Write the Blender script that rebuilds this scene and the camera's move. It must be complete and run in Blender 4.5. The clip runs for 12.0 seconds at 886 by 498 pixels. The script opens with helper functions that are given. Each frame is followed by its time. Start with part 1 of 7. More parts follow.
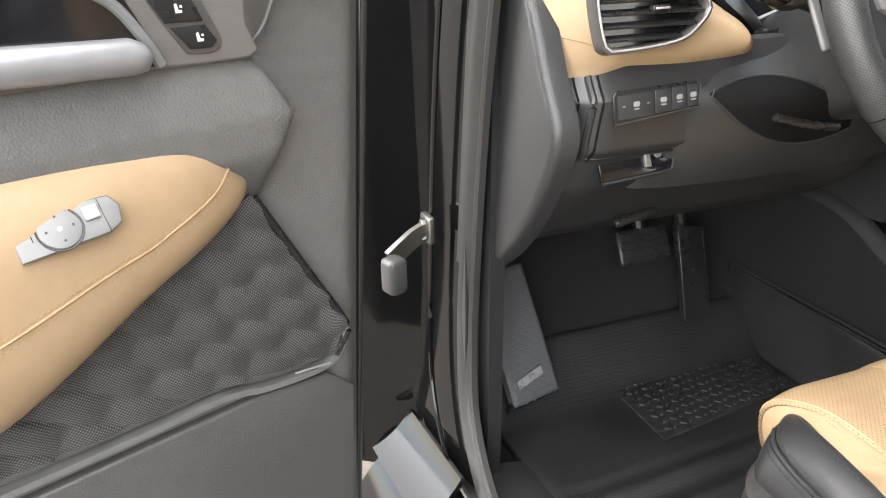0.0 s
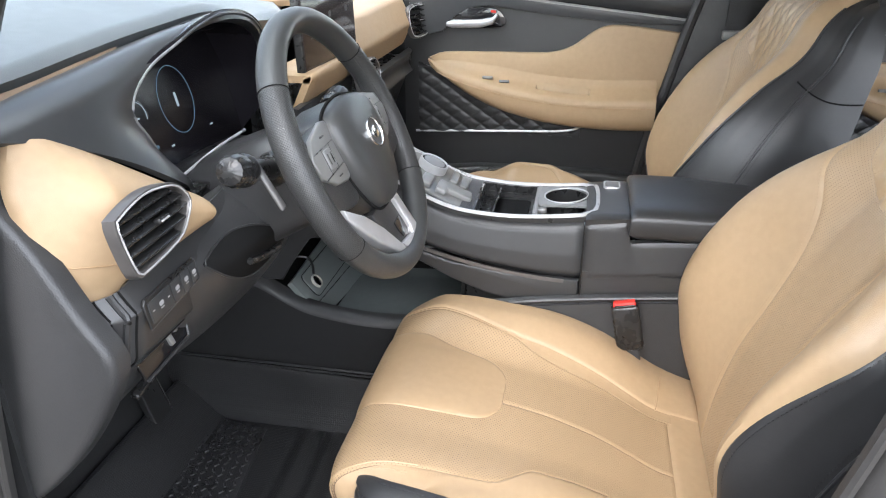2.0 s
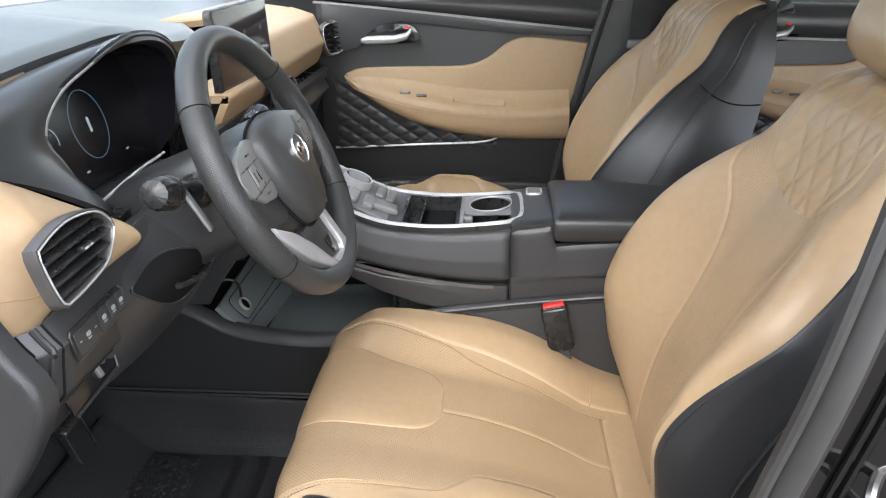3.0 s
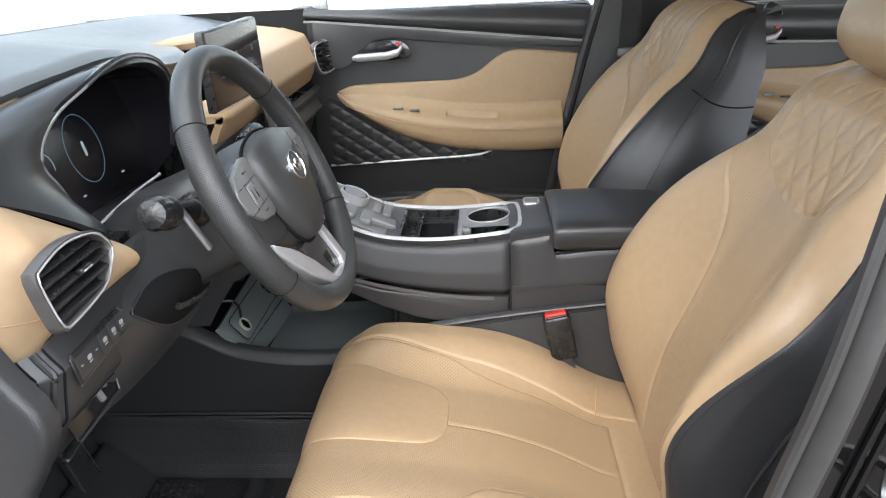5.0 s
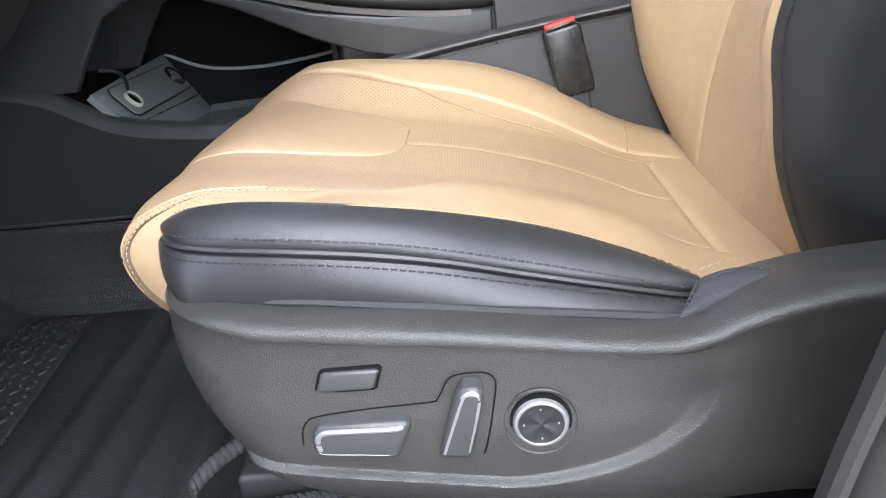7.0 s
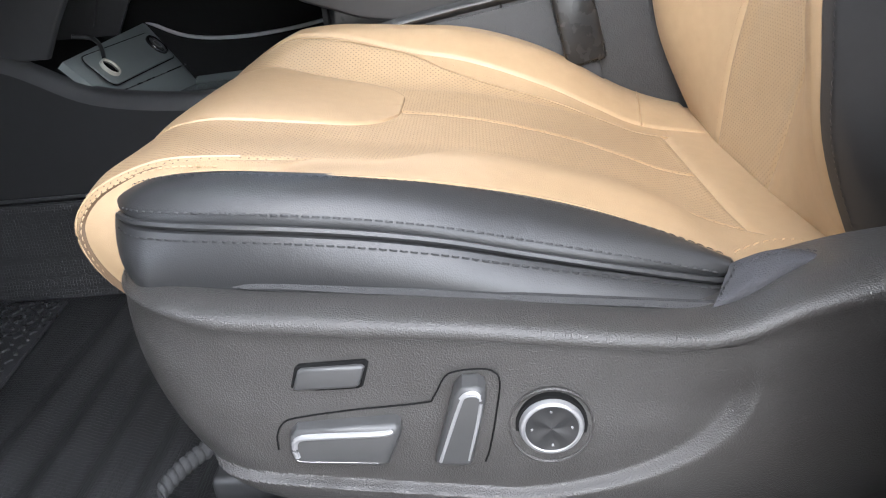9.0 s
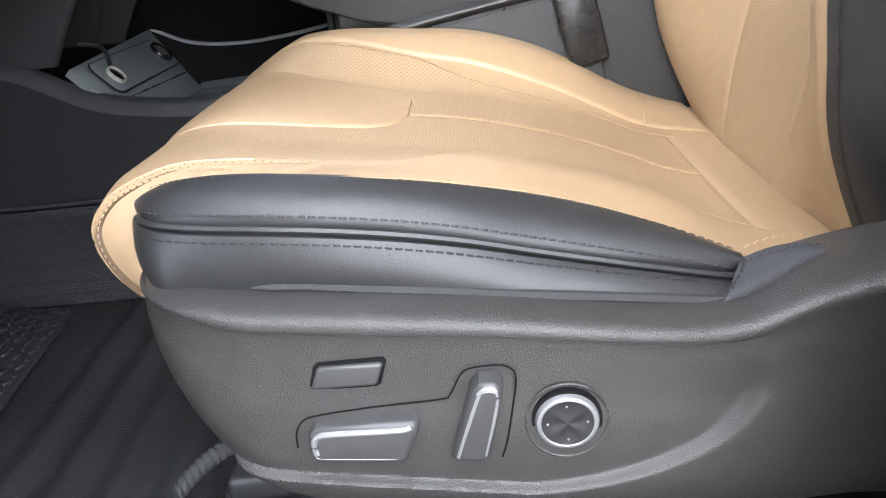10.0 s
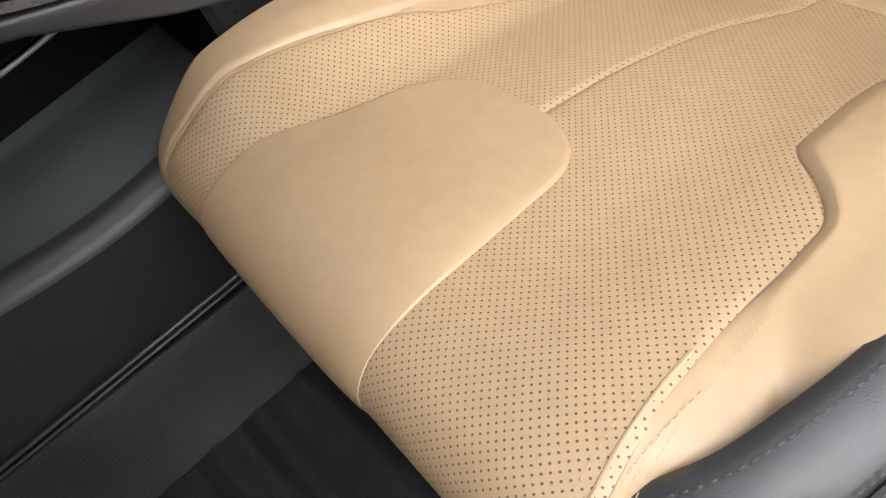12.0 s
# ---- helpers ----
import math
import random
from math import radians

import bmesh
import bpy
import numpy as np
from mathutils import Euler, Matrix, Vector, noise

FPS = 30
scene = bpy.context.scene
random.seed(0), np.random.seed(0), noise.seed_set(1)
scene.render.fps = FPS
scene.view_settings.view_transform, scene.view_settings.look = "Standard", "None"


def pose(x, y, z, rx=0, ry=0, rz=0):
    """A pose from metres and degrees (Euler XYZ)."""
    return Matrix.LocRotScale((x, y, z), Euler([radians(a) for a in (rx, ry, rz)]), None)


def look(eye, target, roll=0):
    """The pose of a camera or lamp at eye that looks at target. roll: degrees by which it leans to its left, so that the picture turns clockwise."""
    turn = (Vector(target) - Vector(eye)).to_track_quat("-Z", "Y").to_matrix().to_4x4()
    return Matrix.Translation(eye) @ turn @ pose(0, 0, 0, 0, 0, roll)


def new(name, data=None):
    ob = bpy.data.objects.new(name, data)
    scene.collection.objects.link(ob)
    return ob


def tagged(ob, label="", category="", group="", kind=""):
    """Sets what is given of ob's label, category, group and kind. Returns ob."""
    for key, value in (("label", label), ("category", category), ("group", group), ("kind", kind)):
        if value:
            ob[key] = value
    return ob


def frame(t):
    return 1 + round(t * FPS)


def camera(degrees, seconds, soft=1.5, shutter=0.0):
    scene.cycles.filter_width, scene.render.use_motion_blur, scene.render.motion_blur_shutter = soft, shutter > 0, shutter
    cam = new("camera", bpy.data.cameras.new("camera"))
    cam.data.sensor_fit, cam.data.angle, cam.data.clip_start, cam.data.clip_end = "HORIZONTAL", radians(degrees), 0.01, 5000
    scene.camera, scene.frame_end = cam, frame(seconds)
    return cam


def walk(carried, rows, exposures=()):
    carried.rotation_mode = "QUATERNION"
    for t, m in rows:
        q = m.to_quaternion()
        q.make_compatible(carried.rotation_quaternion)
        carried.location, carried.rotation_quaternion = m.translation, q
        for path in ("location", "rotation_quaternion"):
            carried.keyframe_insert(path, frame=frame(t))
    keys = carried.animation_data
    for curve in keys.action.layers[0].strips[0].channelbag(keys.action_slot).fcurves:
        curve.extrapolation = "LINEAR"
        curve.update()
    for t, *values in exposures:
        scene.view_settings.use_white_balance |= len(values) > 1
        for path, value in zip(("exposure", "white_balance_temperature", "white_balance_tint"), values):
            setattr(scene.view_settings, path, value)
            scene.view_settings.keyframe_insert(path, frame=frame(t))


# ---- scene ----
# x to the car's right, y ahead, z up; x = 0 is the middle of the car, z = 0 the ground
cam = camera(61.82, 12.0, soft=1.1)
# seconds, eye, yaw, pitch, roll
PATH = [
    (0.0, (-1.0750, -0.0394, 1.1232), -21.36, -23.36, -0.80),
    (0.5, (-1.1268, -0.1041, 1.2347), -38.01, -23.33, -0.57),
    (1.0, (-1.1645, -0.0474, 1.2763), -55.12, -23.70, -0.86),
    (1.5, (-1.2066, 0.1076, 1.3161), -69.66, -24.61, -0.38),
    (2.0, (-1.2392, 0.1520, 1.3274), -79.03, -24.28, -0.25),
    (2.5, (-1.2503, 0.1584, 1.3246), -83.41, -23.68, -0.70),
    (3.0, (-1.2511, 0.1632, 1.3250), -85.63, -23.12, -0.97),
    (5.0, (-1.2510, 0.1679, 1.3170), -85.96, -21.82, -2.91),
    (5.5, (-1.3373, 0.1563, 1.2099), -84.59, -21.10, -3.30),
    (6.0, (-1.2814, 0.1381, 1.0497), -83.93, -20.60, -5.01),
    (6.5, (-1.1315, 0.1527, 0.9174), -84.79, -21.67, -6.71),
    (7.0, (-1.0314, 0.1635, 0.8489), -85.76, -22.98, -6.75),
    (9.0, (-0.9738, 0.1666, 0.8195), -85.64, -24.14, -6.51),
    (9.5, (-0.9749, 0.1669, 0.8192), -85.71, -23.81, -6.69),
    (10.0, (-0.9810, 0.1754, 0.8205), -85.77, -23.86, -7.19),
    (10.5, (-0.9849, 0.2533, 0.8675), -88.53, -29.43, -14.74),
    (11.0, (-0.8544, 0.4155, 0.9903), -97.25, -38.27, -23.92),
    (11.5, (-0.6946, 0.4623, 1.0185), -102.90, -44.42, -28.05),
    (12.0, (-0.6299, 0.4442, 0.9859), -108.71, -48.13, -27.35),
]


def eye_pose(eye, yaw, pitch, roll):
    way = pose(0, 0, 0, pitch, 0, 0).to_3x3() @ Vector((0, 1, 0))
    way = pose(0, 0, 0, 0, 0, yaw).to_3x3() @ way
    return look(eye, Vector(eye) + way, roll)


STOPS = [(0.0, 3.1, 6650), (0.5, 3.19, 6050), (1.0, 3.03, 5850), (1.5, 2.95, 5950), (2.0, 2.87, 6050), (2.5, 2.75, 6100), (3.0, 2.61, 6150), (5.0, 2.57, 6150), (5.5, 2.65, 6000), (6.0, 3.03, 5900), (6.5, 3.07, 5850), (7.0, 3.07, 5850), (9.0, 3.01, 5950), (10.0, 3.01, 5950), (10.5, 3.03, 6000), (11.0, 3.06, 6050), (11.5, 2.77, 6250), (12.0, 2.72, 6350)]
walk(cam, [(t, eye_pose(e, a, b, c)) for t, e, a, b, c in PATH], [(t, e, k, 10) for t, e, k in STOPS])

# ---- daylight: bright overcast sky, open door on the driver's side ----
world = bpy.data.worlds.new("sky")
scene.world = world
world.use_nodes = True
wn = world.node_tree
sky = wn.nodes.new("ShaderNodeTexSky")
sky.sky_type = "NISHITA"
sky.sun_disc = False
sky.sun_elevation = radians(45)
sky.sun_rotation = radians(276)
sky.air_density, sky.dust_density, sky.ozone_density = 1.0, 2.0, 1.0
bg = wn.nodes["Background"]
bg.inputs["Strength"].default_value = 0.10
overcast = wn.nodes.new("ShaderNodeHueSaturation")
overcast.inputs["Saturation"].default_value = 0.55
wn.links.new(sky.outputs[0], overcast.inputs["Color"])
wn.links.new(overcast.outputs[0], bg.inputs["Color"])
sun_data = bpy.data.lights.new("sun", "SUN")
sun_data.energy, sun_data.angle, sun_data.color = 1.5, radians(130), (1.0, 0.965, 0.92)
sun = new("sun", sun_data)
sun.matrix_world = look((-3.6, -1.4, 5.6), (0, 0, 0))

# ---- materials ----


def nodes_of(name):
    m = bpy.data.materials.new(name)
    m.use_nodes = True
    return m, m.node_tree, m.node_tree.nodes["Principled BSDF"]


def add(nt, kind, **values):
    n = nt.nodes.new("ShaderNode" + kind)
    for k, v in values.items():
        n.inputs[k].default_value = v
    return n


def mixed(nt, fac, a, b):
    m = nt.nodes.new("ShaderNodeMix")
    m.data_type = "RGBA"
    m.inputs["A"].default_value, m.inputs["B"].default_value = (*a, 1), (*b, 1)
    nt.links.new(fac, m.inputs["Factor"])
    return m.outputs["Result"]


def ramp(nt, fac, lo, hi, a=0.0, b=1.0):
    r = nt.nodes.new("ShaderNodeMapRange")
    r.inputs["From Min"].default_value, r.inputs["From Max"].default_value = lo, hi
    r.inputs["To Min"].default_value, r.inputs["To Max"].default_value = a, b
    nt.links.new(fac, r.inputs["Value"])
    return r.outputs[0]


def surface(name, colour, rough=0.5, metal=0.0, grain=0.0, grain_size=900.0, cells=False, vary=0.12, coat=0.0, spec=0.5, dust=0.0, deep=0.0006):
    """A plain manufactured surface: two scales of variation in tone and gloss, and a fine relief."""
    m, nt, b = nodes_of(name)
    co = nt.nodes.new("ShaderNodeTexCoord")
    big = add(nt, "TexNoise", Scale=6.0, Detail=4.0)
    fine = add(nt, "TexNoise", Scale=70.0, Detail=5.0)
    for n in (big, fine):
        nt.links.new(co.outputs["Object"], n.inputs["Vector"])
    both = nt.nodes.new("ShaderNodeMath")
    both.operation = "MULTIPLY_ADD"
    both.inputs[1].default_value = 0.5
    nt.links.new(fine.outputs[0], both.inputs[0])
    nt.links.new(ramp(nt, big.outputs[0], 0.0, 1.0, 0.0, 0.5), both.inputs[2])
    dark = [c * (1 - vary) for c in colour]
    light = [min(1, c * (1 + vary)) for c in colour]
    tone = mixed(nt, ramp(nt, both.outputs[0], 0.3, 0.7), dark, light)
    if dust:
        specks = add(nt, "TexNoise", Scale=420.0, Detail=2.0)
        nt.links.new(co.outputs["Object"], specks.inputs["Vector"])
        where = nt.nodes.new("ShaderNodeMath")
        where.operation = "MULTIPLY"
        nt.links.new(ramp(nt, specks.outputs[0], 0.62, 0.72, 0.0, dust), where.inputs[0])
        nt.links.new(ramp(nt, big.outputs[0], 0.42, 0.62), where.inputs[1])
        d = nt.nodes.new("ShaderNodeMix")
        d.data_type = "RGBA"
        d.inputs["B"].default_value = (0.3, 0.29, 0.27, 1)
        nt.links.new(tone, d.inputs["A"])
        nt.links.new(where.outputs[0], d.inputs["Factor"])
        tone = d.outputs["Result"]
    nt.links.new(tone, b.inputs["Base Color"])
    nt.links.new(ramp(nt, both.outputs[0], 0.25, 0.75, max(0.03, rough - 0.06), rough + 0.06), b.inputs["Roughness"])
    b.inputs["Metallic"].default_value = metal
    b.inputs["Specular IOR Level"].default_value = spec
    b.inputs["Coat Weight"].default_value = coat
    b.inputs["Coat Roughness"].default_value = 0.04
    if grain:
        if cells:
            g = add(nt, "TexVoronoi", Scale=grain_size)
            g.feature = "SMOOTH_F1"
        else:
            g = add(nt, "TexNoise", Scale=grain_size, Detail=3.0)
        nt.links.new(co.outputs["Object"], g.inputs["Vector"])
        bump = add(nt, "Bump", Strength=grain, Distance=deep)
        nt.links.new(g.outputs[0], bump.inputs["Height"])
        nt.links.new(bump.outputs[0], b.inputs["Normal"])
    return m


def holes(nt, pitch, radius, soft):
    """1 in the round holes of a staggered grid laid along the UV map, in metres."""
    uv = nt.nodes.new("ShaderNodeUVMap")
    out = []
    for shift in (0.0, 0.5):
        sc = nt.nodes.new("ShaderNodeVectorMath")
        sc.operation = "MULTIPLY_ADD"
        sc.inputs[1].default_value = (1 / pitch, 1 / pitch, 0)
        sc.inputs[2].default_value = (shift, shift, 0)
        nt.links.new(uv.outputs[0], sc.inputs[0])
        fr = nt.nodes.new("ShaderNodeVectorMath")
        fr.operation = "FRACTION"
        nt.links.new(sc.outputs[0], fr.inputs[0])
        di = nt.nodes.new("ShaderNodeVectorMath")
        di.operation = "DISTANCE"
        di.inputs[1].default_value = (0.5, 0.5, 0)
        nt.links.new(fr.outputs[0], di.inputs[0])
        out.append(ramp(nt, di.outputs["Value"], radius / pitch, (radius + soft) / pitch, 1.0, 0.0))
    mx = nt.nodes.new("ShaderNodeMath")
    mx.operation = "MAXIMUM"
    nt.links.new(out[0], mx.inputs[0])
    nt.links.new(out[1], mx.inputs[1])
    return mx.outputs[0]


def leather(name, colour, rough=0.38, pitch=0.0, radius=0.0005, hole=(0.105, 0.066, 0.036), crease=0.45):
    """Coated leather: fine pores, soft creases, slow tone changes; with punched holes where pitch is given."""
    m, nt, b = nodes_of(name)
    co = nt.nodes.new("ShaderNodeTexCoord")
    big = add(nt, "TexNoise", Scale=5.0, Detail=3.0)
    pores = add(nt, "TexVoronoi", Scale=1100.0)
    fold = add(nt, "TexNoise", Scale=32.0, Detail=3.0, Distortion=1.2)
    for n in (big, pores, fold):
        nt.links.new(co.outputs["Object"], n.inputs["Vector"])
    mottle = add(nt, "TexNoise", Scale=85.0, Detail=6.0)
    nt.links.new(co.outputs["Object"], mottle.inputs["Vector"])
    patch = nt.nodes.new("ShaderNodeMath")
    patch.operation = "MULTIPLY_ADD"
    patch.inputs[1].default_value = 0.45
    nt.links.new(mottle.outputs[0], patch.inputs[0])
    nt.links.new(ramp(nt, big.outputs[0], 0.0, 1.0, 0.0, 0.55), patch.inputs[2])
    tone = mixed(nt, ramp(nt, patch.outputs[0], 0.34, 0.66), [c * f for c, f in zip(colour, (0.925, 0.912, 0.89))], [min(1, c * f) for c, f in zip(colour, (1.06, 1.055, 1.05))])
    height = nt.nodes.new("ShaderNodeMath")
    height.operation = "MULTIPLY_ADD"
    height.inputs[1].default_value = 0.18
    nt.links.new(pores.outputs["Distance"], height.inputs[0])
    nt.links.new(ramp(nt, fold.outputs[0], 0.0, 1.0, 0.0, crease), height.inputs[2])
    top = height.outputs[0]
    if pitch:
        h = holes(nt, pitch, radius, 0.0003)
        d = nt.nodes.new("ShaderNodeMix")
        d.data_type = "RGBA"
        d.inputs["B"].default_value = (*hole, 1)
        nt.links.new(tone, d.inputs["A"])
        nt.links.new(h, d.inputs["Factor"])
        tone = d.outputs["Result"]
        sub = nt.nodes.new("ShaderNodeMath")
        sub.operation = "SUBTRACT"
        nt.links.new(top, sub.inputs[0])
        nt.links.new(h, sub.inputs[1])
        top = sub.outputs[0]
    bump = add(nt, "Bump", Strength=0.35, Distance=0.0012)
    nt.links.new(top, bump.inputs["Height"])
    nt.links.new(tone, b.inputs["Base Color"])
    nt.links.new(bump.outputs[0], b.inputs["Normal"])
    nt.links.new(ramp(nt, big.outputs[0], 0.3, 0.7, rough - 0.05, rough + 0.07), b.inputs["Roughness"])
    return m


TAN_C = (0.374, 0.264, 0.155)
TAN = leather("tan_leather", TAN_C)
TAN_HOLED = leather("tan_leather_perforated", (0.374, 0.264, 0.155), pitch=0.0056)
TAN_BACK = leather("tan_leather_perforated_back", (0.374, 0.264, 0.155), pitch=0.0056, hole=(0.20, 0.130, 0.072))
TAN_SOFT = leather("tan_soft_trim", (0.365, 0.258, 0.152), rough=0.5, crease=0.1)
BROWN_STRIP = leather("brown_leather_strip", (0.150, 0.105, 0.068), rough=0.5, crease=0.1)
TAN_DARK = leather("tan_piping", (0.36, 0.235, 0.125))
THREAD = surface("tan_thread", (0.43, 0.31, 0.185), 0.7)
DARK_THREAD = surface("black_thread", (0.020, 0.020, 0.021), 0.6)
BLACK_LEATHER = leather("black_leather", (0.0255, 0.0260, 0.0270), rough=0.35, crease=0.6)
WHEEL_LEATHER = leather("wheel_leather", (0.034, 0.0350, 0.0350), rough=0.36)
WHEEL_HOLED = leather("wheel_leather_perforated", (0.034, 0.0350, 0.0350), rough=0.40, pitch=0.0034, radius=0.0005, hole=(0.004, 0.004, 0.004))
PLASTIC = surface("grained_plastic", (0.0320, 0.0322, 0.0328), 0.38, grain=0.45, grain_size=700.0, cells=True, dust=0.0)
# darkened trim plastic: the dimness of the far side is put into its colour
FAR_TRIM_SHADED = surface("far_trim_shaded", (0.0170, 0.0170, 0.0172), 0.40, grain=0.35, grain_size=900.0, cells=True)
# dark plastic, its base colour greyed to carry the sky's reflection
SOCKET_SHEEN = surface("socket_plastic_sheen", (0.140, 0.156, 0.152), 0.38, spec=0.6, vary=0.05)
PLASTIC_FINE = surface("fine_plastic", (0.0290, 0.0292, 0.0298), 0.34, grain=0.25, grain_size=1400.0)
SOFT_TOP = surface("soft_dash_pad", (0.060, 0.066, 0.066), 0.34, grain=0.4, grain_size=700.0, cells=True, spec=0.7)
SHELL = surface("seat_shell_plastic", (0.0400, 0.0380, 0.0360), 0.38, grain=0.6, grain_size=1150.0, cells=True, deep=0.0006)
SMOOTH_BLACK = surface("smooth_black", (0.016, 0.016, 0.016), 0.28)
GLOSS_BLACK = surface("gloss_black", (0.008, 0.008, 0.009), 0.12, coat=0.5)
PAINT = surface("black_car_paint", (0.004, 0.004, 0.0042), 0.09, spec=0.42, dust=0.02)
SATIN_BLACK = surface("satin_black_panel", (0.030, 0.0315, 0.033), 0.33, spec=0.6)
SCREEN = surface("dark_display_glass", (0.013, 0.012, 0.015), 0.22, spec=0.25)
# the brown tint paints the tan leather's reflection into the dark glass
TOUCH_REFLECTION = surface("touch_glass_tan_reflection", (0.034, 0.026, 0.025), 0.10, spec=0.5)
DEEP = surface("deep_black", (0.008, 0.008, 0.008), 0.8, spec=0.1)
ICON = surface("grey_print", (0.26, 0.26, 0.26), 0.5)
RUBBER = surface("black_rubber_seal", (0.031, 0.030, 0.029), 0.42, grain=0.2)
MAT_RUBBER = surface("rubber_mat", (0.026, 0.026, 0.027), 0.28, grain=0.5, grain_size=700.0, cells=True, dust=0.35)
CARPET = surface("black_carpet", (0.0185, 0.0187, 0.0190), 0.95, grain=1.0, grain_size=1600.0, spec=0.2)
FLAP_CLOTH = surface("dark_flap_cloth", (0.044, 0.044, 0.049), 0.85, grain=1.0, grain_size=900.0)
FABRIC = surface("black_webbing", (0.032, 0.032, 0.033), 0.8, grain=0.8, grain_size=1200.0)
SILVER = surface("satin_silver", (0.50, 0.50, 0.51), 0.30, metal=0.45)
SWITCH_SILVER = surface("switch_silver", (0.34, 0.34, 0.345), 0.36, metal=0.5)
WHEEL_SILVER = surface("wheel_silver", (0.45, 0.45, 0.455), 0.32, metal=0.5)
SILVER_PAINT = surface("silver_paint", (0.23, 0.23, 0.23), 0.44, metal=0.35)
CHROME = surface("chrome", (0.80, 0.80, 0.81), 0.10, metal=1.0)
CREAM = surface("cream_ring", (0.36, 0.35, 0.30), 0.4)
STEEL = surface("zinc_steel", (0.30, 0.295, 0.28), 0.38, metal=1.0)
DARK_METAL = surface("brushed_dark_trim", (0.115, 0.108, 0.104), 0.30, metal=0.5)
# dark glossy lining; the grey-green holds painted sky sheen
TRAY_SHEEN = surface("glossy_tray_sheen", (0.150, 0.170, 0.165), 0.20, grain=0.1, spec=0.8, vary=0.06)
GREY_BUTTON = surface("grey_button", (0.058, 0.058, 0.058), 0.36)
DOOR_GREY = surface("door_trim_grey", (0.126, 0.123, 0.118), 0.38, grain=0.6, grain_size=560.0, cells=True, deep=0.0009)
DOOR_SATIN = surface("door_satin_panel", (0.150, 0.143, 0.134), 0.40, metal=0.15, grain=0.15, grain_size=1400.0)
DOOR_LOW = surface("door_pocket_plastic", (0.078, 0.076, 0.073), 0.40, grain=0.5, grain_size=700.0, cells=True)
DOOR_PLATE = surface("grey_satin_plate", (0.19, 0.19, 0.185), 0.38, metal=0.3)
RED = surface("red_release_button", (0.62, 0.03, 0.02), 0.4)
WHITE = surface("white_print", (0.75, 0.75, 0.75), 0.5)
YELLOW = surface("yellow_print", (0.24, 0.175, 0.03), 0.5)
PALE_BLUE = surface("pale_sticker", (0.11, 0.135, 0.16), 0.45)
# out of view, kept pale to bounce daylight round the cabin
HEADLINER = surface("headliner", (0.62, 0.60, 0.56), 0.95, grain=0.5)


def hexed(name, colour, rough, size):
    """Fine embossed cells, as on foot rests and rubber mats."""
    m, nt, b = nodes_of(name)
    co = nt.nodes.new("ShaderNodeTexCoord")
    v = add(nt, "TexVoronoi", Scale=size, Randomness=0.25)
    v.feature = "DISTANCE_TO_EDGE"
    big = add(nt, "TexNoise", Scale=9.0, Detail=4.0)
    for n in (v, big):
        nt.links.new(co.outputs["Object"], n.inputs["Vector"])
    nt.links.new(mixed(nt, ramp(nt, big.outputs[0], 0.3, 0.7), [c * 0.85 for c in colour], [c * 1.15 for c in colour]), b.inputs["Base Color"])
    nt.links.new(ramp(nt, big.outputs[0], 0.3, 0.7, rough - 0.06, rough + 0.08), b.inputs["Roughness"])
    bump = add(nt, "Bump", Strength=0.45, Distance=0.0008)
    nt.links.new(ramp(nt, v.outputs["Distance"], 0.0, 0.18), bump.inputs["Height"])
    nt.links.new(bump.outputs[0], b.inputs["Normal"])
    return m


MAT_HEX = hexed("textured_rubber_mat", (0.0225, 0.0225, 0.023), 0.34, 235.0)
HEX_GREY = hexed("hex_foot_rest", (0.105, 0.108, 0.115), 0.45, 240.0)


def emitting(name, colour, strength):
    m, nt, b = nodes_of(name)
    b.inputs["Base Color"].default_value = (*[c * 0.2 for c in colour], 1)
    b.inputs["Emission Color"].default_value = (*colour, 1)
    b.inputs["Emission Strength"].default_value = strength
    b.inputs["Roughness"].default_value = 0.3
    return m


GLOW_WHITE = emitting("lit_white", (0.6, 0.72, 0.78), 0.07)
GLOW_BLUE = emitting("lit_blue", (0.16, 0.30, 0.42), 0.07)


def glass(name, tint, alpha):
    m, nt, b = nodes_of(name)
    b.inputs["Base Color"].default_value = (*tint, 1)
    b.inputs["Roughness"].default_value = 0.02
    b.inputs["IOR"].default_value = 1.45
    b.inputs["Transmission Weight"].default_value = 1.0
    return m


GLASS = glass("window_glass", (0.85, 0.9, 0.88), 1)

# ---- building helpers ----
WORLD = {}


def thing(name, at, label, category, group="", kind=""):
    ob = new(name)
    ob.empty_display_size = 0.05
    ob.matrix_basis = Matrix.Translation(at)
    WORLD[ob] = Matrix.Translation(at)
    return tagged(ob, label, category, group, kind)


def part(name, bm, mat, parent=None, label="", smooth=True, angle=38):
    bmesh.ops.recalc_face_normals(bm, faces=bm.faces)
    me = bpy.data.meshes.new(name)
    bm.to_mesh(me)
    bm.free()
    me.materials.append(mat)
    if smooth:
        me.shade_smooth()
        me.set_sharp_from_angle(angle=radians(angle))
    ob = new(name, me)
    WORLD[ob] = Matrix.Identity(4)
    if parent is not None:
        ob.parent = parent
        ob.matrix_parent_inverse = WORLD[parent].inverted()
    if label:
        ob["label"] = label
    return ob


def whole(name, bm, mat, label, category, group="", kind="", **kw):
    return tagged(part(name, bm, mat, None, **kw), label, category, group, kind)


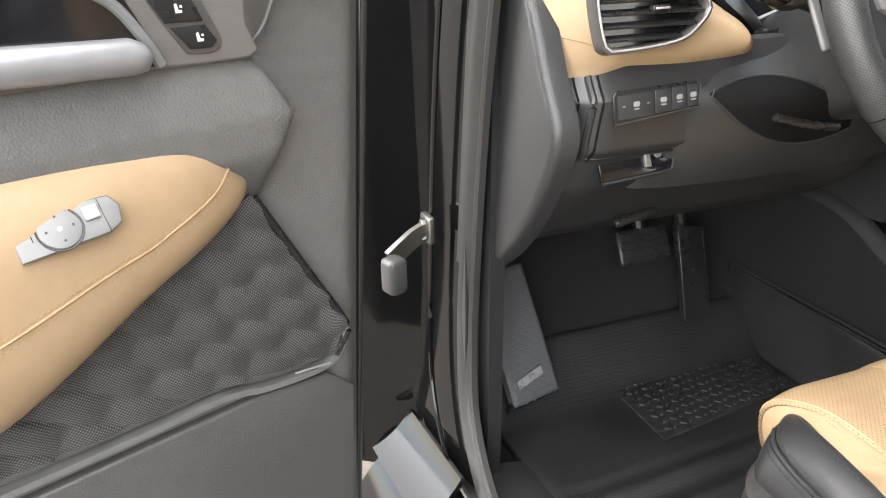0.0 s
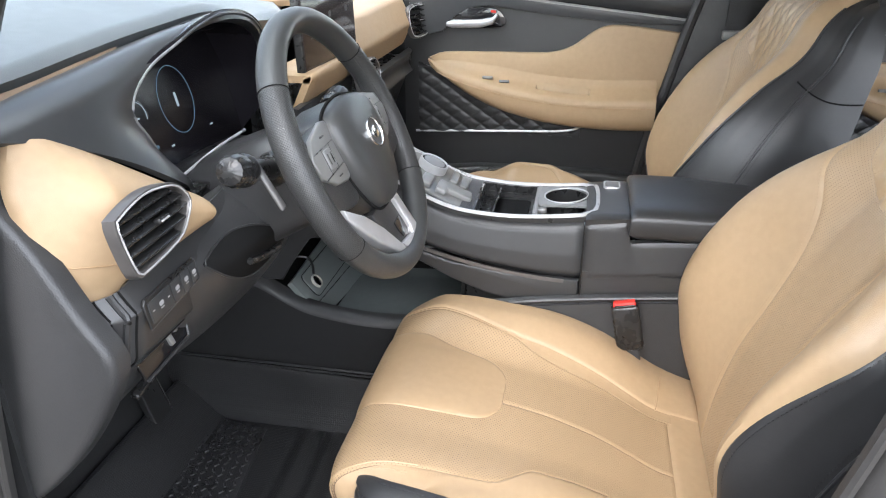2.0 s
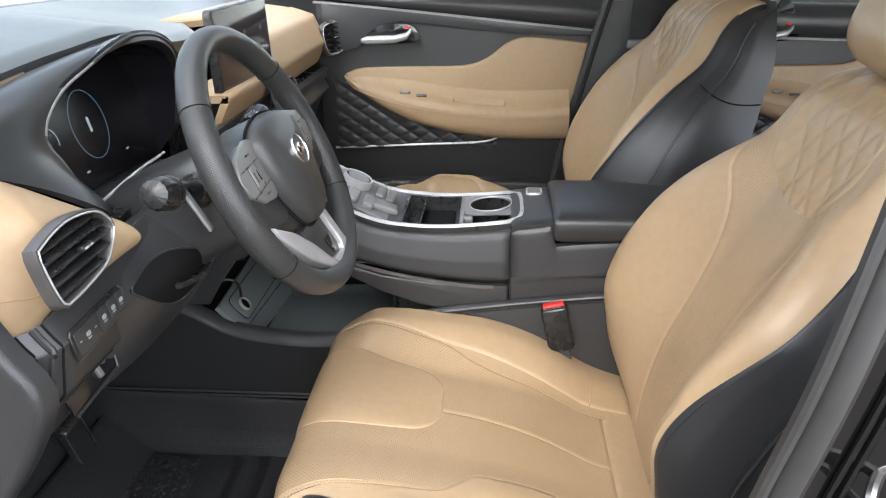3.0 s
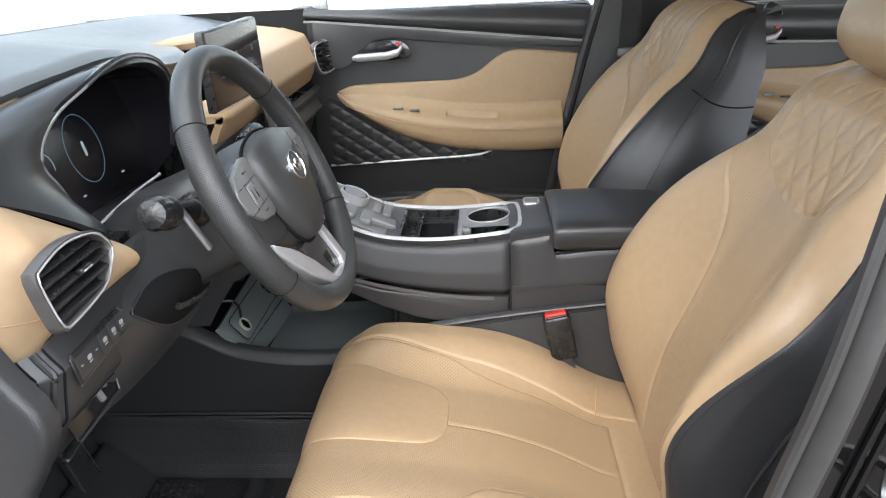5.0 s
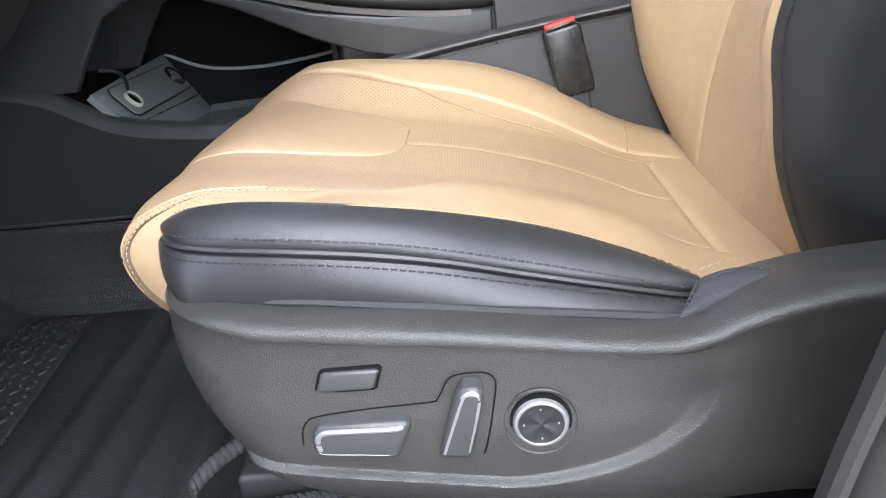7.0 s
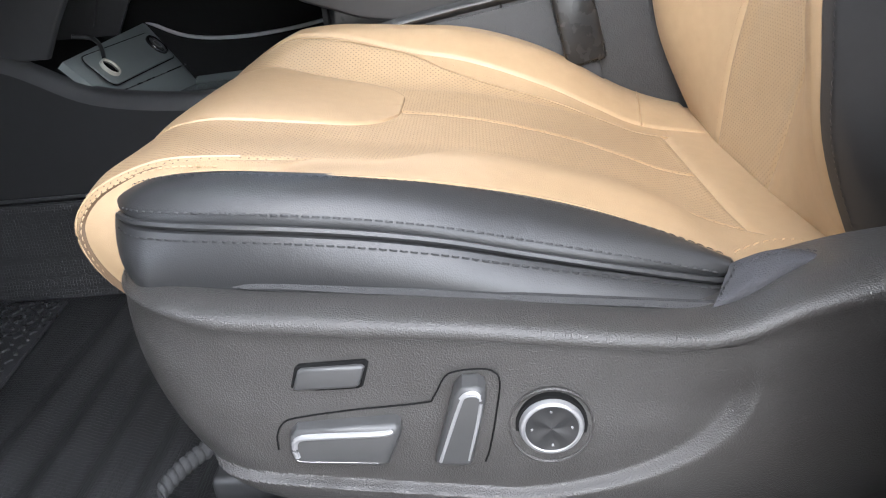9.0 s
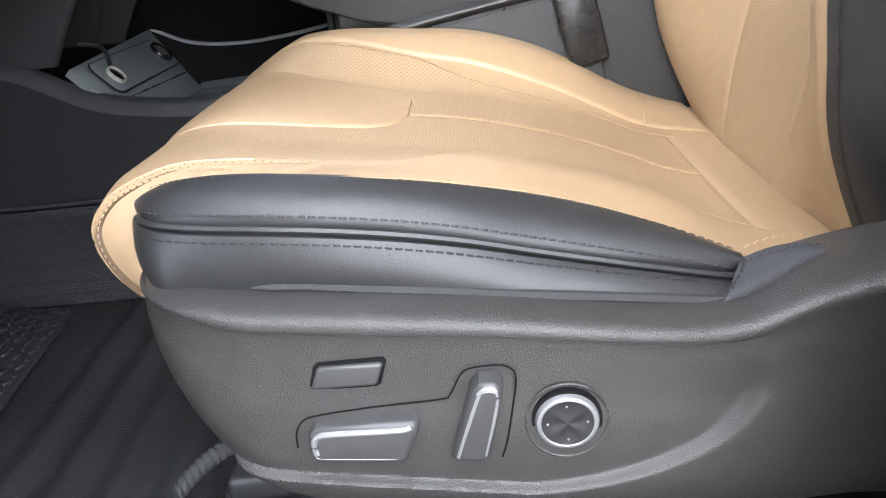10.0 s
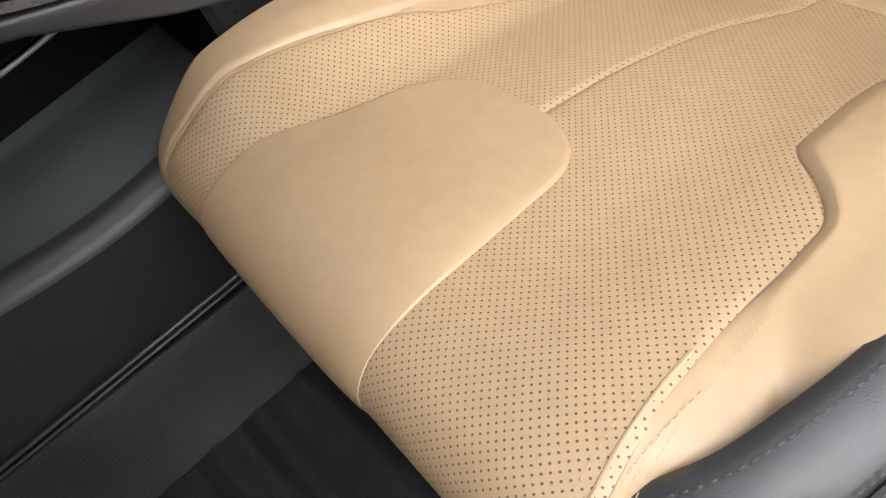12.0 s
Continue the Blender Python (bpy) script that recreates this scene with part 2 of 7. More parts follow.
def spline(pts, n, closed=False):
    """n points at even steps along a smooth curve through pts (tuples of any length)."""
    p = np.array(pts, float)
    if closed:
        p = np.vstack([p[-1], p, p[0], p[1]])
    else:
        p = np.vstack([2 * p[0] - p[1], p, 2 * p[-1] - p[-2]])
    out = []
    for i in range(1, len(p) - 2):
        a, b, c, d = p[i - 1:i + 3]
        for t in np.linspace(0, 1, 14, endpoint=False):
            out.append(0.5 * (2 * b + (c - a) * t + (2 * a - 5 * b + 4 * c - d) * t * t + (3 * b - a - 3 * c + d) * t ** 3))
    out.append(p[-2])
    out = np.array(out)
    s = np.r_[0, np.cumsum(np.linalg.norm(np.diff(out, axis=0), axis=1))]
    at = np.linspace(0, s[-1], n + 1)[:-1] if closed else np.linspace(0, s[-1], n)
    return np.stack([np.interp(at, s, col) for col in out.T], 1)


def lerp(x, xs, ys):
    return float(np.interp(x, xs, ys))


def curve1(xs, ys):
    """A smooth function of one number through the given values."""
    xs, ys = np.array(xs, float), np.array(ys, float)
    d = np.gradient(ys, xs)

    def f(x):
        x = min(max(x, xs[0]), xs[-1])
        i = min(int(np.searchsorted(xs, x, side="right")) - 1, len(xs) - 2)
        h = xs[i + 1] - xs[i]
        t = (x - xs[i]) / h
        return float((2 * t ** 3 - 3 * t * t + 1) * ys[i] + (t ** 3 - 2 * t * t + t) * h * d[i] + (3 * t * t - 2 * t ** 3) * ys[i + 1] + (t ** 3 - t * t) * h * d[i + 1])
    return f


def smooth(a, b, x):
    t = min(max((x - a) / (b - a), 0.0), 1.0)
    return t * t * (3 - 2 * t)


def sheet(fn, nu, nv, thick=0.012, dip=0.0, width=0.012, sides="uUvV", out=(0, 0, 1), lay=None):
    """A panel over u, v in 0..1 with a back, its borders rolled down by dip over width metres. UVs are in metres."""
    u, v = np.linspace(0, 1, nu), np.linspace(0, 1, nv)
    p = np.array([[fn(a, b) for b in v] for a in u], float)
    du, dv = np.gradient(p, axis=0), np.gradient(p, axis=1)
    n = np.cross(du, dv)
    n /= np.maximum(np.linalg.norm(n, axis=2, keepdims=True), 1e-9)
    if (n.reshape(-1, 3).mean(0) * np.array(out)).sum() < 0:
        n = -n
    lu = np.linalg.norm(np.diff(p, axis=0), axis=2).cumsum(0)
    lu = np.vstack([np.zeros((1, nv)), lu])
    lv = np.linalg.norm(np.diff(p, axis=1), axis=2).cumsum(1)
    lv = np.hstack([np.zeros((nu, 1)), lv])
    if dip:
        far = np.full((nu, nv), 9.0)
        if "u" in sides:
            far = np.minimum(far, lu)
        if "U" in sides:
            far = np.minimum(far, lu[-1:] - lu)
        if "v" in sides:
            far = np.minimum(far, lv)
        if "V" in sides:
            far = np.minimum(far, lv[:, -1:] - lv)
        k = 1 - np.clip(far / width, 0, 1)
        p = p - n * (dip * k ** 2.5)[..., None]
    bm = bmesh.new()
    uvl = bm.loops.layers.uv.new("UVMap")
    f = [[bm.verts.new(p[i, j]) for j in range(nv)] for i in range(nu)]
    k = [[bm.verts.new(p[i, j] - n[i, j] * thick) for j in range(nv)] for i in range(nu)]
    for i in range(nu - 1):
        for j in range(nv - 1):
            face = bm.faces.new((f[i][j], f[i + 1][j], f[i + 1][j + 1], f[i][j + 1]))
            for loop, (a, b) in zip(face.loops, ((i, j), (i + 1, j), (i + 1, j + 1), (i, j + 1))):
                loop[uvl].uv = lay(u[a], v[b]) if lay else (lu[a, b], lv[a, b])
            bm.faces.new((k[i][j], k[i][j + 1], k[i + 1][j + 1], k[i + 1][j]))
    for i in range(nu - 1):
        bm.faces.new((f[i][0], f[i + 1][0], k[i + 1][0], k[i][0]))
        bm.faces.new((f[i][-1], f[i + 1][-1], k[i + 1][-1], k[i][-1]))
    for j in range(nv - 1):
        bm.faces.new((f[0][j], f[0][j + 1], k[0][j + 1], k[0][j]))
        bm.faces.new((f[-1][j], f[-1][j + 1], k[-1][j + 1], k[-1][j]))
    return bm


def loft(rings, caps=True, closed=False, bm=None):
    """Skin over rings of equal length; every ring is a closed loop of points."""
    bm = bm or bmesh.new()
    uvl = bm.loops.layers.uv.verify()
    rows = [[bm.verts.new(q) for q in ring] for ring in rings]
    n = len(rows[0])
    pairs = list(zip(range(len(rows)), range(1, len(rows))))
    if closed:
        pairs.append((len(rows) - 1, 0))
    along = 0.0
    for a, b in pairs:
        step = (rows[b][0].co - rows[a][0].co).length
        round_ = 0.0
        for j in range(n):
            e = (rows[a][(j + 1) % n].co - rows[a][j].co).length
            face = bm.faces.new((rows[a][j], rows[a][(j + 1) % n], rows[b][(j + 1) % n], rows[b][j]))
            for loop, uv in zip(face.loops, ((along, round_), (along, round_ + e), (along + step, round_ + e), (along + step, round_))):
                loop[uvl].uv = uv
            round_ += e
        along += step
    if caps and not closed:
        bm.faces.new(rows[0])
        bm.faces.new(rows[-1])
    return bm


def sweep(path, shape, up=(0, 0, 1), closed=False, bm=None, scale=None):
    """A profile (list of (a, b): a across, b along up) carried along a path."""
    path = [Vector(q) for q in path]
    rings = []
    n = len(path)
    for i, q in enumerate(path):
        a, b = path[(i - 1) % n if closed else max(i - 1, 0)], path[(i + 1) % n if closed else min(i + 1, n - 1)]
        t = (b - a).normalized()
        side = t.cross(Vector(up)).normalized()
        top = side.cross(t)
        k = scale(i / (n - 1)) if scale else 1.0
        rings.append([q + side * (x * k) + top * (y * k) for x, y in shape])
    return loft(rings, True, closed, bm)


def disc(r, n=10, ry=None):
    return [(r * math.cos(2 * math.pi * i / n), (ry or r) * math.sin(2 * math.pi * i / n)) for i in range(n)]


def tube(path, r, n=8, up=(0.013, 0.021, 1), closed=False, bm=None):
    return sweep(path, disc(r, n), up, closed, bm)


def boxed(sx, sy, sz, r=0.004, m=None, seg=3, bm=None):
    """A block with rounded edges, centred, then moved by m."""
    b = bmesh.new()
    bmesh.ops.create_cube(b, size=1, matrix=Matrix.Diagonal((sx, sy, sz, 1)))
    if r:
        bmesh.ops.bevel(b, geom=list(b.edges), offset=min(r, 0.49 * min(sx, sy, sz)), segments=seg, profile=0.5, affect="EDGES", clamp_overlap=True)
    if m is not None:
        bmesh.ops.transform(b, matrix=m, verts=b.verts)
    return b


def slab(outline, m, depth, bevel=0.003, seg=3, back=0.0):
    """A plate: an outline in (a, b) drawn up along m's z from -back to depth, its front edge rounded."""
    bm = bmesh.new()
    lo = [bm.verts.new((a, b, -back)) for a, b in outline]
    face = bm.faces.new(lo)
    res = bmesh.ops.extrude_face_region(bm, geom=[face])
    top = [v for v in res["geom"] if isinstance(v, bmesh.types.BMVert)]
    bmesh.ops.translate(bm, vec=(0, 0, depth + back), verts=top)
    if bevel:
        tops = set(top)
        edges = [e for e in bm.edges if e.verts[0] in tops and e.verts[1] in tops]
        bmesh.ops.bevel(bm, geom=edges, offset=bevel, segments=seg, profile=0.5, affect="EDGES", clamp_overlap=True)
    bmesh.ops.transform(bm, matrix=m, verts=bm.verts)
    return bm


def rounded(w, h, r, n=5, cx=0.0, cy=0.0):
    """The outline of a rounded rectangle."""
    out = []
    for qx, qy, a0 in ((1, 1, 0), (-1, 1, 90), (-1, -1, 180), (1, -1, 270)):
        for i in range(n + 1):
            a = radians(a0 + 90 * i / n)
            out.append((cx + qx * (w / 2 - r) + r * math.cos(a), cy + qy * (h / 2 - r) + r * math.sin(a)))
    return out


def frame_of(origin, right, up):
    """A matrix whose x runs along right, y along up and z out of the face."""
    right, up = Vector(right).normalized(), Vector(up).normalized()
    out = right.cross(up).normalized()
    up = out.cross(right)
    m = Matrix((right, up, out)).transposed().to_4x4()
    m.translation = origin
    return m


def ring_plate(outer, inner, m, depth, bm=None):
    """A frame between two outlines of equal length."""
    bm = bm or bmesh.new()
    rows = []
    for line, z in ((outer, 0), (outer, depth * 0.7), ([(0.85 * a + 0.15 * c, 0.85 * b + 0.15 * d) for (a, b), (c, d) in zip(outer, inner)], depth),
                    ([(0.2 * a + 0.8 * c, 0.2 * b + 0.8 * d) for (a, b), (c, d) in zip(outer, inner)], depth), (inner, depth * 0.8), (inner, 0)):
        rows.append([bm.verts.new(m @ Vector((a, b, z))) for a, b in line])
    n = len(outer)
    for a, b in zip(rows, rows[1:] + rows[:1]):
        for j in range(n):
            bm.faces.new((a[j], a[(j + 1) % n], b[(j + 1) % n], b[j]))
    return bm


def thread(path, normal, step=0.005, length=0.0034, r=0.00045, lift=0.0004):
    """A row of sewing stitches along a path, as one small mesh."""
    p = [Vector(q) for q in path]
    s = [0.0]
    for a, b in zip(p, p[1:]):
        s.append(s[-1] + (b - a).length)
    cols = np.array([tuple(q) for q in p]).T
    n = Vector(normal).normalized()
    verts, faces = [], []
    for k in range(int(s[-1] / step)):
        a, b = (Vector([float(np.interp(d, s, c)) for c in cols]) for d in (k * step, k * step + length))
        t = (b - a)
        if t.length < 1e-6:
            continue
        t.normalize()
        side = t.cross(n).normalized()
        i = len(verts)
        for q, z in ((a, -0.3), (a.lerp(b, 0.25), 1), (a.lerp(b, 0.75), 1), (b, -0.3)):
            for w in (-1, 1):
                verts.append(q + side * (w * r) + n * (lift + z * r))
        for j in range(3):
            o = i + 2 * j
            faces.append((o, o + 1, o + 3, o + 2))
    bm = bmesh.new()
    vs = [bm.verts.new(v) for v in verts]
    for f in faces:
        bm.faces.new([vs[i] for i in f])
    return bm


def sewn(parent, path, normal, mat=None, **kw):
    ob = part("stitching", thread(path, normal, **kw), mat or THREAD, parent)
    return tagged(ob, kind="stuff")


# ---- front seats ----
PROFILE = spline([(-0.10, 0.578), (0.0, 0.595), (0.05, 0.614), (0.10, 0.633), (0.18, 0.655), (0.26, 0.668), (0.35, 0.684), (0.39, 0.689), (0.422, 0.685), (0.441, 0.671), (0.446, 0.654), (0.440, 0.632), (0.424, 0.611), (0.402, 0.597)], 90)
RUN = float(np.linalg.norm(np.diff(PROFILE, axis=0), axis=1).sum())
BOLSTER_FADE = curve1([-0.1, -0.03, 0.04, 0.13, 0.25, 0.33, 0.40, 0.44], [0.0, 0.25, 0.65, 1.0, 1.0, 0.85, 0.45, 0.1])


def on_profile(v):
    k = v * 89
    i = min(int(k), 88)
    return PROFILE[i] + (PROFILE[i + 1] - PROFILE[i]) * (k - i)


def run(v):
    """The way along the profile, equal to y on the flat of the cushion."""
    return -0.103 + RUN * v


def v_at(y):
    """Where the upper side of the cushion's profile reaches y."""
    top = PROFILE[:60]
    return float(np.interp(y, top[:, 0], np.arange(60) / 89.0))


def cushion(x, v, lift=0.0):
    """The seat cushion's upper surface: x towards the door, v from back to nose."""
    y, z = on_profile(v)
    a = abs(x)
    if x < 0:
        b = 0.043 * smooth(0.080, 0.185, a) - (0.055 * ((a - 0.212) / 0.025) ** 2 if a > 0.212 else 0)
    else:
        b = 0.013 * smooth(0.10, 0.20, a)
    b = b * BOLSTER_FADE(y) + lift
    nose = smooth(0.36, 0.44, y) if v > 0.5 else 0.0
    # the corners of the nose round off
    corner = max(0.0, (a - 0.17) / 0.07)
    return y - 0.014 * corner * corner * nose + nose * b * 0.4, z + b * (1 - 0.8 * nose) - 0.010 * corner * corner * nose


def seat(name, cx, s, dy, recline, label, driver, dz=0.0):
    ob = thing(name, (cx, 0.1 + dy, 0.43), label, "car seat", "front seats")

    def w(x, y, z):
        return (cx + s * x, y + dy, z + dz)

    def top(x, v, lift=0.0):
        if dz and x > 0.08:
            lift += 0.042 * smooth(0.09, 0.185, x) * (1 - smooth(0.20, 0.236, x)) * BOLSTER_FADE(on_profile(v)[0]) * (1 - smooth(0.29, 0.37, on_profile(v)[0]))
        y, z = cushion(x, v, lift)
        if dz and x < 0:
            x *= 1 - 0.36 * smooth(0.22, 0.35, y)
        return w(x, y, z)

    v0 = v_at(-0.014)
    # edge of the tan cover against the dark side bolster
    edge = curve1([-0.1, 0.0, 0.03, 0.06, 0.105, 0.16, 0.21, 0.253, 0.288, 0.323, 0.356, 0.389, 0.47], [0.264, 0.264, 0.258, 0.249, 0.240, 0.240, 0.2495, 0.2560, 0.2545, 0.2495, 0.2415, 0.226, 0.220])
    # the perforated middle: its edge towards the door, its edge towards the console, and the seam between its halves
    insert = curve1([-0.1, -0.012, 0.04, 0.10, 0.165, 0.198, 0.214, 0.233, 0.26, 0.30, 0.34, 0.36, 0.385, 0.42, 0.47], [0.178, 0.174, 0.158, 0.148, 0.151, 0.158, 0.178, 0.196, 0.201, 0.203, 0.206, 0.208, 0.212, 0.218, 0.222])
    far_edge = curve1([-0.1, 0.0, 0.10, 0.185, 0.215, 0.24, 0.30, 0.372, 0.45, 0.56], [0.082, 0.084, 0.101, 0.114, 0.124, 0.137, 0.152, 0.170, 0.186, 0.195])
    wing_edge = curve1([-0.1, 0.0, 0.10, 0.20, 0.24, 0.30, 0.372, 0.45, 0.56], [0.100, 0.103, 0.119, 0.133, 0.138, 0.153, 0.171, 0.187, 0.196])
    seam_x = curve1([-0.1, 0.0, 0.12, 0.26, 0.56], [0.046, 0.042, 0.022, 0.010, 0.004])

    def across(q, u, r0):
        """A place across the middle: u 0 at the centre seam, 1 at the outer edge of the half q."""
        return seam_x(r0) + u * ((insert(r0) if q > 0 else -far_edge(r0)) - seam_x(r0))

    def mid(q):
        return lambda u, v: top(across(q, u, run(v0 + (1 - v0) * v)), v0 + (1 - v0) * v)

    def lay(q):
        """The punched rows run straight along and across the seat."""
        return lambda u, v: (across(q, u, run(v0 + (1 - v0) * v)), run(v0 + (1 - v0) * v))
    body = part("cushion", sheet(mid(1), 44, 140, 0.02, 0.0022, 0.005, lay=lay(1)), TAN_HOLED, ob, "tan perforated leather seat cushion")
    part("cushion_half", sheet(mid(-1), 40, 140, 0.02, 0.0022, 0.005, lay=lay(-1)), TAN_HOLED, body)
    part("cushion_rear_band", sheet(lambda u, v: top(-0.20 + 0.46 * u, v0 * v), 70, 20, 0.02, 0.004, 0.010, "V"), TAN, body)
    part("inner_strip", sheet(lambda u, v: top(-wing_edge(run(0.05 + 0.95 * v)) - 0.001 + (wing_edge(run(0.05 + 0.95 * v)) - far_edge(run(0.05 + 0.95 * v)) + 0.002) * u, 0.05 + 0.95 * v, -0.0004), 8, 120, 0.02), TAN, ob)
    part("inner_bolster", sheet(lambda u, v: top(-0.237 + (0.237 - wing_edge(run(0.05 + 0.95 * v))) * u, 0.05 + 0.95 * v, 0.002), 40, 120, 0.02, 0.0035, 0.007, "UvV"), TAN, ob, "smooth tan bolster towards the console")
    part("cross_seam", tube([top(-0.100 - 0.130 * k / 20, v_at(0.004 - 0.020 * k / 20), 0.0022) for k in range(21)], 0.0009, 6), TAN_DARK, ob)
    # a smooth cheek closes the nose towards the door, sewn to the perforated middle along the profile
    c0 = v_at(0.315)

    def cheek(u, v):
        vv = c0 + (1 - c0) * v
        a = Vector(top(insert(run(vv)) - 0.0055, vv))
        y, z = a.y - dy, a.z - dz
        hx = 0.250 - 0.022 * smooth(0.32, 0.41, y)
        k = min(1.0, u / 0.35)
        b = Vector(w(hx, y + (0.335 - y) * u, z + (0.630 - z) * u * (0.95 if z > 0.63 else 1.0)))
        return Vector((a.x + (b.x - a.x) * math.sin(math.pi * 0.5 * k), b.y, b.z))

    top_z = curve1([0.02, 0.058, 0.105, 0.16, 0.21, 0.253, 0.288, 0.32, 0.356, 0.389, 0.41], [0.612, 0.630, 0.648, 0.666, 0.681, 0.690, 0.694, 0.696, 0.694, 0.686, 0.680])

    def outer(u, v):
        """The tan strip beside the perforated middle; at the nose it turns down into the cheek."""
        vv = 0.1 + 0.9 * v
        r0 = run(vv)
        flat = Vector(top(insert(r0) - 0.0030 + (edge(r0) - insert(r0) + 0.0030) * u, vv, 0.005 * smooth(0.0, 0.16, u) * smooth(0.0, 0.06, r0) * smooth(0.34, 0.26, r0)))
        flat.z += (top_z(r0) + dz - 0.001 - flat.z) * smooth(0.25, 1.0, u) * smooth(0.0, 0.06, r0) * smooth(0.40, 0.35, r0)
        if r0 < 0.28:
            return flat
        return flat.lerp(cheek(u, (vv - c0) / (1 - c0)), smooth(0.28, 0.375, r0))
    part("outer_bolster", sheet(outer, 40, 150, 0.004, 0.0025, 0.004, "u", out=(s, 0.2, 0.4)), TAN, ob, "smooth tan strip that closes the cushion's nose")
    part("nose_welt", tube([Vector(cheek(0.0, 0.05 + 0.94 * k / 50)) for k in range(51)], 0.0011, 6), TAN, ob)
    sewn(ob, [Vector(cheek(0.055, 0.10 + 0.88 * k / 60)) + Vector((s * 0.0012, 0.0003, 0.0006)) for k in range(61)], (s, 0.2, 0.2))
    sewn(ob, [Vector(top(insert(run(c0 + (0.99 - c0) * k / 60)) - 0.012, c0 + (0.99 - c0) * k / 60)) for k in range(12, 61)], (0.2 * s, 0.6, 0.7))
    part("nose_piping", tube([Vector(top(-0.225 + 0.45 * k / 40, 0.995)) for k in range(41)], 0.0028, 6), TAN_DARK, ob)

    # smooth thigh pad let into the front of the cushion
    p0 = v_at(0.236)
    pad_half = curve1([0.236, 0.26, 0.30, 0.34, 0.40, 0.44, 0.56], [0.073, 0.076, 0.082, 0.088, 0.100, 0.103, 0.105])
    pad_mid = curve1([0.236, 0.30, 0.34, 0.40, 0.44, 0.56], [-0.010, -0.011, -0.012, -0.018, -0.019, -0.019])

    def pad(u, v):
        vv = p0 + (1 - p0) * v
        q = 2 * u - 1
        arch = (1 - (1 - min(v / 0.16, 1.0)) ** 2.4) ** (1 / 2.4)
        half = pad_half(run(vv)) * (0.04 + 0.96 * arch)
        return top(pad_mid(run(vv)) + half * q, vv, 0.0016 + 0.007 * (1 - q ** 4) * smooth(0, 0.30, v) * smooth(1.0, 0.75, v))
    part("thigh_pad", sheet(pad, 50, 80, 0.012, 0.0055, 0.007), TAN, body)
    for q, o in ((1, 0.006), (1, 0.010), (-1, 0.0), (-1, -0.005)):
        sewn(body, [top(across(q, 1.0, run(v0 + (0.80 - v0) * k / 80)) + o, v0 + (0.80 - v0) * k / 80, 0.0006) for k in range(81)], (0, -0.2, 1), step=0.0042, length=0.0026, r=0.0003)
    sewn(body, [top(seam_x(run(v0 + (p0 - v0) * k / 60)) - 0.004, v0 + (p0 - v0) * k / 60, 0.0) for k in range(61)], (0, -0.2, 1), step=0.0042, length=0.0026, r=0.0003)

    # dark leather strip along the cushion's side, in two pieces with a welt between
    welt_x = curve1([0.02, 0.10, 0.149, 0.196, 0.24, 0.278, 0.313, 0.345, 0.375, 0.40], [0.270, 0.272, 0.274, 0.279, 0.283, 0.286, 0.285, 0.280, 0.269, 0.255])
    seam_z = curve1([0.02, 0.046, 0.094, 0.149, 0.196, 0.24, 0.278, 0.313, 0.345, 0.40], [0.606, 0.612, 0.624, 0.639, 0.6535, 0.664, 0.671, 0.675, 0.677, 0.678])
    low_z = curve1([0.02, 0.066, 0.161, 0.256, 0.39], [0.596, 0.600, 0.612, 0.627, 0.642])

    def dark(y, q):
        """q 0 at the tan edge, 1 at the seam, 2 at the foot."""
        te, tz = edge(y) - 0.006, top_z(y) + 0.0015
        x1, z1, x2, z2 = welt_x(y), seam_z(y), min(0.290, welt_x(y) + 0.016), low_z(y)
        if q <= 1:
            p = ((1 - q) * te + q * x1 + 0.005 * math.sin(math.pi * q), (1 - q) * tz + q * z1 + 0.005 * math.sin(math.pi * q))
        else:
            k = q - 1
            p = ((1 - k) * x1 + k * x2 + 0.005 * math.sin(math.pi * k), (1 - k) * z1 + k * z2)
        return p

    def dark_at(t, q):
        y0 = 0.022 + 0.008 * q
        y = y0 + (0.403 - y0) * t
        x, z = dark(y, q)
        k = 1.0 if t < 0.90 else math.sqrt(max(0.0, 1 - ((t - 0.90) / 0.10) ** 2))
        e = 1.0 if t > 0.03 else math.sqrt(max(0.0, 1 - (1 - t / 0.03) ** 2))
        if t > 0.90:
            x, z = 0.214 + (x - 0.214) * (0.12 + 0.88 * k), 0.672 + (z - 0.672) * (0.22 + 0.78 * k)
        x -= 0.006 * (1 - e)
        return w(x, y, z)
    side = part("side_bolster", sheet(lambda t, q: dark_at(t, q), 90, 14, 0.014, 0.004, 0.007, out=(s, 0, 0.6)), BLACK_LEATHER, ob, "black leather side bolster with double stitching")
    part("side_bolster_skirt", sheet(lambda t, q: dark_at(t, 1 + q), 90, 12, 0.014, 0.004, 0.006, out=(s, 0, 0.1)), BLACK_LEATHER, side)
    part("side_welt", tube([dark_at(k / 80, 1.0) for k in range(1, 78)], 0.0022, 6), BLACK_LEATHER, side)
    for q, nrm in ((0.83, (s, 0, 0.9)), (1.17, (s, 0, 0.2)), (0.20, (s * 0.4, 0, 1))):
        sewn(side, [Vector(dark_at(k / 80, q)) + Vector(nrm).normalized() * 0.0010 for k in range(2, 78)], nrm, DARK_THREAD, step=0.0058, length=0.0042, r=0.0005, lift=0.0001)
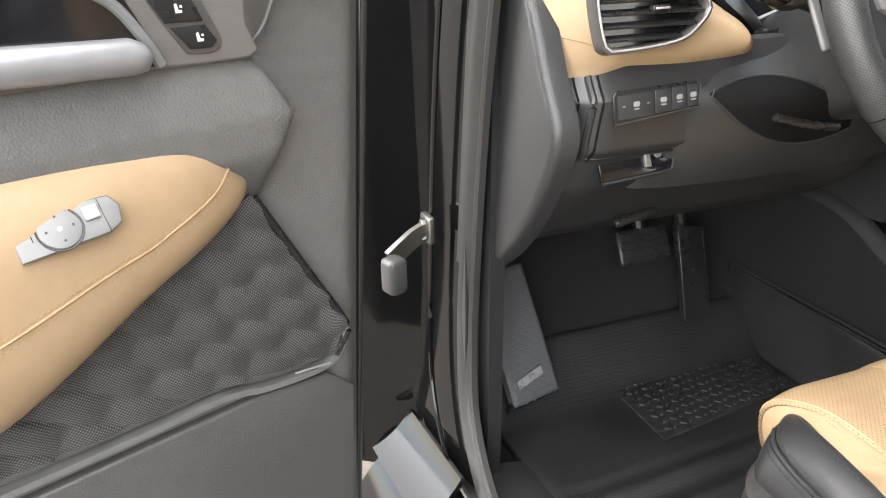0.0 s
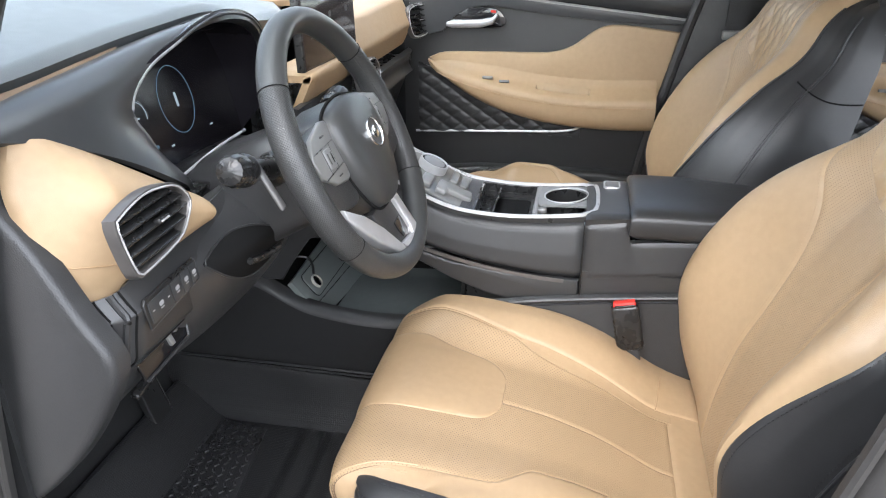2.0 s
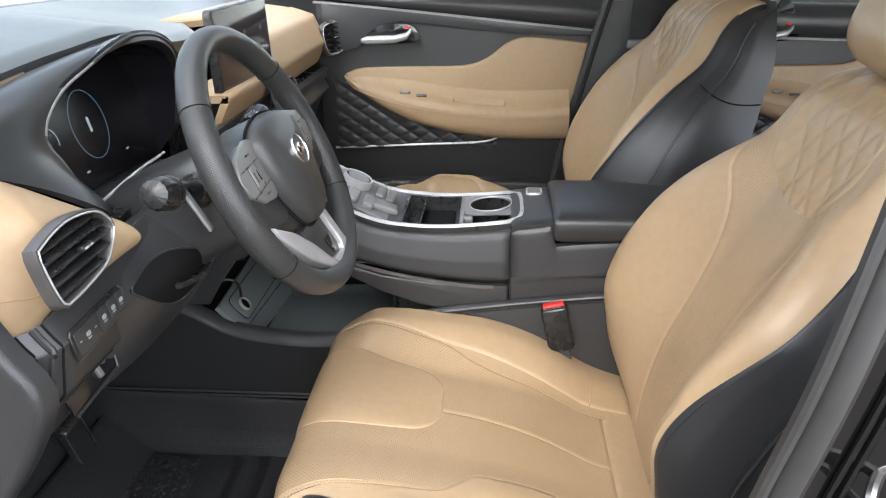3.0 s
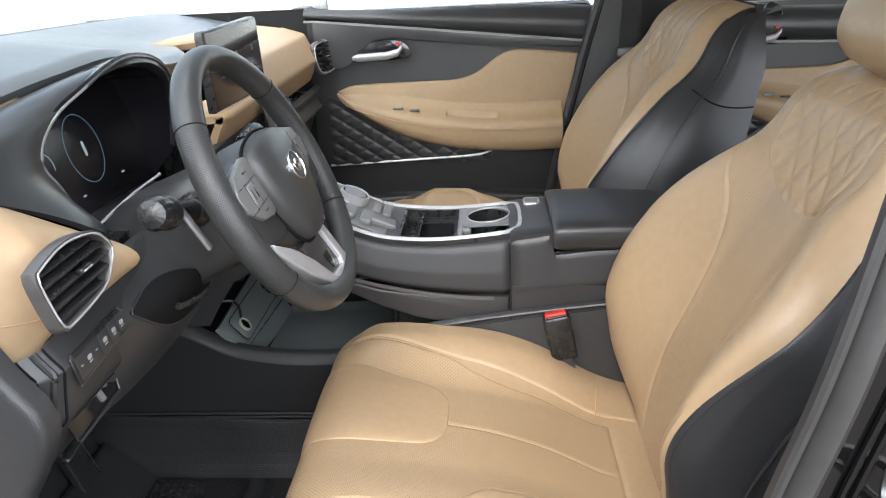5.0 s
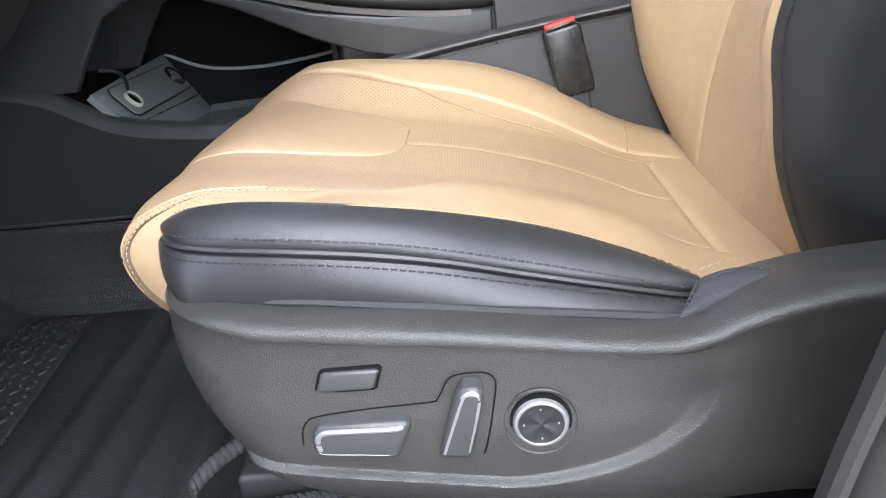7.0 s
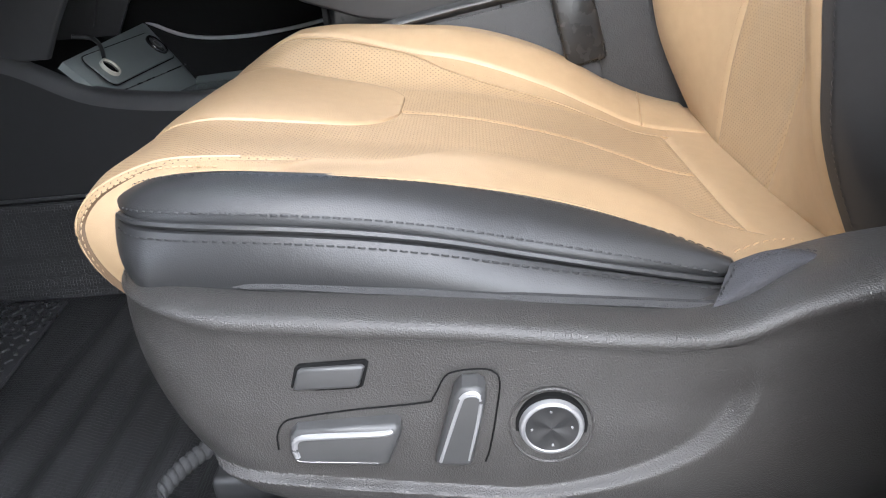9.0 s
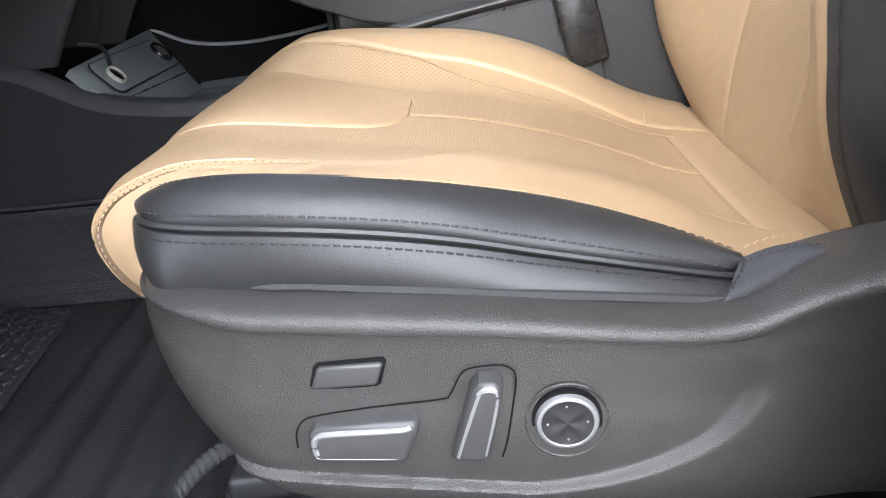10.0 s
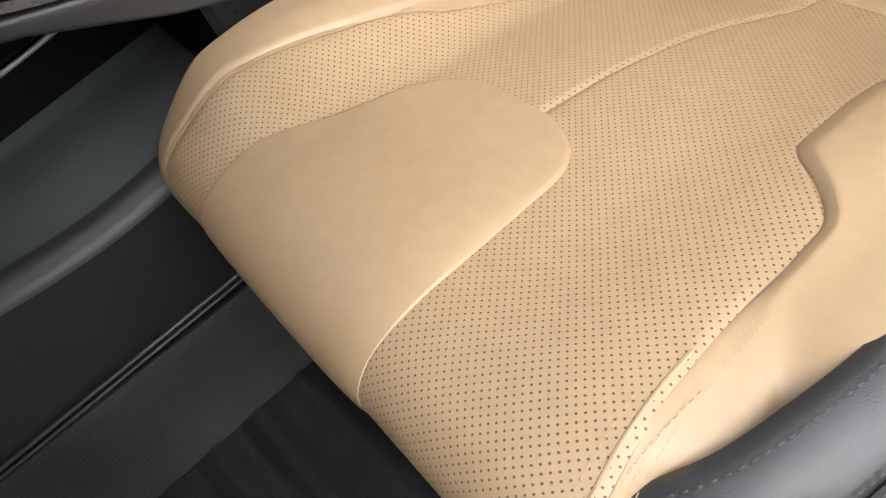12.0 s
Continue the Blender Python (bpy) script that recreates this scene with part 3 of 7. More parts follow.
    part("edge_seal", tube([w(0.2905 - 0.013 * smooth(0.30, 0.36, y) - 0.05 * smooth(0.35, 0.41, y), y, float(np.interp(y, [0.036, 0.169, 0.208, 0.247, 0.285, 0.32, 0.352, 0.40], [0.6035, 0.6215, 0.628, 0.633, 0.639, 0.642, 0.645, 0.648]))) for y in np.linspace(0.036, 0.40, 60)], 0.0036, 6), FABRIC, ob, "black woven edge tape under the bolster")

    # plastic shell with the switches
    rim = curve1([-0.26, -0.16, -0.09, -0.029, -0.006, 0.010, 0.024, 0.036, 0.052, 0.075, 0.10, 0.14, 0.19, 0.30, 0.347, 0.395], [0.676, 0.664, 0.656, 0.646, 0.6405, 0.636, 0.630, 0.6245, 0.6210, 0.6215, 0.6245, 0.6315, 0.640, 0.652, 0.654, 0.645])
    foot = curve1([-0.26, 0.0, 0.15, 0.274, 0.327, 0.364, 0.397], [0.50, 0.495, 0.50, 0.513, 0.540, 0.585, 0.625])
    hem = curve1([-0.26, 0.0, 0.068, 0.144, 0.219, 0.289, 0.319, 0.342, 0.359, 0.397], [0.462, 0.464, 0.466, 0.475, 0.484, 0.497, 0.513, 0.533, 0.553, 0.615])
    shape = spline([(0.250, 0.150), (0.272, 0.128), (0.288, 0.110), (0.298, 0.104), (0.306, 0.107), (0.3125, 0.114), (0.3170, 0.125), (0.3198, 0.140), (0.3212, 0.158), (0.3216, 0.180), (0.3208, 0.190), (0.3166, 0.197), (0.3152, 0.205), (0.3158, 0.23), (0.3190, 0.45), (0.3240, 0.70), (0.3230, 0.84), (0.314, 0.94), (0.285, 1.0)], 200)

    def shell(t, q):
        y = -0.26 + 0.655 * t
        x, d = shape[int(round(q * 199))]
        z = rim(y) - d * (rim(y) - foot(y)) - max(0.0, foot(y) - hem(y)) * smooth(0.55, 1.0, d)
        # the sunk field that holds the switches ends in a round corner towards the back
        if d > 0.19:
            f = math.hypot(max(0.0, (0.165 - y) / 0.130), max(0.0, (0.580 - z) / (0.068 - 0.16 * max(0.0, y - 0.165))))
            g = smooth(0.075, 0.030, y)
            x += (0.3214 - x) * g * smooth(0.55, 0.30, d)
            x += (0.0065 * smooth(0.965, 1.035, f) - 0.012 * min(1.0, max(0.0, f - 1.10)) ** 1.5) * smooth(0.19, 0.22 + 0.35 * g, d)
        k = math.sqrt(max(0.0, 1 - ((y - 0.31) / 0.087) ** 2)) if y > 0.31 else 1.0
        x = 0.225 + (x - 0.225) * (0.12 + 0.88 * k)
        if y < -0.02:
            x += 0.02 * smooth(-0.02, -0.2, y)
        return w(x, y, z)
    cover = part("side_shell", sheet(shell, 200, 200, 0.004, out=(s, 0, 0)), SHELL, ob, "dark grey grained plastic seat side shell")
    def face(y, z, out=0.0):
        return frame_of(w(0.3200 + out, y, z), (0, s, 0), (0, 0, 1))
    if driver:
        deeps, outs = shape[:, 1][100:], shape[:, 0][100:]

        def panel(y, z, out=0.0):
            """A place on the sunk field of the shell."""
            return w(float(np.interp((rim(y) - z) / (rim(y) - foot(y)), deeps, outs)) + out, y, z)
        lo = [(-0.0214, -0.0056), (-0.0197, -0.0076), (0.0147, -0.0080), (0.0176, -0.0066), (0.0222, 0.0060), (0.0205, 0.0078), (-0.0145, 0.0080), (-0.0170, 0.0062)]
        lf = face(0.2635, 0.5955, -0.0055)
        lum = part("lumbar_switch", slab([(0.955 * a, 0.90 * b) for a, b in lo], lf, 0.0072, 0.0022), GREY_BUTTON, cover)
        part("lumbar_surround", slab([(1.05 * a, 1.12 * b) for a, b in lo], lf, 0.0046, 0.0003), DEEP, lum)
        hf = face(0.259, 0.5555, -0.002)
        hs = part("height_switch", slab([(-0.0315, 0.0005), (-0.0300, -0.0075), (-0.0265, -0.0100), (0.0185, -0.0150), (0.0235, -0.0135), (0.0325, 0.0060), (0.0325, 0.0110), (0.0300, 0.0135), (-0.0255, 0.0135), (-0.0300, 0.0095)], hf, 0.0135, 0.004), GREY_BUTTON, cover, "grey seat height switch with a silver edge")
        part("switch_trim", tube([hf @ Vector(q) for q in spline([(-0.0272, -0.0040, 0.0126), (-0.0276, 0.0035, 0.0127), (-0.0245, 0.0085, 0.0128), (-0.015, 0.0094, 0.0130), (0.0215, 0.0086, 0.0130), (0.0285, 0.0098, 0.0124)], 34)], 0.0020, 8), SWITCH_SILVER, hs)
        part("switch_edge", tube([hf @ Vector(q) for q in spline([(-0.0278, -0.0040, 0.0126), (-0.0255, -0.0070, 0.0129), (0.0, -0.0096, 0.0131), (0.0175, -0.0114, 0.0130)], 24)], 0.0005, 5), SWITCH_SILVER, hs)
        rf = face(0.189, 0.567, -0.002)
        rs = part("recline_switch", slab([(-0.0205, -0.0255), (-0.0180, -0.0285), (-0.0020, -0.0290), (0.0010, -0.0265), (0.0115, 0.0160), (0.0110, 0.0205), (0.0075, 0.0235), (-0.0010, 0.0235), (-0.0055, 0.0190)], rf, 0.0145, 0.004), GREY_BUTTON, cover, "grey recline switch with a silver edge")
        part("switch_trim", tube([rf @ Vector(q) for q in spline([(-0.0172, -0.0245, 0.0134), (-0.0032, 0.0130, 0.0136), (0.0006, 0.0182, 0.0134), (0.0060, 0.0184, 0.0134), (0.0080, 0.0150, 0.0134), (0.0058, 0.0020, 0.0134), (-0.0018, -0.0245, 0.0132)], 44)], 0.0013, 8), SWITCH_SILVER, rs)
        part("switch_cap", tube([rf @ Vector(q) for q in spline([(-0.0022, 0.0165, 0.0128), (0.0010, 0.0196, 0.0126), (0.0058, 0.0198, 0.0126), (0.0076, 0.0175, 0.0128)], 16)], 0.0022, 8), SWITCH_SILVER, rs)
        kf = face(0.1431, 0.5550, -0.0018)
        part("knob_well", ring_plate(disc(0.0204, 40), disc(0.0178, 40), face(0.1431, 0.5550, -0.006), 0.0083), DEEP, cover)
        kn = part("lumbar_knob", loft([[kf @ Vector((r * math.cos(a), r * math.sin(a), h)) for a in np.linspace(0, 2 * math.pi, 40, endpoint=False)] for r, h in ((0.0182, -0.002), (0.0182, 0.0046), (0.0172, 0.0068), (0.0156, 0.0074), (0.0146, 0.0068))], caps=False), SWITCH_SILVER, cover, "silver-rimmed round lumbar knob")

        def dish(u, v):
            r, a = 0.0001 + 0.0147 * u, 2 * math.pi * v
            return kf @ Vector((r * math.cos(a), r * math.sin(a), 0.0070 - 0.0010 * (0.5 + 0.5 * math.cos(4 * a)) ** 0.8 * math.sin(math.pi * min(1, u)) ** 0.8))
        part("knob_face", sheet(dish, 14, 49, 0.0006, out=(s, 0, 0)), PLASTIC_FINE, kn)
        for a in (0, 90, 180, 270):
            part("knob_mark", slab(disc(0.0007, 8), kf @ pose(0.0112 * math.cos(radians(a)), 0.0112 * math.sin(radians(a)), 0.0060), 0.0010, 0), ICON, kn)
        part("switch_outline", tube([panel(y, z, 0.0002) for y, z in spline([(0.2985, 0.5525), (0.2975, 0.5625), (0.2930, 0.5695), (0.2845, 0.5720), (0.2551, 0.5737), (0.2133, 0.5752), (0.2070, 0.5784), (0.2002, 0.5903), (0.1939, 0.5942), (0.1800, 0.5948), (0.1725, 0.5923), (0.1697, 0.5850), (0.1735, 0.5632), (0.1785, 0.5430), (0.1815, 0.5350)], 90)], 0.00055, 6), DEEP, cover)
        part("knob_rim", tube([panel(0.1431 + 0.0232 * math.cos(a), 0.5550 + 0.0232 * math.sin(a), -0.0004) for a in np.linspace(0, 2 * math.pi, 48, endpoint=False)], 0.0010, 6, closed=True), SHELL, cover)

        # gathered flap where the cover tucks into the shell
        def flap(u, v):
            bulge = 0.0090 * math.sin(math.pi * v) ** 0.7 * math.sin(math.pi * (0.08 + 0.92 * u)) ** 0.6
            fold = 0.0012 * math.sin(9 * v + 2.0 * u) * math.exp(-2.5 * u)
            a = Vector((0.264 - 0.002 * u, 0.0310 - 0.056 * u, 0.6175 + 0.0070 * math.sin(math.pi * u) - 0.001 * u))
            b = Vector((0.297 - 0.028 * u * u, 0.050 - 0.074 * u, 0.6080 + 0.0150 * u))
            p = a.lerp(b, v) + Vector((0.75, 0.0, 0.66)) * (bulge + fold)
            return w(*p)
        fab = part("cover_flap", sheet(flap, 40, 24, 0.003, out=(s, 0, 0.8)), FLAP_CLOTH, ob, "gathered blue-black fabric at the cushion's corner")
        sewn(fab, [Vector(flap(0.06 + 0.86 * k / 30, 0.20)) + Vector((s * 0.0006, 0, 0.0008)) for k in range(31)], (s * 0.5, 0, 0.9), DARK_THREAD, step=0.0052, length=0.0036, r=0.00055)
        sewn(fab, [Vector(flap(0.03 + 0.02 * math.sin(0.3 * k), 0.02 + 0.95 * k / 20)) + Vector((s * 0.0008, 0, 0.0008)) for k in range(21)], (s, 0, 0.6), DARK_THREAD, step=0.005, length=0.0036, r=0.0006)
        sewn(ob, [w(0.252 - 0.004 * u, 0.024 - 0.052 * u, 0.6185 + 0.0060 * math.sin(math.pi * u) - 0.002 * u) for u in np.linspace(0, 1, 30)], (0, 0, 1), TAN_DARK, step=0.0058, length=0.0042, r=0.0006)
    if driver:
        part("rail_cover", boxed(0.030, 0.075, 0.075, 0.008, Matrix.Translation(w(0.250, 0.262, 0.462)) @ pose(0, 0, 0, -6)), SHELL, ob, "grey cover on the end of the seat rail")
        rib = spline([w(0.235, 0.30, 0.432), w(0.245, 0.40, 0.432), w(0.235, 0.432, 0.442), w(0.212, 0.415, 0.456), w(0.190, 0.37, 0.472), w(0.16, 0.30, 0.49)], 150)
        part("wiring_sleeve", loft([[Vector(p) + Vector((math.cos(a) * 0.7, math.cos(a) * 0.7, math.sin(a))) * (0.0075 if i % 3 else 0.0062) for a in np.linspace(0, 2 * math.pi, 10, endpoint=False)] for i, p in enumerate(rib)]), FABRIC, ob, "black corrugated wiring sleeve")
        part("wiring_block", boxed(0.05, 0.10, 0.03, 0.006, Matrix.Translation(w(0.205, 0.345, 0.437))), PLASTIC_FINE, ob)
    part("seat_frame", boxed(0.44, 0.44, 0.10, 0.02, Matrix.Translation(w(0, 0.13, 0.515))), PLASTIC_FINE, ob)
    part("nose_underside", sheet(lambda u, v: w(-0.20 + 0.38 * u, 0.425 - 0.06 * v, 0.588 - 0.05 * v), 20, 8, 0.006, out=(0, 1, 0)), BLACK_LEATHER, ob)
    for x in (-0.19, 0.19):
        part("seat_rail", boxed(0.045, 0.62, 0.06 + dz, 0.006, Matrix.Translation(w(x, 0.08, 0.458 - 0.5 * dz))), SMOOTH_BLACK, ob)

    part("inner_side", sheet(lambda u, v: w(-0.2415, -0.08 + (0.50 if driver else 0.30) * u, 0.47 + (min(0.655, PROFILE[int(u * 55)][1] - 0.005) - 0.47) * v), 40, 10, 0.008, out=(-s, 0, 0)), BLACK_LEATHER, ob)
    # backrest
    r = radians(recline)
    hy, hz = -0.062, 0.580

    def back(x, h, d):
        return w(x, hy - math.sin(r) * h + math.cos(r) * d, hz + math.cos(r) * h + math.sin(r) * d)
    width_far = curve1([0, 0.05, 0.15, 0.25, 0.34, 0.40, 0.45, 0.50, 0.56, 0.60, 0.64], [0.205, 0.228, 0.243, 0.247, 0.236, 0.215, 0.190, 0.172, 0.163, 0.155, 0.135])
    if not driver:
        width_far = curve1([0, 0.05, 0.15, 0.25, 0.34, 0.40, 0.45, 0.50, 0.56, 0.60, 0.64], [0.205, 0.228, 0.243, 0.249, 0.246, 0.236, 0.220, 0.203, 0.186, 0.170, 0.145])
    width_near = curve1([0, 0.035, 0.09, 0.15, 0.21, 0.265, 0.31, 0.36, 0.42, 0.48, 0.56, 0.64], [0.222, 0.230, 0.243, 0.249, 0.258, 0.262, 0.268, 0.272, 0.250, 0.205, 0.175, 0.140]) if driver else width_far

    def width(h, x=-1.0):
        return width_near(h) if x > 0 else width_far(h)
    swell = curve1([0, 0.03, 0.078, 0.12, 0.155, 0.235, 0.31, 0.36, 0.44, 0.51, 0.56, 0.64], [-0.010, 0.018, 0.058, 0.083, 0.102, 0.112, 0.102, 0.090, 0.058, 0.018, 0.008, 0.0])

    tan_far = curve1([0, 0.15, 0.30, 0.45, 0.64], [0.93, 0.94, 0.97, 0.985, 0.985] if driver else [0.82, 0.84, 0.92, 0.96, 0.97])
    tan_near = curve1([0, 0.027, 0.055, 0.09, 0.125, 0.17, 0.20, 0.27, 0.33, 0.45, 0.64], [0.895, 0.885, 0.877, 0.875, 0.885, 0.893, 0.90, 0.94, 0.965, 0.985, 0.985]) if driver else tan_far

    def tan_to(h, x=-1.0):
        return tan_near(h) if x > 0 else tan_far(h)
    # half width of the perforated middle, wide at the shoulders
    middle = curve1([0, 0.06, 0.15, 0.27, 0.34, 0.40, 0.45, 0.50, 0.58, 0.64], [0.066, 0.076, 0.078, 0.074, 0.084, 0.104, 0.132, 0.148, 0.144, 0.122])

    def depth(x, h):
        a, wd = abs(x), width(h, x)
        d = swell(h) * smooth(0.05, wd - 0.03, a)
        if a > wd - 0.035:
            d -= 0.045 * ((a - wd + 0.035) / 0.035) ** 2
        d += 0.024 * math.sin(math.pi * min(h / 0.45, 1)) * (1 - smooth(0.05, 0.17, a))
        if h > 0.55:
            d -= 0.090 * (1 - math.sqrt(max(0.0, 1 - ((h - 0.55) / 0.09) ** 2)))
        return d
    n = (0, math.cos(r), math.sin(r))
    rest = part("backrest", sheet(lambda u, v: back((2 * u - 1) * middle(0.635 * v), 0.635 * v, depth((2 * u - 1) * middle(0.635 * v), 0.635 * v)), 44, 90, 0.02, 0.0018, 0.008, out=n), TAN_BACK, ob, "tan perforated leather backrest")

    QH = 0.440

    def quilt_half(v):
        return 0.116 * (0.10 + 0.90 * math.sqrt(max(0.0, 1 - (1 - min(v / 0.42, 1)) ** 2)))

    def quilt(u, v):
        h = QH + (0.635 - QH) * v
        x = 0.010 + (2 * u - 1) * quilt_half(v)
        a, b = x / 0.050 + h / 0.072, x / 0.050 - h / 0.072
        k = max(math.exp(-((a - round(a)) / 0.20) ** 2), math.exp(-((b - round(b)) / 0.20) ** 2))
        return back(x, h, depth(x, h) + 0.0022 * smooth(0, 0.1, v) + 0.0016 - 0.0022 * k)
    for sign in (-1, 1):
        for i in range(2, 18):
            row = []
            for x in np.linspace(-0.112, 0.132, 80):
                h = (i - sign * x / 0.050) * 0.072 if sign > 0 else (i + x / 0.050) * 0.072
                v = (h - QH) / (0.635 - QH)
                if 0.02 < v < 0.98 and abs(x - 0.010) < quilt_half(v) - 0.004:
                    row.append(Vector(back(x, h, depth(x, h) + 0.0024)))
            if len(row) > 6:
                sewn(rest, row, n)
    sewn(rest, [Vector(back(0.0, h, depth(0.0, h))) for h in np.linspace(0.05, 0.435, 60)], n)
    part("quilted_panel", sheet(quilt, 110, 130, 0.012, 0.003, 0.005, out=n), leather_quilt, rest, "diamond-quilted tan leather upper panel")
    for q in (-1, 1):
        def wing(u, v, q=q):
            h = 0.635 * v
            x = q * (middle(h) + max(0.004, width(h, q) * tan_to(h, q) - middle(h)) * u)
            return back(x, h, depth(x, h))
        part("back_bolster", sheet(wing, 26, 90, 0.02, 0.0018, 0.008, out=n), TAN, rest)

        def flank(u, v, q=q):
            h = 0.64 * v
            k = min(u / 0.3, 1)
            x0 = width(h, q) * (tan_to(h, q) - 0.006 + (1.006 - tan_to(h, q)) * k)
            b = max(0.0, (u - 0.3) / 0.7)
            return back(q * (x0 + 0.022 * math.sin(math.pi * 0.5 * min(b * 2, 1))), h, depth(q * x0, h) * (1 - b) - (0.12 - 0.025 * smooth(0.52, 0.64, h)) * b - 0.004 * (k == 1))
        fl = part("back_flank", sheet(flank, 34, 60, 0.008, 0.003, 0.006, "uvV", out=(s * q, 0, 0)), BLACK_LEATHER, ob, "black leather backrest side")
        part("flank_seam", tube([Vector(flank(0.32 + 0.66 * k / 20, 0.735 - 0.02 * math.sin(math.pi * k / 20))) + Vector((s * q * 0.0006, 0, 0)) for k in range(21)], 0.0014, 6), DEEP, fl)
        side_n = Vector((s * q, 0.35, 0.1)).normalized()
        part("flank_welt", tube([flank(0.455, 0.03 + 0.9 * k / 70) for k in range(71)], 0.0024, 6), BLACK_LEATHER, fl)
        for lane, nn in ((0.10, Vector(n)), (0.425, side_n), (0.485, side_n)):
            sewn(fl, [Vector(flank(lane, 0.03 + 0.9 * k / 90)) + nn * 0.0012 for k in range(91)], nn, DARK_THREAD, step=0.0058, length=0.0042, r=0.00062)
        sewn(rest, [Vector(back(q * (middle(0.02 + 0.59 * k / 60) + 0.006), 0.02 + 0.59 * k / 60, depth(q * (middle(0.02 + 0.59 * k / 60) + 0.006), 0.02 + 0.59 * k / 60))) for k in range(61)], n)
    part("back_piping", tube([back(-width(h) * tan_to(h) - 0.001, h, depth(-width(h) * tan_to(h), h) + 0.001) for h in np.linspace(0.02, 0.60, 60)], 0.0022, 6), BLACK_LEATHER, rest)
    part("back_panel", sheet(lambda u, v: back((2 * u - 1) * (width(0.64 * v, 2 * u - 1) + 0.021), 0.64 * v, -0.12 + 0.025 * smooth(0.52, 0.64, 0.64 * v) - 0.01 * math.sin(math.pi * u)), 20, 30, 0.01, out=(0, -1, 0)), BLACK_LEATHER, ob)
    # headrest
    rings = []
    for k in np.linspace(0, 1, 18):
        h = 0.622 + 0.19 * k
        e = (1 - abs(2 * k - 1) ** 4) ** 0.5 * 0.92 + 0.08
        rings.append([back(0.135 * e * math.copysign(abs(math.cos(a)) ** 0.6, math.cos(a)), h, -0.035 + 0.055 * e * math.copysign(abs(math.sin(a)) ** 0.7, math.sin(a))) for a in np.linspace(0, 2 * math.pi, 36, endpoint=False)])
    hr = part("headrest", loft(rings), TAN, ob, "tan leather headrest")
    for x in (-0.06, 0.06):
        part("headrest_post", tube([back(x, h, -0.045) for h in (0.60, 0.64, 0.68)], 0.006, 10), CHROME, hr)
    return ob


leather_quilt = leather("tan_leather_quilted", (0.400, 0.282, 0.164))
seat("driver_seat", -0.315, -1, 0.0, 21, "tan leather front seat with black side bolsters and power switches", True)
seat("passenger_seat", 0.335, 1, 0.01, 17, "tan leather passenger seat with quilted shoulder panel and black sides", False, 0.04)


def belt_buckle(at, lean):
    ob = thing("seat_belt_buckle", at, "black seat belt buckle with a red release button beside the console", "seat belt buckle")
    m = Matrix.Translation(at) @ pose(0, 0, 0, lean, 0, 0)
    body = part("body", boxed(0.022, 0.046, 0.085, 0.006, m @ pose(0, 0, -0.045)), SMOOTH_BLACK, ob)
    part("release_button", boxed(0.0145, 0.037, 0.014, 0.003, m @ pose(0, 0, -0.003)), RED, ob, "red release button")
    part("slot", boxed(0.004, 0.034, 0.004, 0.001, m @ pose(-0.0085, 0, -0.002)), GLOSS_BLACK, body)
    part("stalk", boxed(0.012, 0.028, 0.14, 0.004, m @ pose(0, 0, -0.15)), FABRIC, ob)
    return ob


belt_buckle((-0.112, 0.062, 0.735), -12)

# ---- steering wheel and column ----
WHEEL = frame_of((-0.348, 0.4425, 1.057), (1, 0, 0), (0, math.sin(radians(25)), math.cos(radians(25))))


def wheel_point(r, deg, z=0.0):
    a = radians(deg)
    return WHEEL @ Vector((r * math.sin(a), r * math.cos(a) * (0.985 if abs(deg) < 140 else 0.965), z))


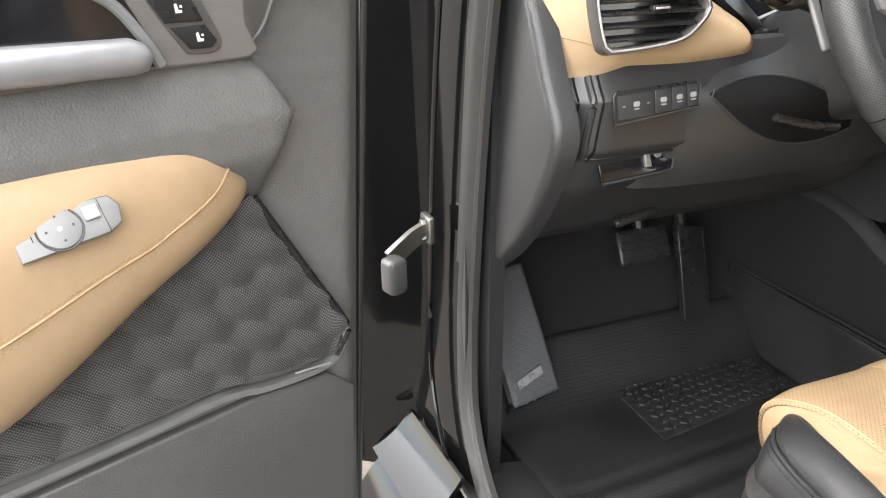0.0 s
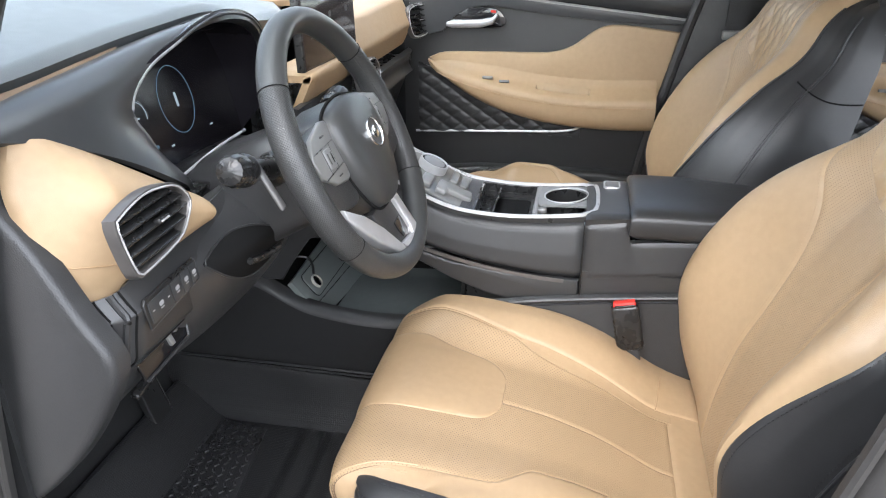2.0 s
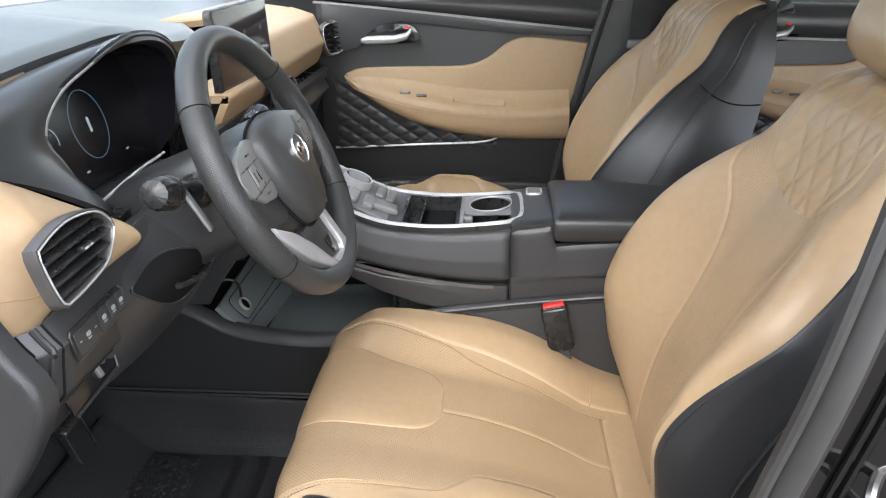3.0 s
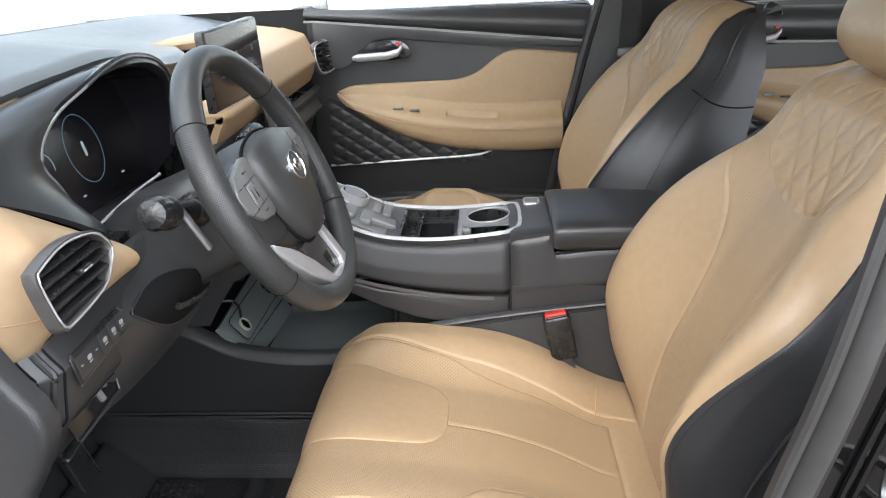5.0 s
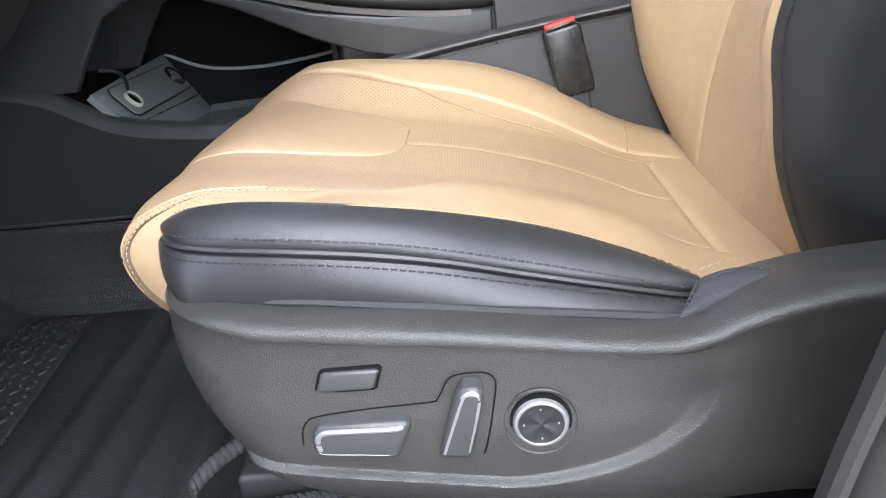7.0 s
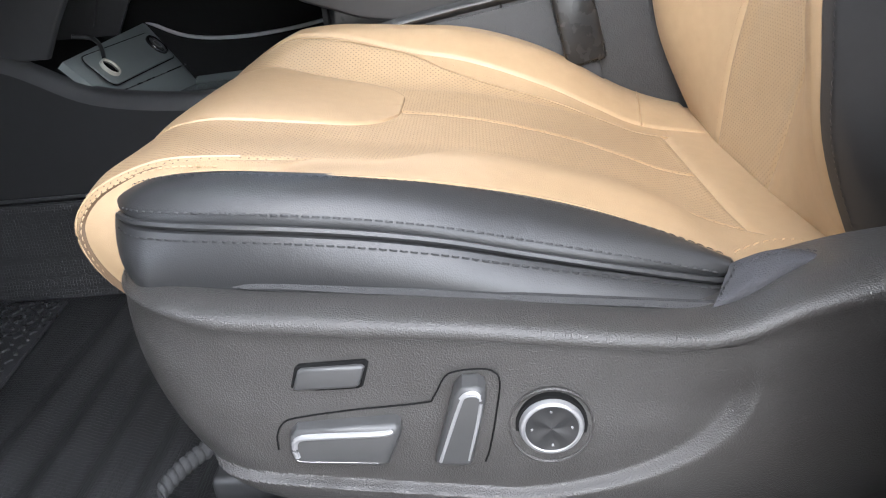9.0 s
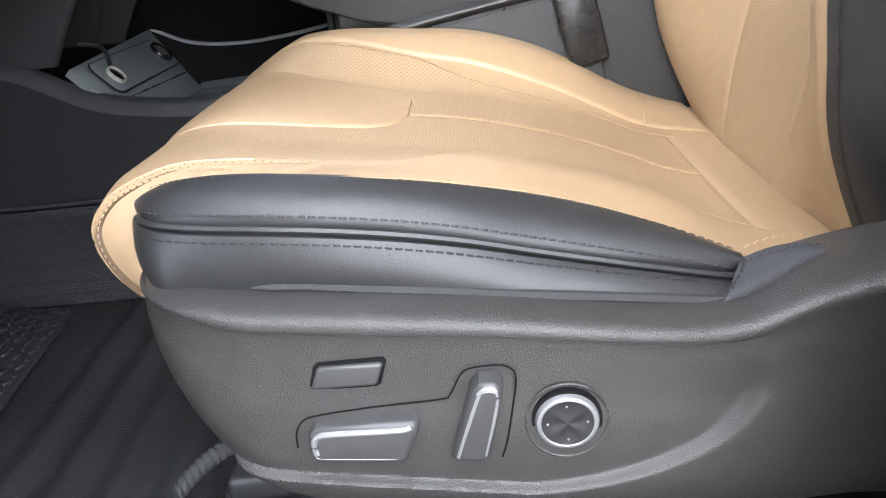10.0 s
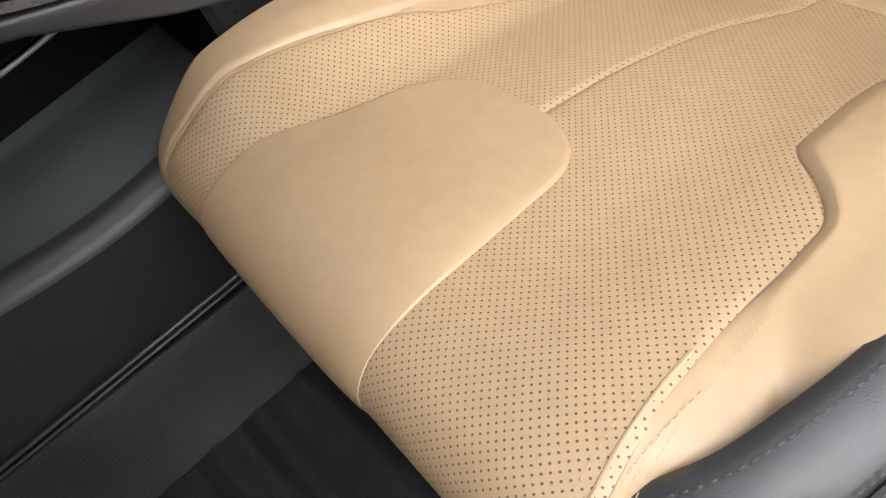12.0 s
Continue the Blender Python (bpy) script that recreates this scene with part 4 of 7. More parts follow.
def steering_wheel():
    ob = thing("steering_wheel", WHEEL.translation, "black leather steering wheel with silver lower spoke", "steering wheel")

    def arc(a, b, mat, label=""):
        n = max(8, int(abs(b - a) / 4))
        rings = []
        for d in np.linspace(a + 0.25, b - 0.25, n):
            c, t = wheel_point(0.171, d), radians(d)
            right = (WHEEL.to_3x3() @ Vector((math.sin(t), math.cos(t), 0))).normalized()
            up = WHEEL.to_3x3() @ Vector((0, 0, 1))
            rings.append([c + right * (0.0160 * math.cos(q)) + up * (0.0180 * math.sin(q)) for q in np.linspace(0, 2 * math.pi, 18, endpoint=False)])
        return part("rim", loft(rings), mat, ob, label)
    arc(-52, 52, WHEEL_LEATHER)
    arc(52, 122, WHEEL_HOLED, "perforated black leather grip")
    arc(-122, -52, WHEEL_HOLED, "perforated black leather grip")
    arc(122, 238, WHEEL_LEATHER)
    # airbag cover, a rounded shield
    shield = spline([(-0.062, 0.052), (0.0, 0.064), (0.062, 0.052), (0.075, 0.02), (0.066, -0.035), (0.038, -0.078), (0.0, -0.088), (-0.038, -0.078), (-0.066, -0.035), (-0.075, 0.02)], 48, True)
    rings = []
    for k, z in ((1.0, -0.045), (1.0, 0.002), (0.985, 0.012), (0.95, 0.019), (0.85, 0.025), (0.6, 0.030), (0.3, 0.032), (0.05, 0.0325)):
        rings.append([WHEEL @ Vector((a * k, b * k + 0.004 * (1 - k), z)) for a, b in shield])
    hub = part("airbag_cover", loft(rings), WHEEL_LEATHER, ob, "black soft airbag cover")
    em = WHEEL @ pose(0.002, 0.004, 0.0322)
    badge = part("badge", ring_plate(disc(0.0235, 32, 0.0200), disc(0.0212, 32, 0.0177), em, 0.0035), CHROME, hub, "oval chrome badge")
    part("badge_plate", slab(disc(0.0212, 32, 0.0177), em, 0.001, 0), GREY_BUTTON, badge)
    part("badge_centre", slab(disc(0.0105, 28, 0.0085), em @ pose(0, 0, 0.001), 0.0022, 0.0009), CHROME, badge)
    legs = {-1: [(-0.134, -0.060), (-0.112, -0.086), (-0.086, -0.112), (-0.041, -0.146), (-0.014, -0.153), (-0.029, -0.134), (-0.055, -0.103), (-0.089, -0.072), (-0.134, -0.046)],
            1: [(0.018, -0.083), (0.037, -0.083), (0.058, -0.150), (0.047, -0.163), (-0.012, -0.154), (-0.022, -0.142), (0.028, -0.147), (0.033, -0.139)]}
    for q in (-1, 1):
        sp = spline([(0.066 * q, 0.040), (0.105 * q, 0.044), (0.168 * q, 0.030), (0.170 * q, -0.030), (0.115 * q, -0.052), (0.060 * q, -0.050)], 30, True)
        arm = part("spoke", slab([tuple(p) for p in sp], WHEEL @ pose(0, 0, -0.012), 0.016, 0.005), PLASTIC_FINE, ob)
        plate = [(0.064 * q, 0.044), (0.070 * q, 0.050), (0.080 * q, 0.0515), (0.128 * q, 0.040), (0.146 * q, 0.018), (0.140 * q, -0.004), (0.114 * q, -0.021), (0.080 * q, -0.026), (0.071 * q, -0.022)]
        pl = part("button_plate", slab([tuple(p) for p in plate], WHEEL @ pose(0, 0, 0.003), 0.0065, 0.0025), DOOR_PLATE, arm, "grey plate with steering wheel buttons")
        for (x0, y0), (x1, y1) in (((0.068, 0.026), (0.138, 0.024)), ((0.069, -0.004), (0.136, -0.008)), ((0.090, 0.026), (0.092, -0.005)), ((0.116, 0.0245), (0.116, -0.0065))):
            part("button_seam", tube([WHEEL @ Vector((x0 * q, y0, 0.0094)), WHEEL @ Vector((x1 * q, y1, 0.0094))], 0.0007, 5), SMOOTH_BLACK, pl)
        part("rocker", slab(rounded(0.020, 0.024, 0.004, 4, 0.104 * q, 0.010), WHEEL @ pose(0, 0, 0.0092), 0.0020, 0.0009), SILVER_PAINT, pl)
        for x, y, bw in ((0.099, 0.010, 0.0030), (0.109, 0.010, 0.0030)):
            part("button_mark", slab(rounded(bw, 0.014, 0.0008, 2, x * q, y), WHEEL @ pose(0, 0, 0.0111), 0.0004, 0), SMOOTH_BLACK, pl)
        part("button_mark", slab(rounded(0.014, 0.0020, 0.0008, 2, 0.098 * q, 0.036), WHEEL @ pose(0, 0, 0.0094), 0.0004, 0), SMOOTH_BLACK, pl)
        part("button_mark", slab(rounded(0.012, 0.0020, 0.0008, 2, 0.096 * q, -0.014), WHEEL @ pose(0, 0, 0.0094), 0.0004, 0), SMOOTH_BLACK, pl)
        # silver lower legs
        part("lower_spoke", slab(legs[q], WHEEL @ pose(0, 0, -0.006), 0.016, 0.0035), WHEEL_SILVER, ob, "satin silver lower spoke")
        # shift paddles behind the rim
        part("paddle", boxed(0.011, 0.072, 0.006, 0.003, WHEEL @ pose(0.136 * q, 0.016, -0.060, 0, 0, -8 * q)), SILVER_PAINT, ob, "silver shift paddle")
    part("spoke_recess", slab([(-0.056, -0.083), (0.022, -0.083), (0.034, -0.138), (0.029, -0.147), (-0.022, -0.143), (-0.050, -0.106)], WHEEL @ pose(0, 0, -0.008), 0.011, 0.002), PLASTIC_FINE, ob, "dark plate inside the lower spoke")
    part("lower_slot", slab([(-0.006, -0.116), (-0.004, -0.128), (0.004, -0.141), (0.012, -0.138), (0.020, -0.115)], WHEEL @ pose(0, 0, 0.0031), 0.0016, 0.0005), GLOSS_BLACK, ob)
    # dark joint round the airbag cover, and the sewn seams of the rim
    part("cover_joint", tube([WHEEL @ Vector((a * 1.015, b * 1.015, 0.004)) for a, b in shield], 0.0022, 6, closed=True), DEEP, hub)
    for d in (-52, 52, 122, -122):
        part("rim_seam", tube([wheel_point(0.171, d) + (WHEEL.to_3x3() @ Vector((math.sin(radians(d)), math.cos(radians(d)), 0))) * (0.0163 * math.cos(k)) + (WHEEL.to_3x3() @ Vector((0, 0, 1))) * (0.0183 * math.sin(k)) for k in np.linspace(0, 2 * math.pi, 24, endpoint=False)], 0.0005, 5, closed=True), DEEP, ob)
    for a0, a1 in ((-120, -54), (54, 120)):
        sewn(ob, [wheel_point(0.1555, d, 0.006) for d in np.linspace(a0, a1, 60)], WHEEL.to_3x3() @ Vector((0, 0, 1)), DARK_THREAD, step=0.006, length=0.004, r=0.0008)
    return ob


steering_wheel()


def column():
    ob = thing("steering_column", WHEEL @ Vector((0, 0, -0.10)), "black steering column cover with stalks", "steering column")
    rings = []
    for z, k in ((-0.045, 0.80), (-0.06, 0.95), (-0.10, 1.0), (-0.16, 1.05), (-0.26, 1.10)):
        rings.append([WHEEL @ Vector((0.066 * k * math.copysign(abs(math.cos(a)) ** 0.55, math.cos(a)), -0.005 + 0.068 * k * math.copysign(abs(math.sin(a)) ** 0.55, math.sin(a)), z)) for a in np.linspace(0, 2 * math.pi, 40, endpoint=False)])
    part("shroud", loft(rings), PLASTIC_FINE, ob)
    for q in (-1, 1):
        tip, root = Vector((0.192 * q, 0.052, -0.062)), Vector((0.060 * q, 0.020, -0.085))
        d = (tip - root).normalized()
        e1 = d.cross(Vector((0, 0, 1))).normalized()
        e2 = d.cross(e1)

        def turned(rows, flute=0.0, n=72):
            return loft([[WHEEL @ (root + d * at + (e1 * math.cos(a) + e2 * math.sin(a)) * (rr * (1 + flute * math.cos(14 * a)))) for a in np.linspace(0, 2 * math.pi, n, endpoint=False)] for at, rr in rows])
        far = (tip - root).length
        st = part("stalk", turned([(0.0, 0.016), (0.03, 0.012), (far - 0.045, 0.0125)], 0, 24), SMOOTH_BLACK, ob, "black indicator stalk")
        part("stalk_collar", turned([(far - 0.046, 0.0180), (far - 0.040, 0.0195), (far - 0.034, 0.0195), (far - 0.030, 0.0180)], 0, 32), SMOOTH_BLACK, st)
        part("stalk_end", turned([(far - 0.029, 0.0155), (far - 0.026, 0.0185), (far - 0.008, 0.0180), (far - 0.001, 0.0152), (far + 0.002, 0.0090), (far + 0.003, 0.002)], 0.020, 140), SMOOTH_BLACK, st, "ribbed black stalk knob")
        if q < 0:
            part("yellow_mark", tube([WHEEL @ (root + d * (far - 0.0315) + (e1 * math.cos(a) + e2 * math.sin(a)) * 0.0190) for a in np.linspace(0.2, 2.6, 16)], 0.0013, 6), YELLOW, st, "short yellow mark")
        part("stalk_boot", turned([(-0.012, 0.024), (0.010, 0.021), (0.018, 0.015)], 0, 28), SMOOTH_BLACK, st)
    return ob


column()

# ---- dashboard ----


def vent(parent, m, outline, n_slats, tilt=0.0):
    """An air vent with a silver surround, slats and a thumb wheel; m faces out of the dash."""
    pts = [tuple(p) for p in outline]
    inner = [(a * 0.88, b * 0.84) for a, b in pts]
    ob = part("air_vent", ring_plate(pts, inner, m, 0.012), DARK_METAL, parent, "air vent with a satin grey surround")
    part("vent_line", tube([m @ Vector((a * 0.93, b * 0.91, 0.0122)) for a, b in pts], 0.0011, 6, closed=True), SILVER, ob)
    part("vent_back", slab(inner, m @ pose(0, 0, -0.004), 0.005, 0), GLOSS_BLACK, ob)
    lo, hi = min(b for a, b in inner), max(b for a, b in inner)
    for i in range(n_slats):
        b = lo + (hi - lo) * (i + 0.7) / (n_slats + 0.4)
        xs = []
        for (a0, b0), (a1, b1) in zip(inner, inner[1:] + inner[:1]):
            if (b0 - b) * (b1 - b) <= 0 and b0 != b1:
                xs.append(a0 + (a1 - a0) * (b - b0) / (b1 - b0))
        if len(xs) < 2:
            continue
        x0, x1 = min(xs) + 0.001, max(xs) - 0.001
        part("slat", boxed(x1 - x0, 0.0030, 0.011, 0.0012, m @ pose((x0 + x1) / 2, b, 0.006, 24 + tilt), 2), SMOOTH_BLACK, ob)
    knob = part("vent_tab", boxed(0.020, 0.006, 0.008, 0.002, m @ pose(0.005, (lo + hi) / 2 + 0.002, 0.012)), SMOOTH_BLACK, ob)
    part("tab_trim", boxed(0.016, 0.0020, 0.002, 0.0008, m @ pose(0.005, (lo + hi) / 2 + 0.002, 0.0165)), SILVER, knob)
    return ob


def dashboard():
    ob = thing("dashboard", (0, 0.85, 0.75), "dashboard with black soft top and tan leather band", "dashboard")
    # soft top reaching to the windscreen, with the hood over the instruments
    hood = curve1([-0.76, -0.70, -0.60, -0.50, -0.35, -0.20, -0.13, -0.06, 0.1, 0.76], [0.010, 0.014, 0.018, 0.026, 0.036, 0.038, 0.026, 0.008, 0, 0])

    def top(u, v):
        x = -0.735 + 1.47 * u
        front = curve1([-0.735, -0.62, -0.45, -0.25, -0.15, -0.06, 0.05, 0.3, 0.735], [0.705, 0.702, 0.698, 0.688, 0.684, 0.690, 0.694, 0.80, 0.80])(x)
        y = front + (1.22 - 0.25 * abs(x) ** 2 - front) * v
        z = 1.172 + 0.018 * math.sin(math.pi * v * 0.8) + 0.022 * v + hood(x) * smooth(1.0, 0.35, v)
        return (x, y, z - 0.004 * (1 - min(v / 0.04, 1)) ** 2)
    part("soft_top", sheet(top, 90, 40, 0.02, 0.004, 0.01), SOFT_TOP, ob, "dark grey grained soft dashboard top")
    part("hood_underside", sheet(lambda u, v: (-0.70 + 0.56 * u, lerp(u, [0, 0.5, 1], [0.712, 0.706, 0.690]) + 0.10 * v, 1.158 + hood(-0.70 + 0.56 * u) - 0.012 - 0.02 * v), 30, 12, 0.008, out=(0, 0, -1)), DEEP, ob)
    part("hood_strip", sheet(lambda u, v: (-0.705 + 0.27 * u, 0.700 - 0.004 * v, 1.167 + hood(-0.705 + 0.27 * u) - 0.010 - 0.006 * v), 24, 4, 0.003, out=(0, -1, 0)), BROWN_STRIP, ob, "narrow brown strip under the dashboard pad")

    # tan band at the driver's side, wrapping round to the door
    band_left = curve1([0, 0.15, 0.30, 0.50, 0.75, 0.90, 1.0], [-0.662, -0.688, -0.7035, -0.7075, -0.7045, -0.697, -0.685])

    def band(u, v):
        x0 = band_left(v)
        x = x0 + (-0.480 - x0) * u
        zt = lerp(x, [-0.71, -0.66, -0.6437, -0.58, -0.511, -0.480], [1.158, 1.157, 1.1486, 1.101, 1.048, 1.026])
        yt = lerp(u, [0, 0.3, 1], [0.670, 0.652, 0.600])
        zb = lerp(u, [0, 0.2, 0.6, 1], [0.978, 0.962, 0.975, 0.995])
        yb = lerp(u, [0, 0.25, 1], [0.624, 0.590, 0.582])
        bulge = lerp(u, [0, 0.12, 0.3, 0.9, 1], [0.0, 0.020, 0.044, 0.034, 0.010])
        y = yt + (yb - yt) * v - bulge * math.sin(math.pi * min(v * 1.15, 1)) ** 0.8
        return (x, y, zt + (zb - zt) * v)
    tan = part("tan_band", sheet(band, 50, 34, 0.012, 0.005, 0.008, out=(0, -1, 0.4)), TAN_SOFT, ob, "tan stitched leather dashboard band")
    part("band_seam", tube([Vector(band(k / 20 * 0.42, 0.72)) + Vector((0, -0.0005, 0)) for k in range(21)], 0.0007, 5), TAN_DARK, tan)
    vm = frame_of((-0.627, 0.568, 1.050), (1, 0.03, 0.0), (0, 0.12, 1))
    vent(ob, vm, spline([(-0.069, 0.020), (-0.060, 0.030), (-0.010, 0.037), (0.042, 0.028), (0.064, 0.012), (0.069, -0.002), (0.058, -0.015), (0.030, -0.031), (-0.044, -0.037), (-0.060, -0.029)], 40, True), 5)

    # end cap against the door opening
    cap = spline([(0.742, 1.175), (0.668, 1.165), (0.664, 1.10), (0.632, 1.05), (0.598, 0.985), (0.572, 0.940), (0.584, 0.895), (0.640, 0.810), (0.712, 0.742), (0.752, 0.738), (0.760, 0.95)], 60, True)
    part("end_cap", slab([(-a, b) for a, b in cap], frame_of((-0.700, 0, 0), (0, -1, 0), (0, 0, 1)), 0.018, 0.010, back=0.010), PLASTIC, ob, "dark plastic end cover of the dashboard")
    part("end_seam", tube([(-0.7145, y, z) for y, z in ((0.662, 1.092), (0.70, 1.090), (0.745, 1.090))], 0.0012, 6), DEEP, ob)
    part("end_cap_trim", slab([(-0.668, 1.166), (-0.640, 1.150), (-0.655, 1.105), (-0.676, 1.10)], frame_of((-0.712, 0, 0), (0, -1, 0), (0, 0, 1)), 0.006, 0.002), DOOR_PLATE, ob)

    # smooth dark panel that sweeps from the pad down round the instruments
    line = spline([(-0.118, 0.668, 1.050), (-0.122, 0.655, 1.110), (-0.145, 0.645, 1.165), (-0.20, 0.640, 1.196), (-0.27, 0.642, 1.207), (-0.33, 0.645, 1.200), (-0.385, 0.648, 1.186), (-0.448, 0.650, 1.169), (-0.489, 0.650, 1.145), (-0.497, 0.650, 1.120), (-0.477, 0.650, 1.093), (-0.448, 0.652, 1.055), (-0.412, 0.652, 1.024)], 80)
    outer = spline([(-0.085, 0.690, 1.050), (-0.088, 0.690, 1.115), (-0.110, 0.690, 1.172), (-0.18, 0.690, 1.194), (-0.27, 0.700, 1.197), (-0.36, 0.704, 1.190), (-0.50, 0.706, 1.178), (-0.66, 0.698, 1.165), (-0.700, 0.670, 1.150), (-0.640, 0.646, 1.130), (-0.560, 0.624, 1.090), (-0.495, 0.606, 1.046), (-0.420, 0.640, 1.008)], 80)

    def sweep_panel(u, v):
        i = int(round(v * 79))
        return Vector(outer[i]).lerp(Vector(line[i]), u) + Vector((0, -0.006, 0.004)) * math.sin(math.pi * u)
    part("instrument_side", sheet(sweep_panel, 24, 80, 0.008, out=(0, -1, 0.5)), SATIN_BLACK, ob, "smooth dark satin panel round the instruments")
    # instrument display, one dark screen
    cm = frame_of((-0.325, 0.728, 1.085), (1, 0, 0), (0, 0.22, 1))
    disp = part("instrument_display", slab(rounded(0.42, 0.175, 0.03), cm, 0.004, 0.001), SCREEN, ob, "dark instrument display")
    ring = part("gauge_ring", ring_plate(disc(0.043, 48, 0.048), disc(0.0421, 48, 0.0471), cm @ pose(0.045, 0.004, 0.004), 0.0006), GLOW_BLUE, disp)
    part("car_symbol", slab(rounded(0.0055, 0.021, 0.0025, 4), cm @ pose(0.045, 0.004, 0.004), 0.0005, 0), GLOW_WHITE, ring)
    part("gauge_arc", tube([cm @ Vector((-0.055 + 0.020 * math.cos(radians(a)), 0.002 + 0.020 * math.sin(radians(a)), 0.0046)) for a in range(-20, 210, 10)], 0.0006, 5), GLOW_WHITE, disp)
    for x, y, l in ((-0.055, 0.0, 0.012), (-0.055, -0.026, 0.018), (0.0, -0.052, 0.014), (0.115, -0.050, 0.014), (0.0, 0.055, 0.012)):
        part("readout", slab(rounded(0.6 * l, 0.0024, 0.001, 2), cm @ pose(x, y, 0.004), 0.0004, 0), GLOW_WHITE, disp)
    part("readout_bar", slab(rounded(0.046, 0.005, 0.002, 2), cm @ pose(-0.055, -0.044, 0.004), 0.0004, 0), GLOW_BLUE, disp)
    # cowl round the display with its bright line
    part("display_trim", tube(line[44:], 0.0018, 8), SILVER_PAINT, ob, "silver line round the instruments")
    part("cowl_edge", tube(line[:46], 0.0022, 8), SATIN_BLACK, ob)
    part("display_cowl", sheet(lambda u, v: Vector(line[int(round(u * 79))]).lerp(cm @ Vector((lerp(u, [0, 0.12, 0.25, 0.4, 0.68, 0.82, 1], [0.200, 0.205, 0.185, 0.06, -0.165, -0.175, -0.12]), lerp(u, [0, 0.12, 0.25, 0.4, 0.6, 0.82, 1], [-0.085, 0.02, 0.082, 0.090, 0.084, 0.0, -0.085]), -0.002)), v), 80, 10, 0.006, out=(1, 0, 0)), SCREEN, ob)
    low = spline([(-0.412, 0.652, 1.024), (-0.385, 0.640, 1.036), (-0.345, 0.630, 1.046), (-0.28, 0.625, 1.050)], 30)
    part("display_trim", tube(low, 0.0020, 8), SILVER, ob)
    part("lower_cowl", sheet(lambda u, v: Vector((-0.47 + 0.32 * u, 0.63 - 0.03 * math.sin(math.pi * u), 1.000 + 0.035 * math.sin(math.pi * u))).lerp(Vector((-0.49 + 0.34 * u, 0.735, 1.005)), v), 30, 10, 0.01), SMOOTH_BLACK, ob)

    # knee panel
    def knee(u, v):
        x = -0.695 + 0.50 * u
        y = lerp(v, [0, 0.12, 0.34, 0.42, 0.62, 0.85, 1.0], [0.590, 0.572, 0.580, 0.592, 0.612, 0.680, 0.760]) + 0.05 * smooth(0.45, 0.9, u) * smooth(0.75, 0.3, v)
        z = lerp(v, [0, 0.12, 0.34, 0.42, 0.62, 0.85, 1.0], [1.000, 0.972, 0.912, 0.900, 0.862, 0.790, 0.745]) + lerp(x, [-0.69, -0.63, -0.545, -0.50], [-0.017, -0.004, 0.003, 0.012]) * smooth(0.25, 0.0, v)
        y += 0.03 * smooth(0.1, 0.0, u) ** 2
        return (x, y, z)
    part("knee_panel", sheet(knee, 60, 50, 0.01, out=(0, -1, 0)), PLASTIC_FINE, ob, "dark plastic lower dashboard panel")
    part("knee_rib", tube([Vector(knee(0.050 - 0.02 * v, v)) + Vector((0, -0.001, 0)) for v in np.linspace(0.0, 0.40, 20)], 0.0040, 8), PLASTIC_FINE, ob)
    for side_u in (0.030, 0.066):
        part("rib_groove", tube([Vector(knee(side_u - 0.02 * v, v)) + Vector((0, -0.0005, 0)) for v in np.linspace(0.0, 0.42, 20)], 0.0013, 6), DEEP, ob)
    part("panel_seam", tube([Vector(knee(0.03 + 0.75 * k / 40, 0.40)) + Vector((0, -0.001, 0)) for k in range(41)], 0.0014, 6), SMOOTH_BLACK, ob)
    # four-switch strip
    sm = frame_of((-0.604, 0.5715, 0.962), (1, -0.02, 0.062), (0, 0.12, 1))
    strip = part("switch_strip", slab([(-0.050, -0.0165), (0.049, -0.0120), (0.051, 0.0100), (0.047, 0.0145), (-0.046, 0.0165), (-0.051, 0.0120)], sm, 0.0030, 0.0012), SMOOTH_BLACK, ob, "strip of four small black switches")
    part("strip_edge", tube([sm @ Vector(q) for q in ((-0.050, -0.0165, 0.002), (0.049, -0.0120, 0.002), (0.052, 0.0100, 0.002), (0.047, 0.0150, 0.002))], 0.0011, 6), GREY_BUTTON, strip)
    for x, wd in ((-0.0255, 0.041), (0.0060, 0.019), (0.0250, 0.0165), (0.0415, 0.0130)):
        b = part("switch", slab([(x - wd / 2, -0.0125 + 0.03 * (x + 0.03)), (x + wd / 2, -0.0125 + 0.03 * (x + 0.03)), (x + wd / 2, 0.0115), (x - wd / 2, 0.0115)], sm @ pose(0, 0, 0.0026), 0.0018, 0.0007), SATIN_BLACK, strip)
        part("switch_mark", slab(rounded(0.0075, 0.0050, 0.0018, 3, x, 0.0012), sm @ pose(0, 0, 0.0044), 0.0003, 0), ICON, b)
        part("switch_mark", slab(rounded(0.0060, 0.0014, 0.0005, 2, x, -0.0036), sm @ pose(0, 0, 0.0044), 0.0003, 0), ICON, b)
    for x in (-0.040, -0.012):
        part("switch_mark", slab(rounded(0.0035, 0.0012, 0.0004, 2, x, 0.0005), sm @ pose(0, 0, 0.0044), 0.0003, 0), ICON, strip)
    # small pocket with the diagnostic socket
    om = frame_of((-0.605, 0.596, 0.893), (1, -0.02, 0.08), (0, 0.35, 1))
    sock = part("diagnostic_pocket", slab([(-0.045, -0.016), (0.042, -0.016), (0.056, 0.016), (0.030, 0.018), (0.026, 0.010), (-0.045, 0.008)], om, 0.003, 0.001), GLOSS_BLACK, ob)
    part("socket_flap", boxed(0.007, 0.018, 0.005, 0.001, om @ pose(0.012, 0.000, 0.005)), DOOR_PLATE, sock)
    part("socket_dot", slab(disc(0.0045, 14), om @ pose(0.027, 0.003, 0.003), 0.002, 0.0005), DOOR_PLATE, sock)
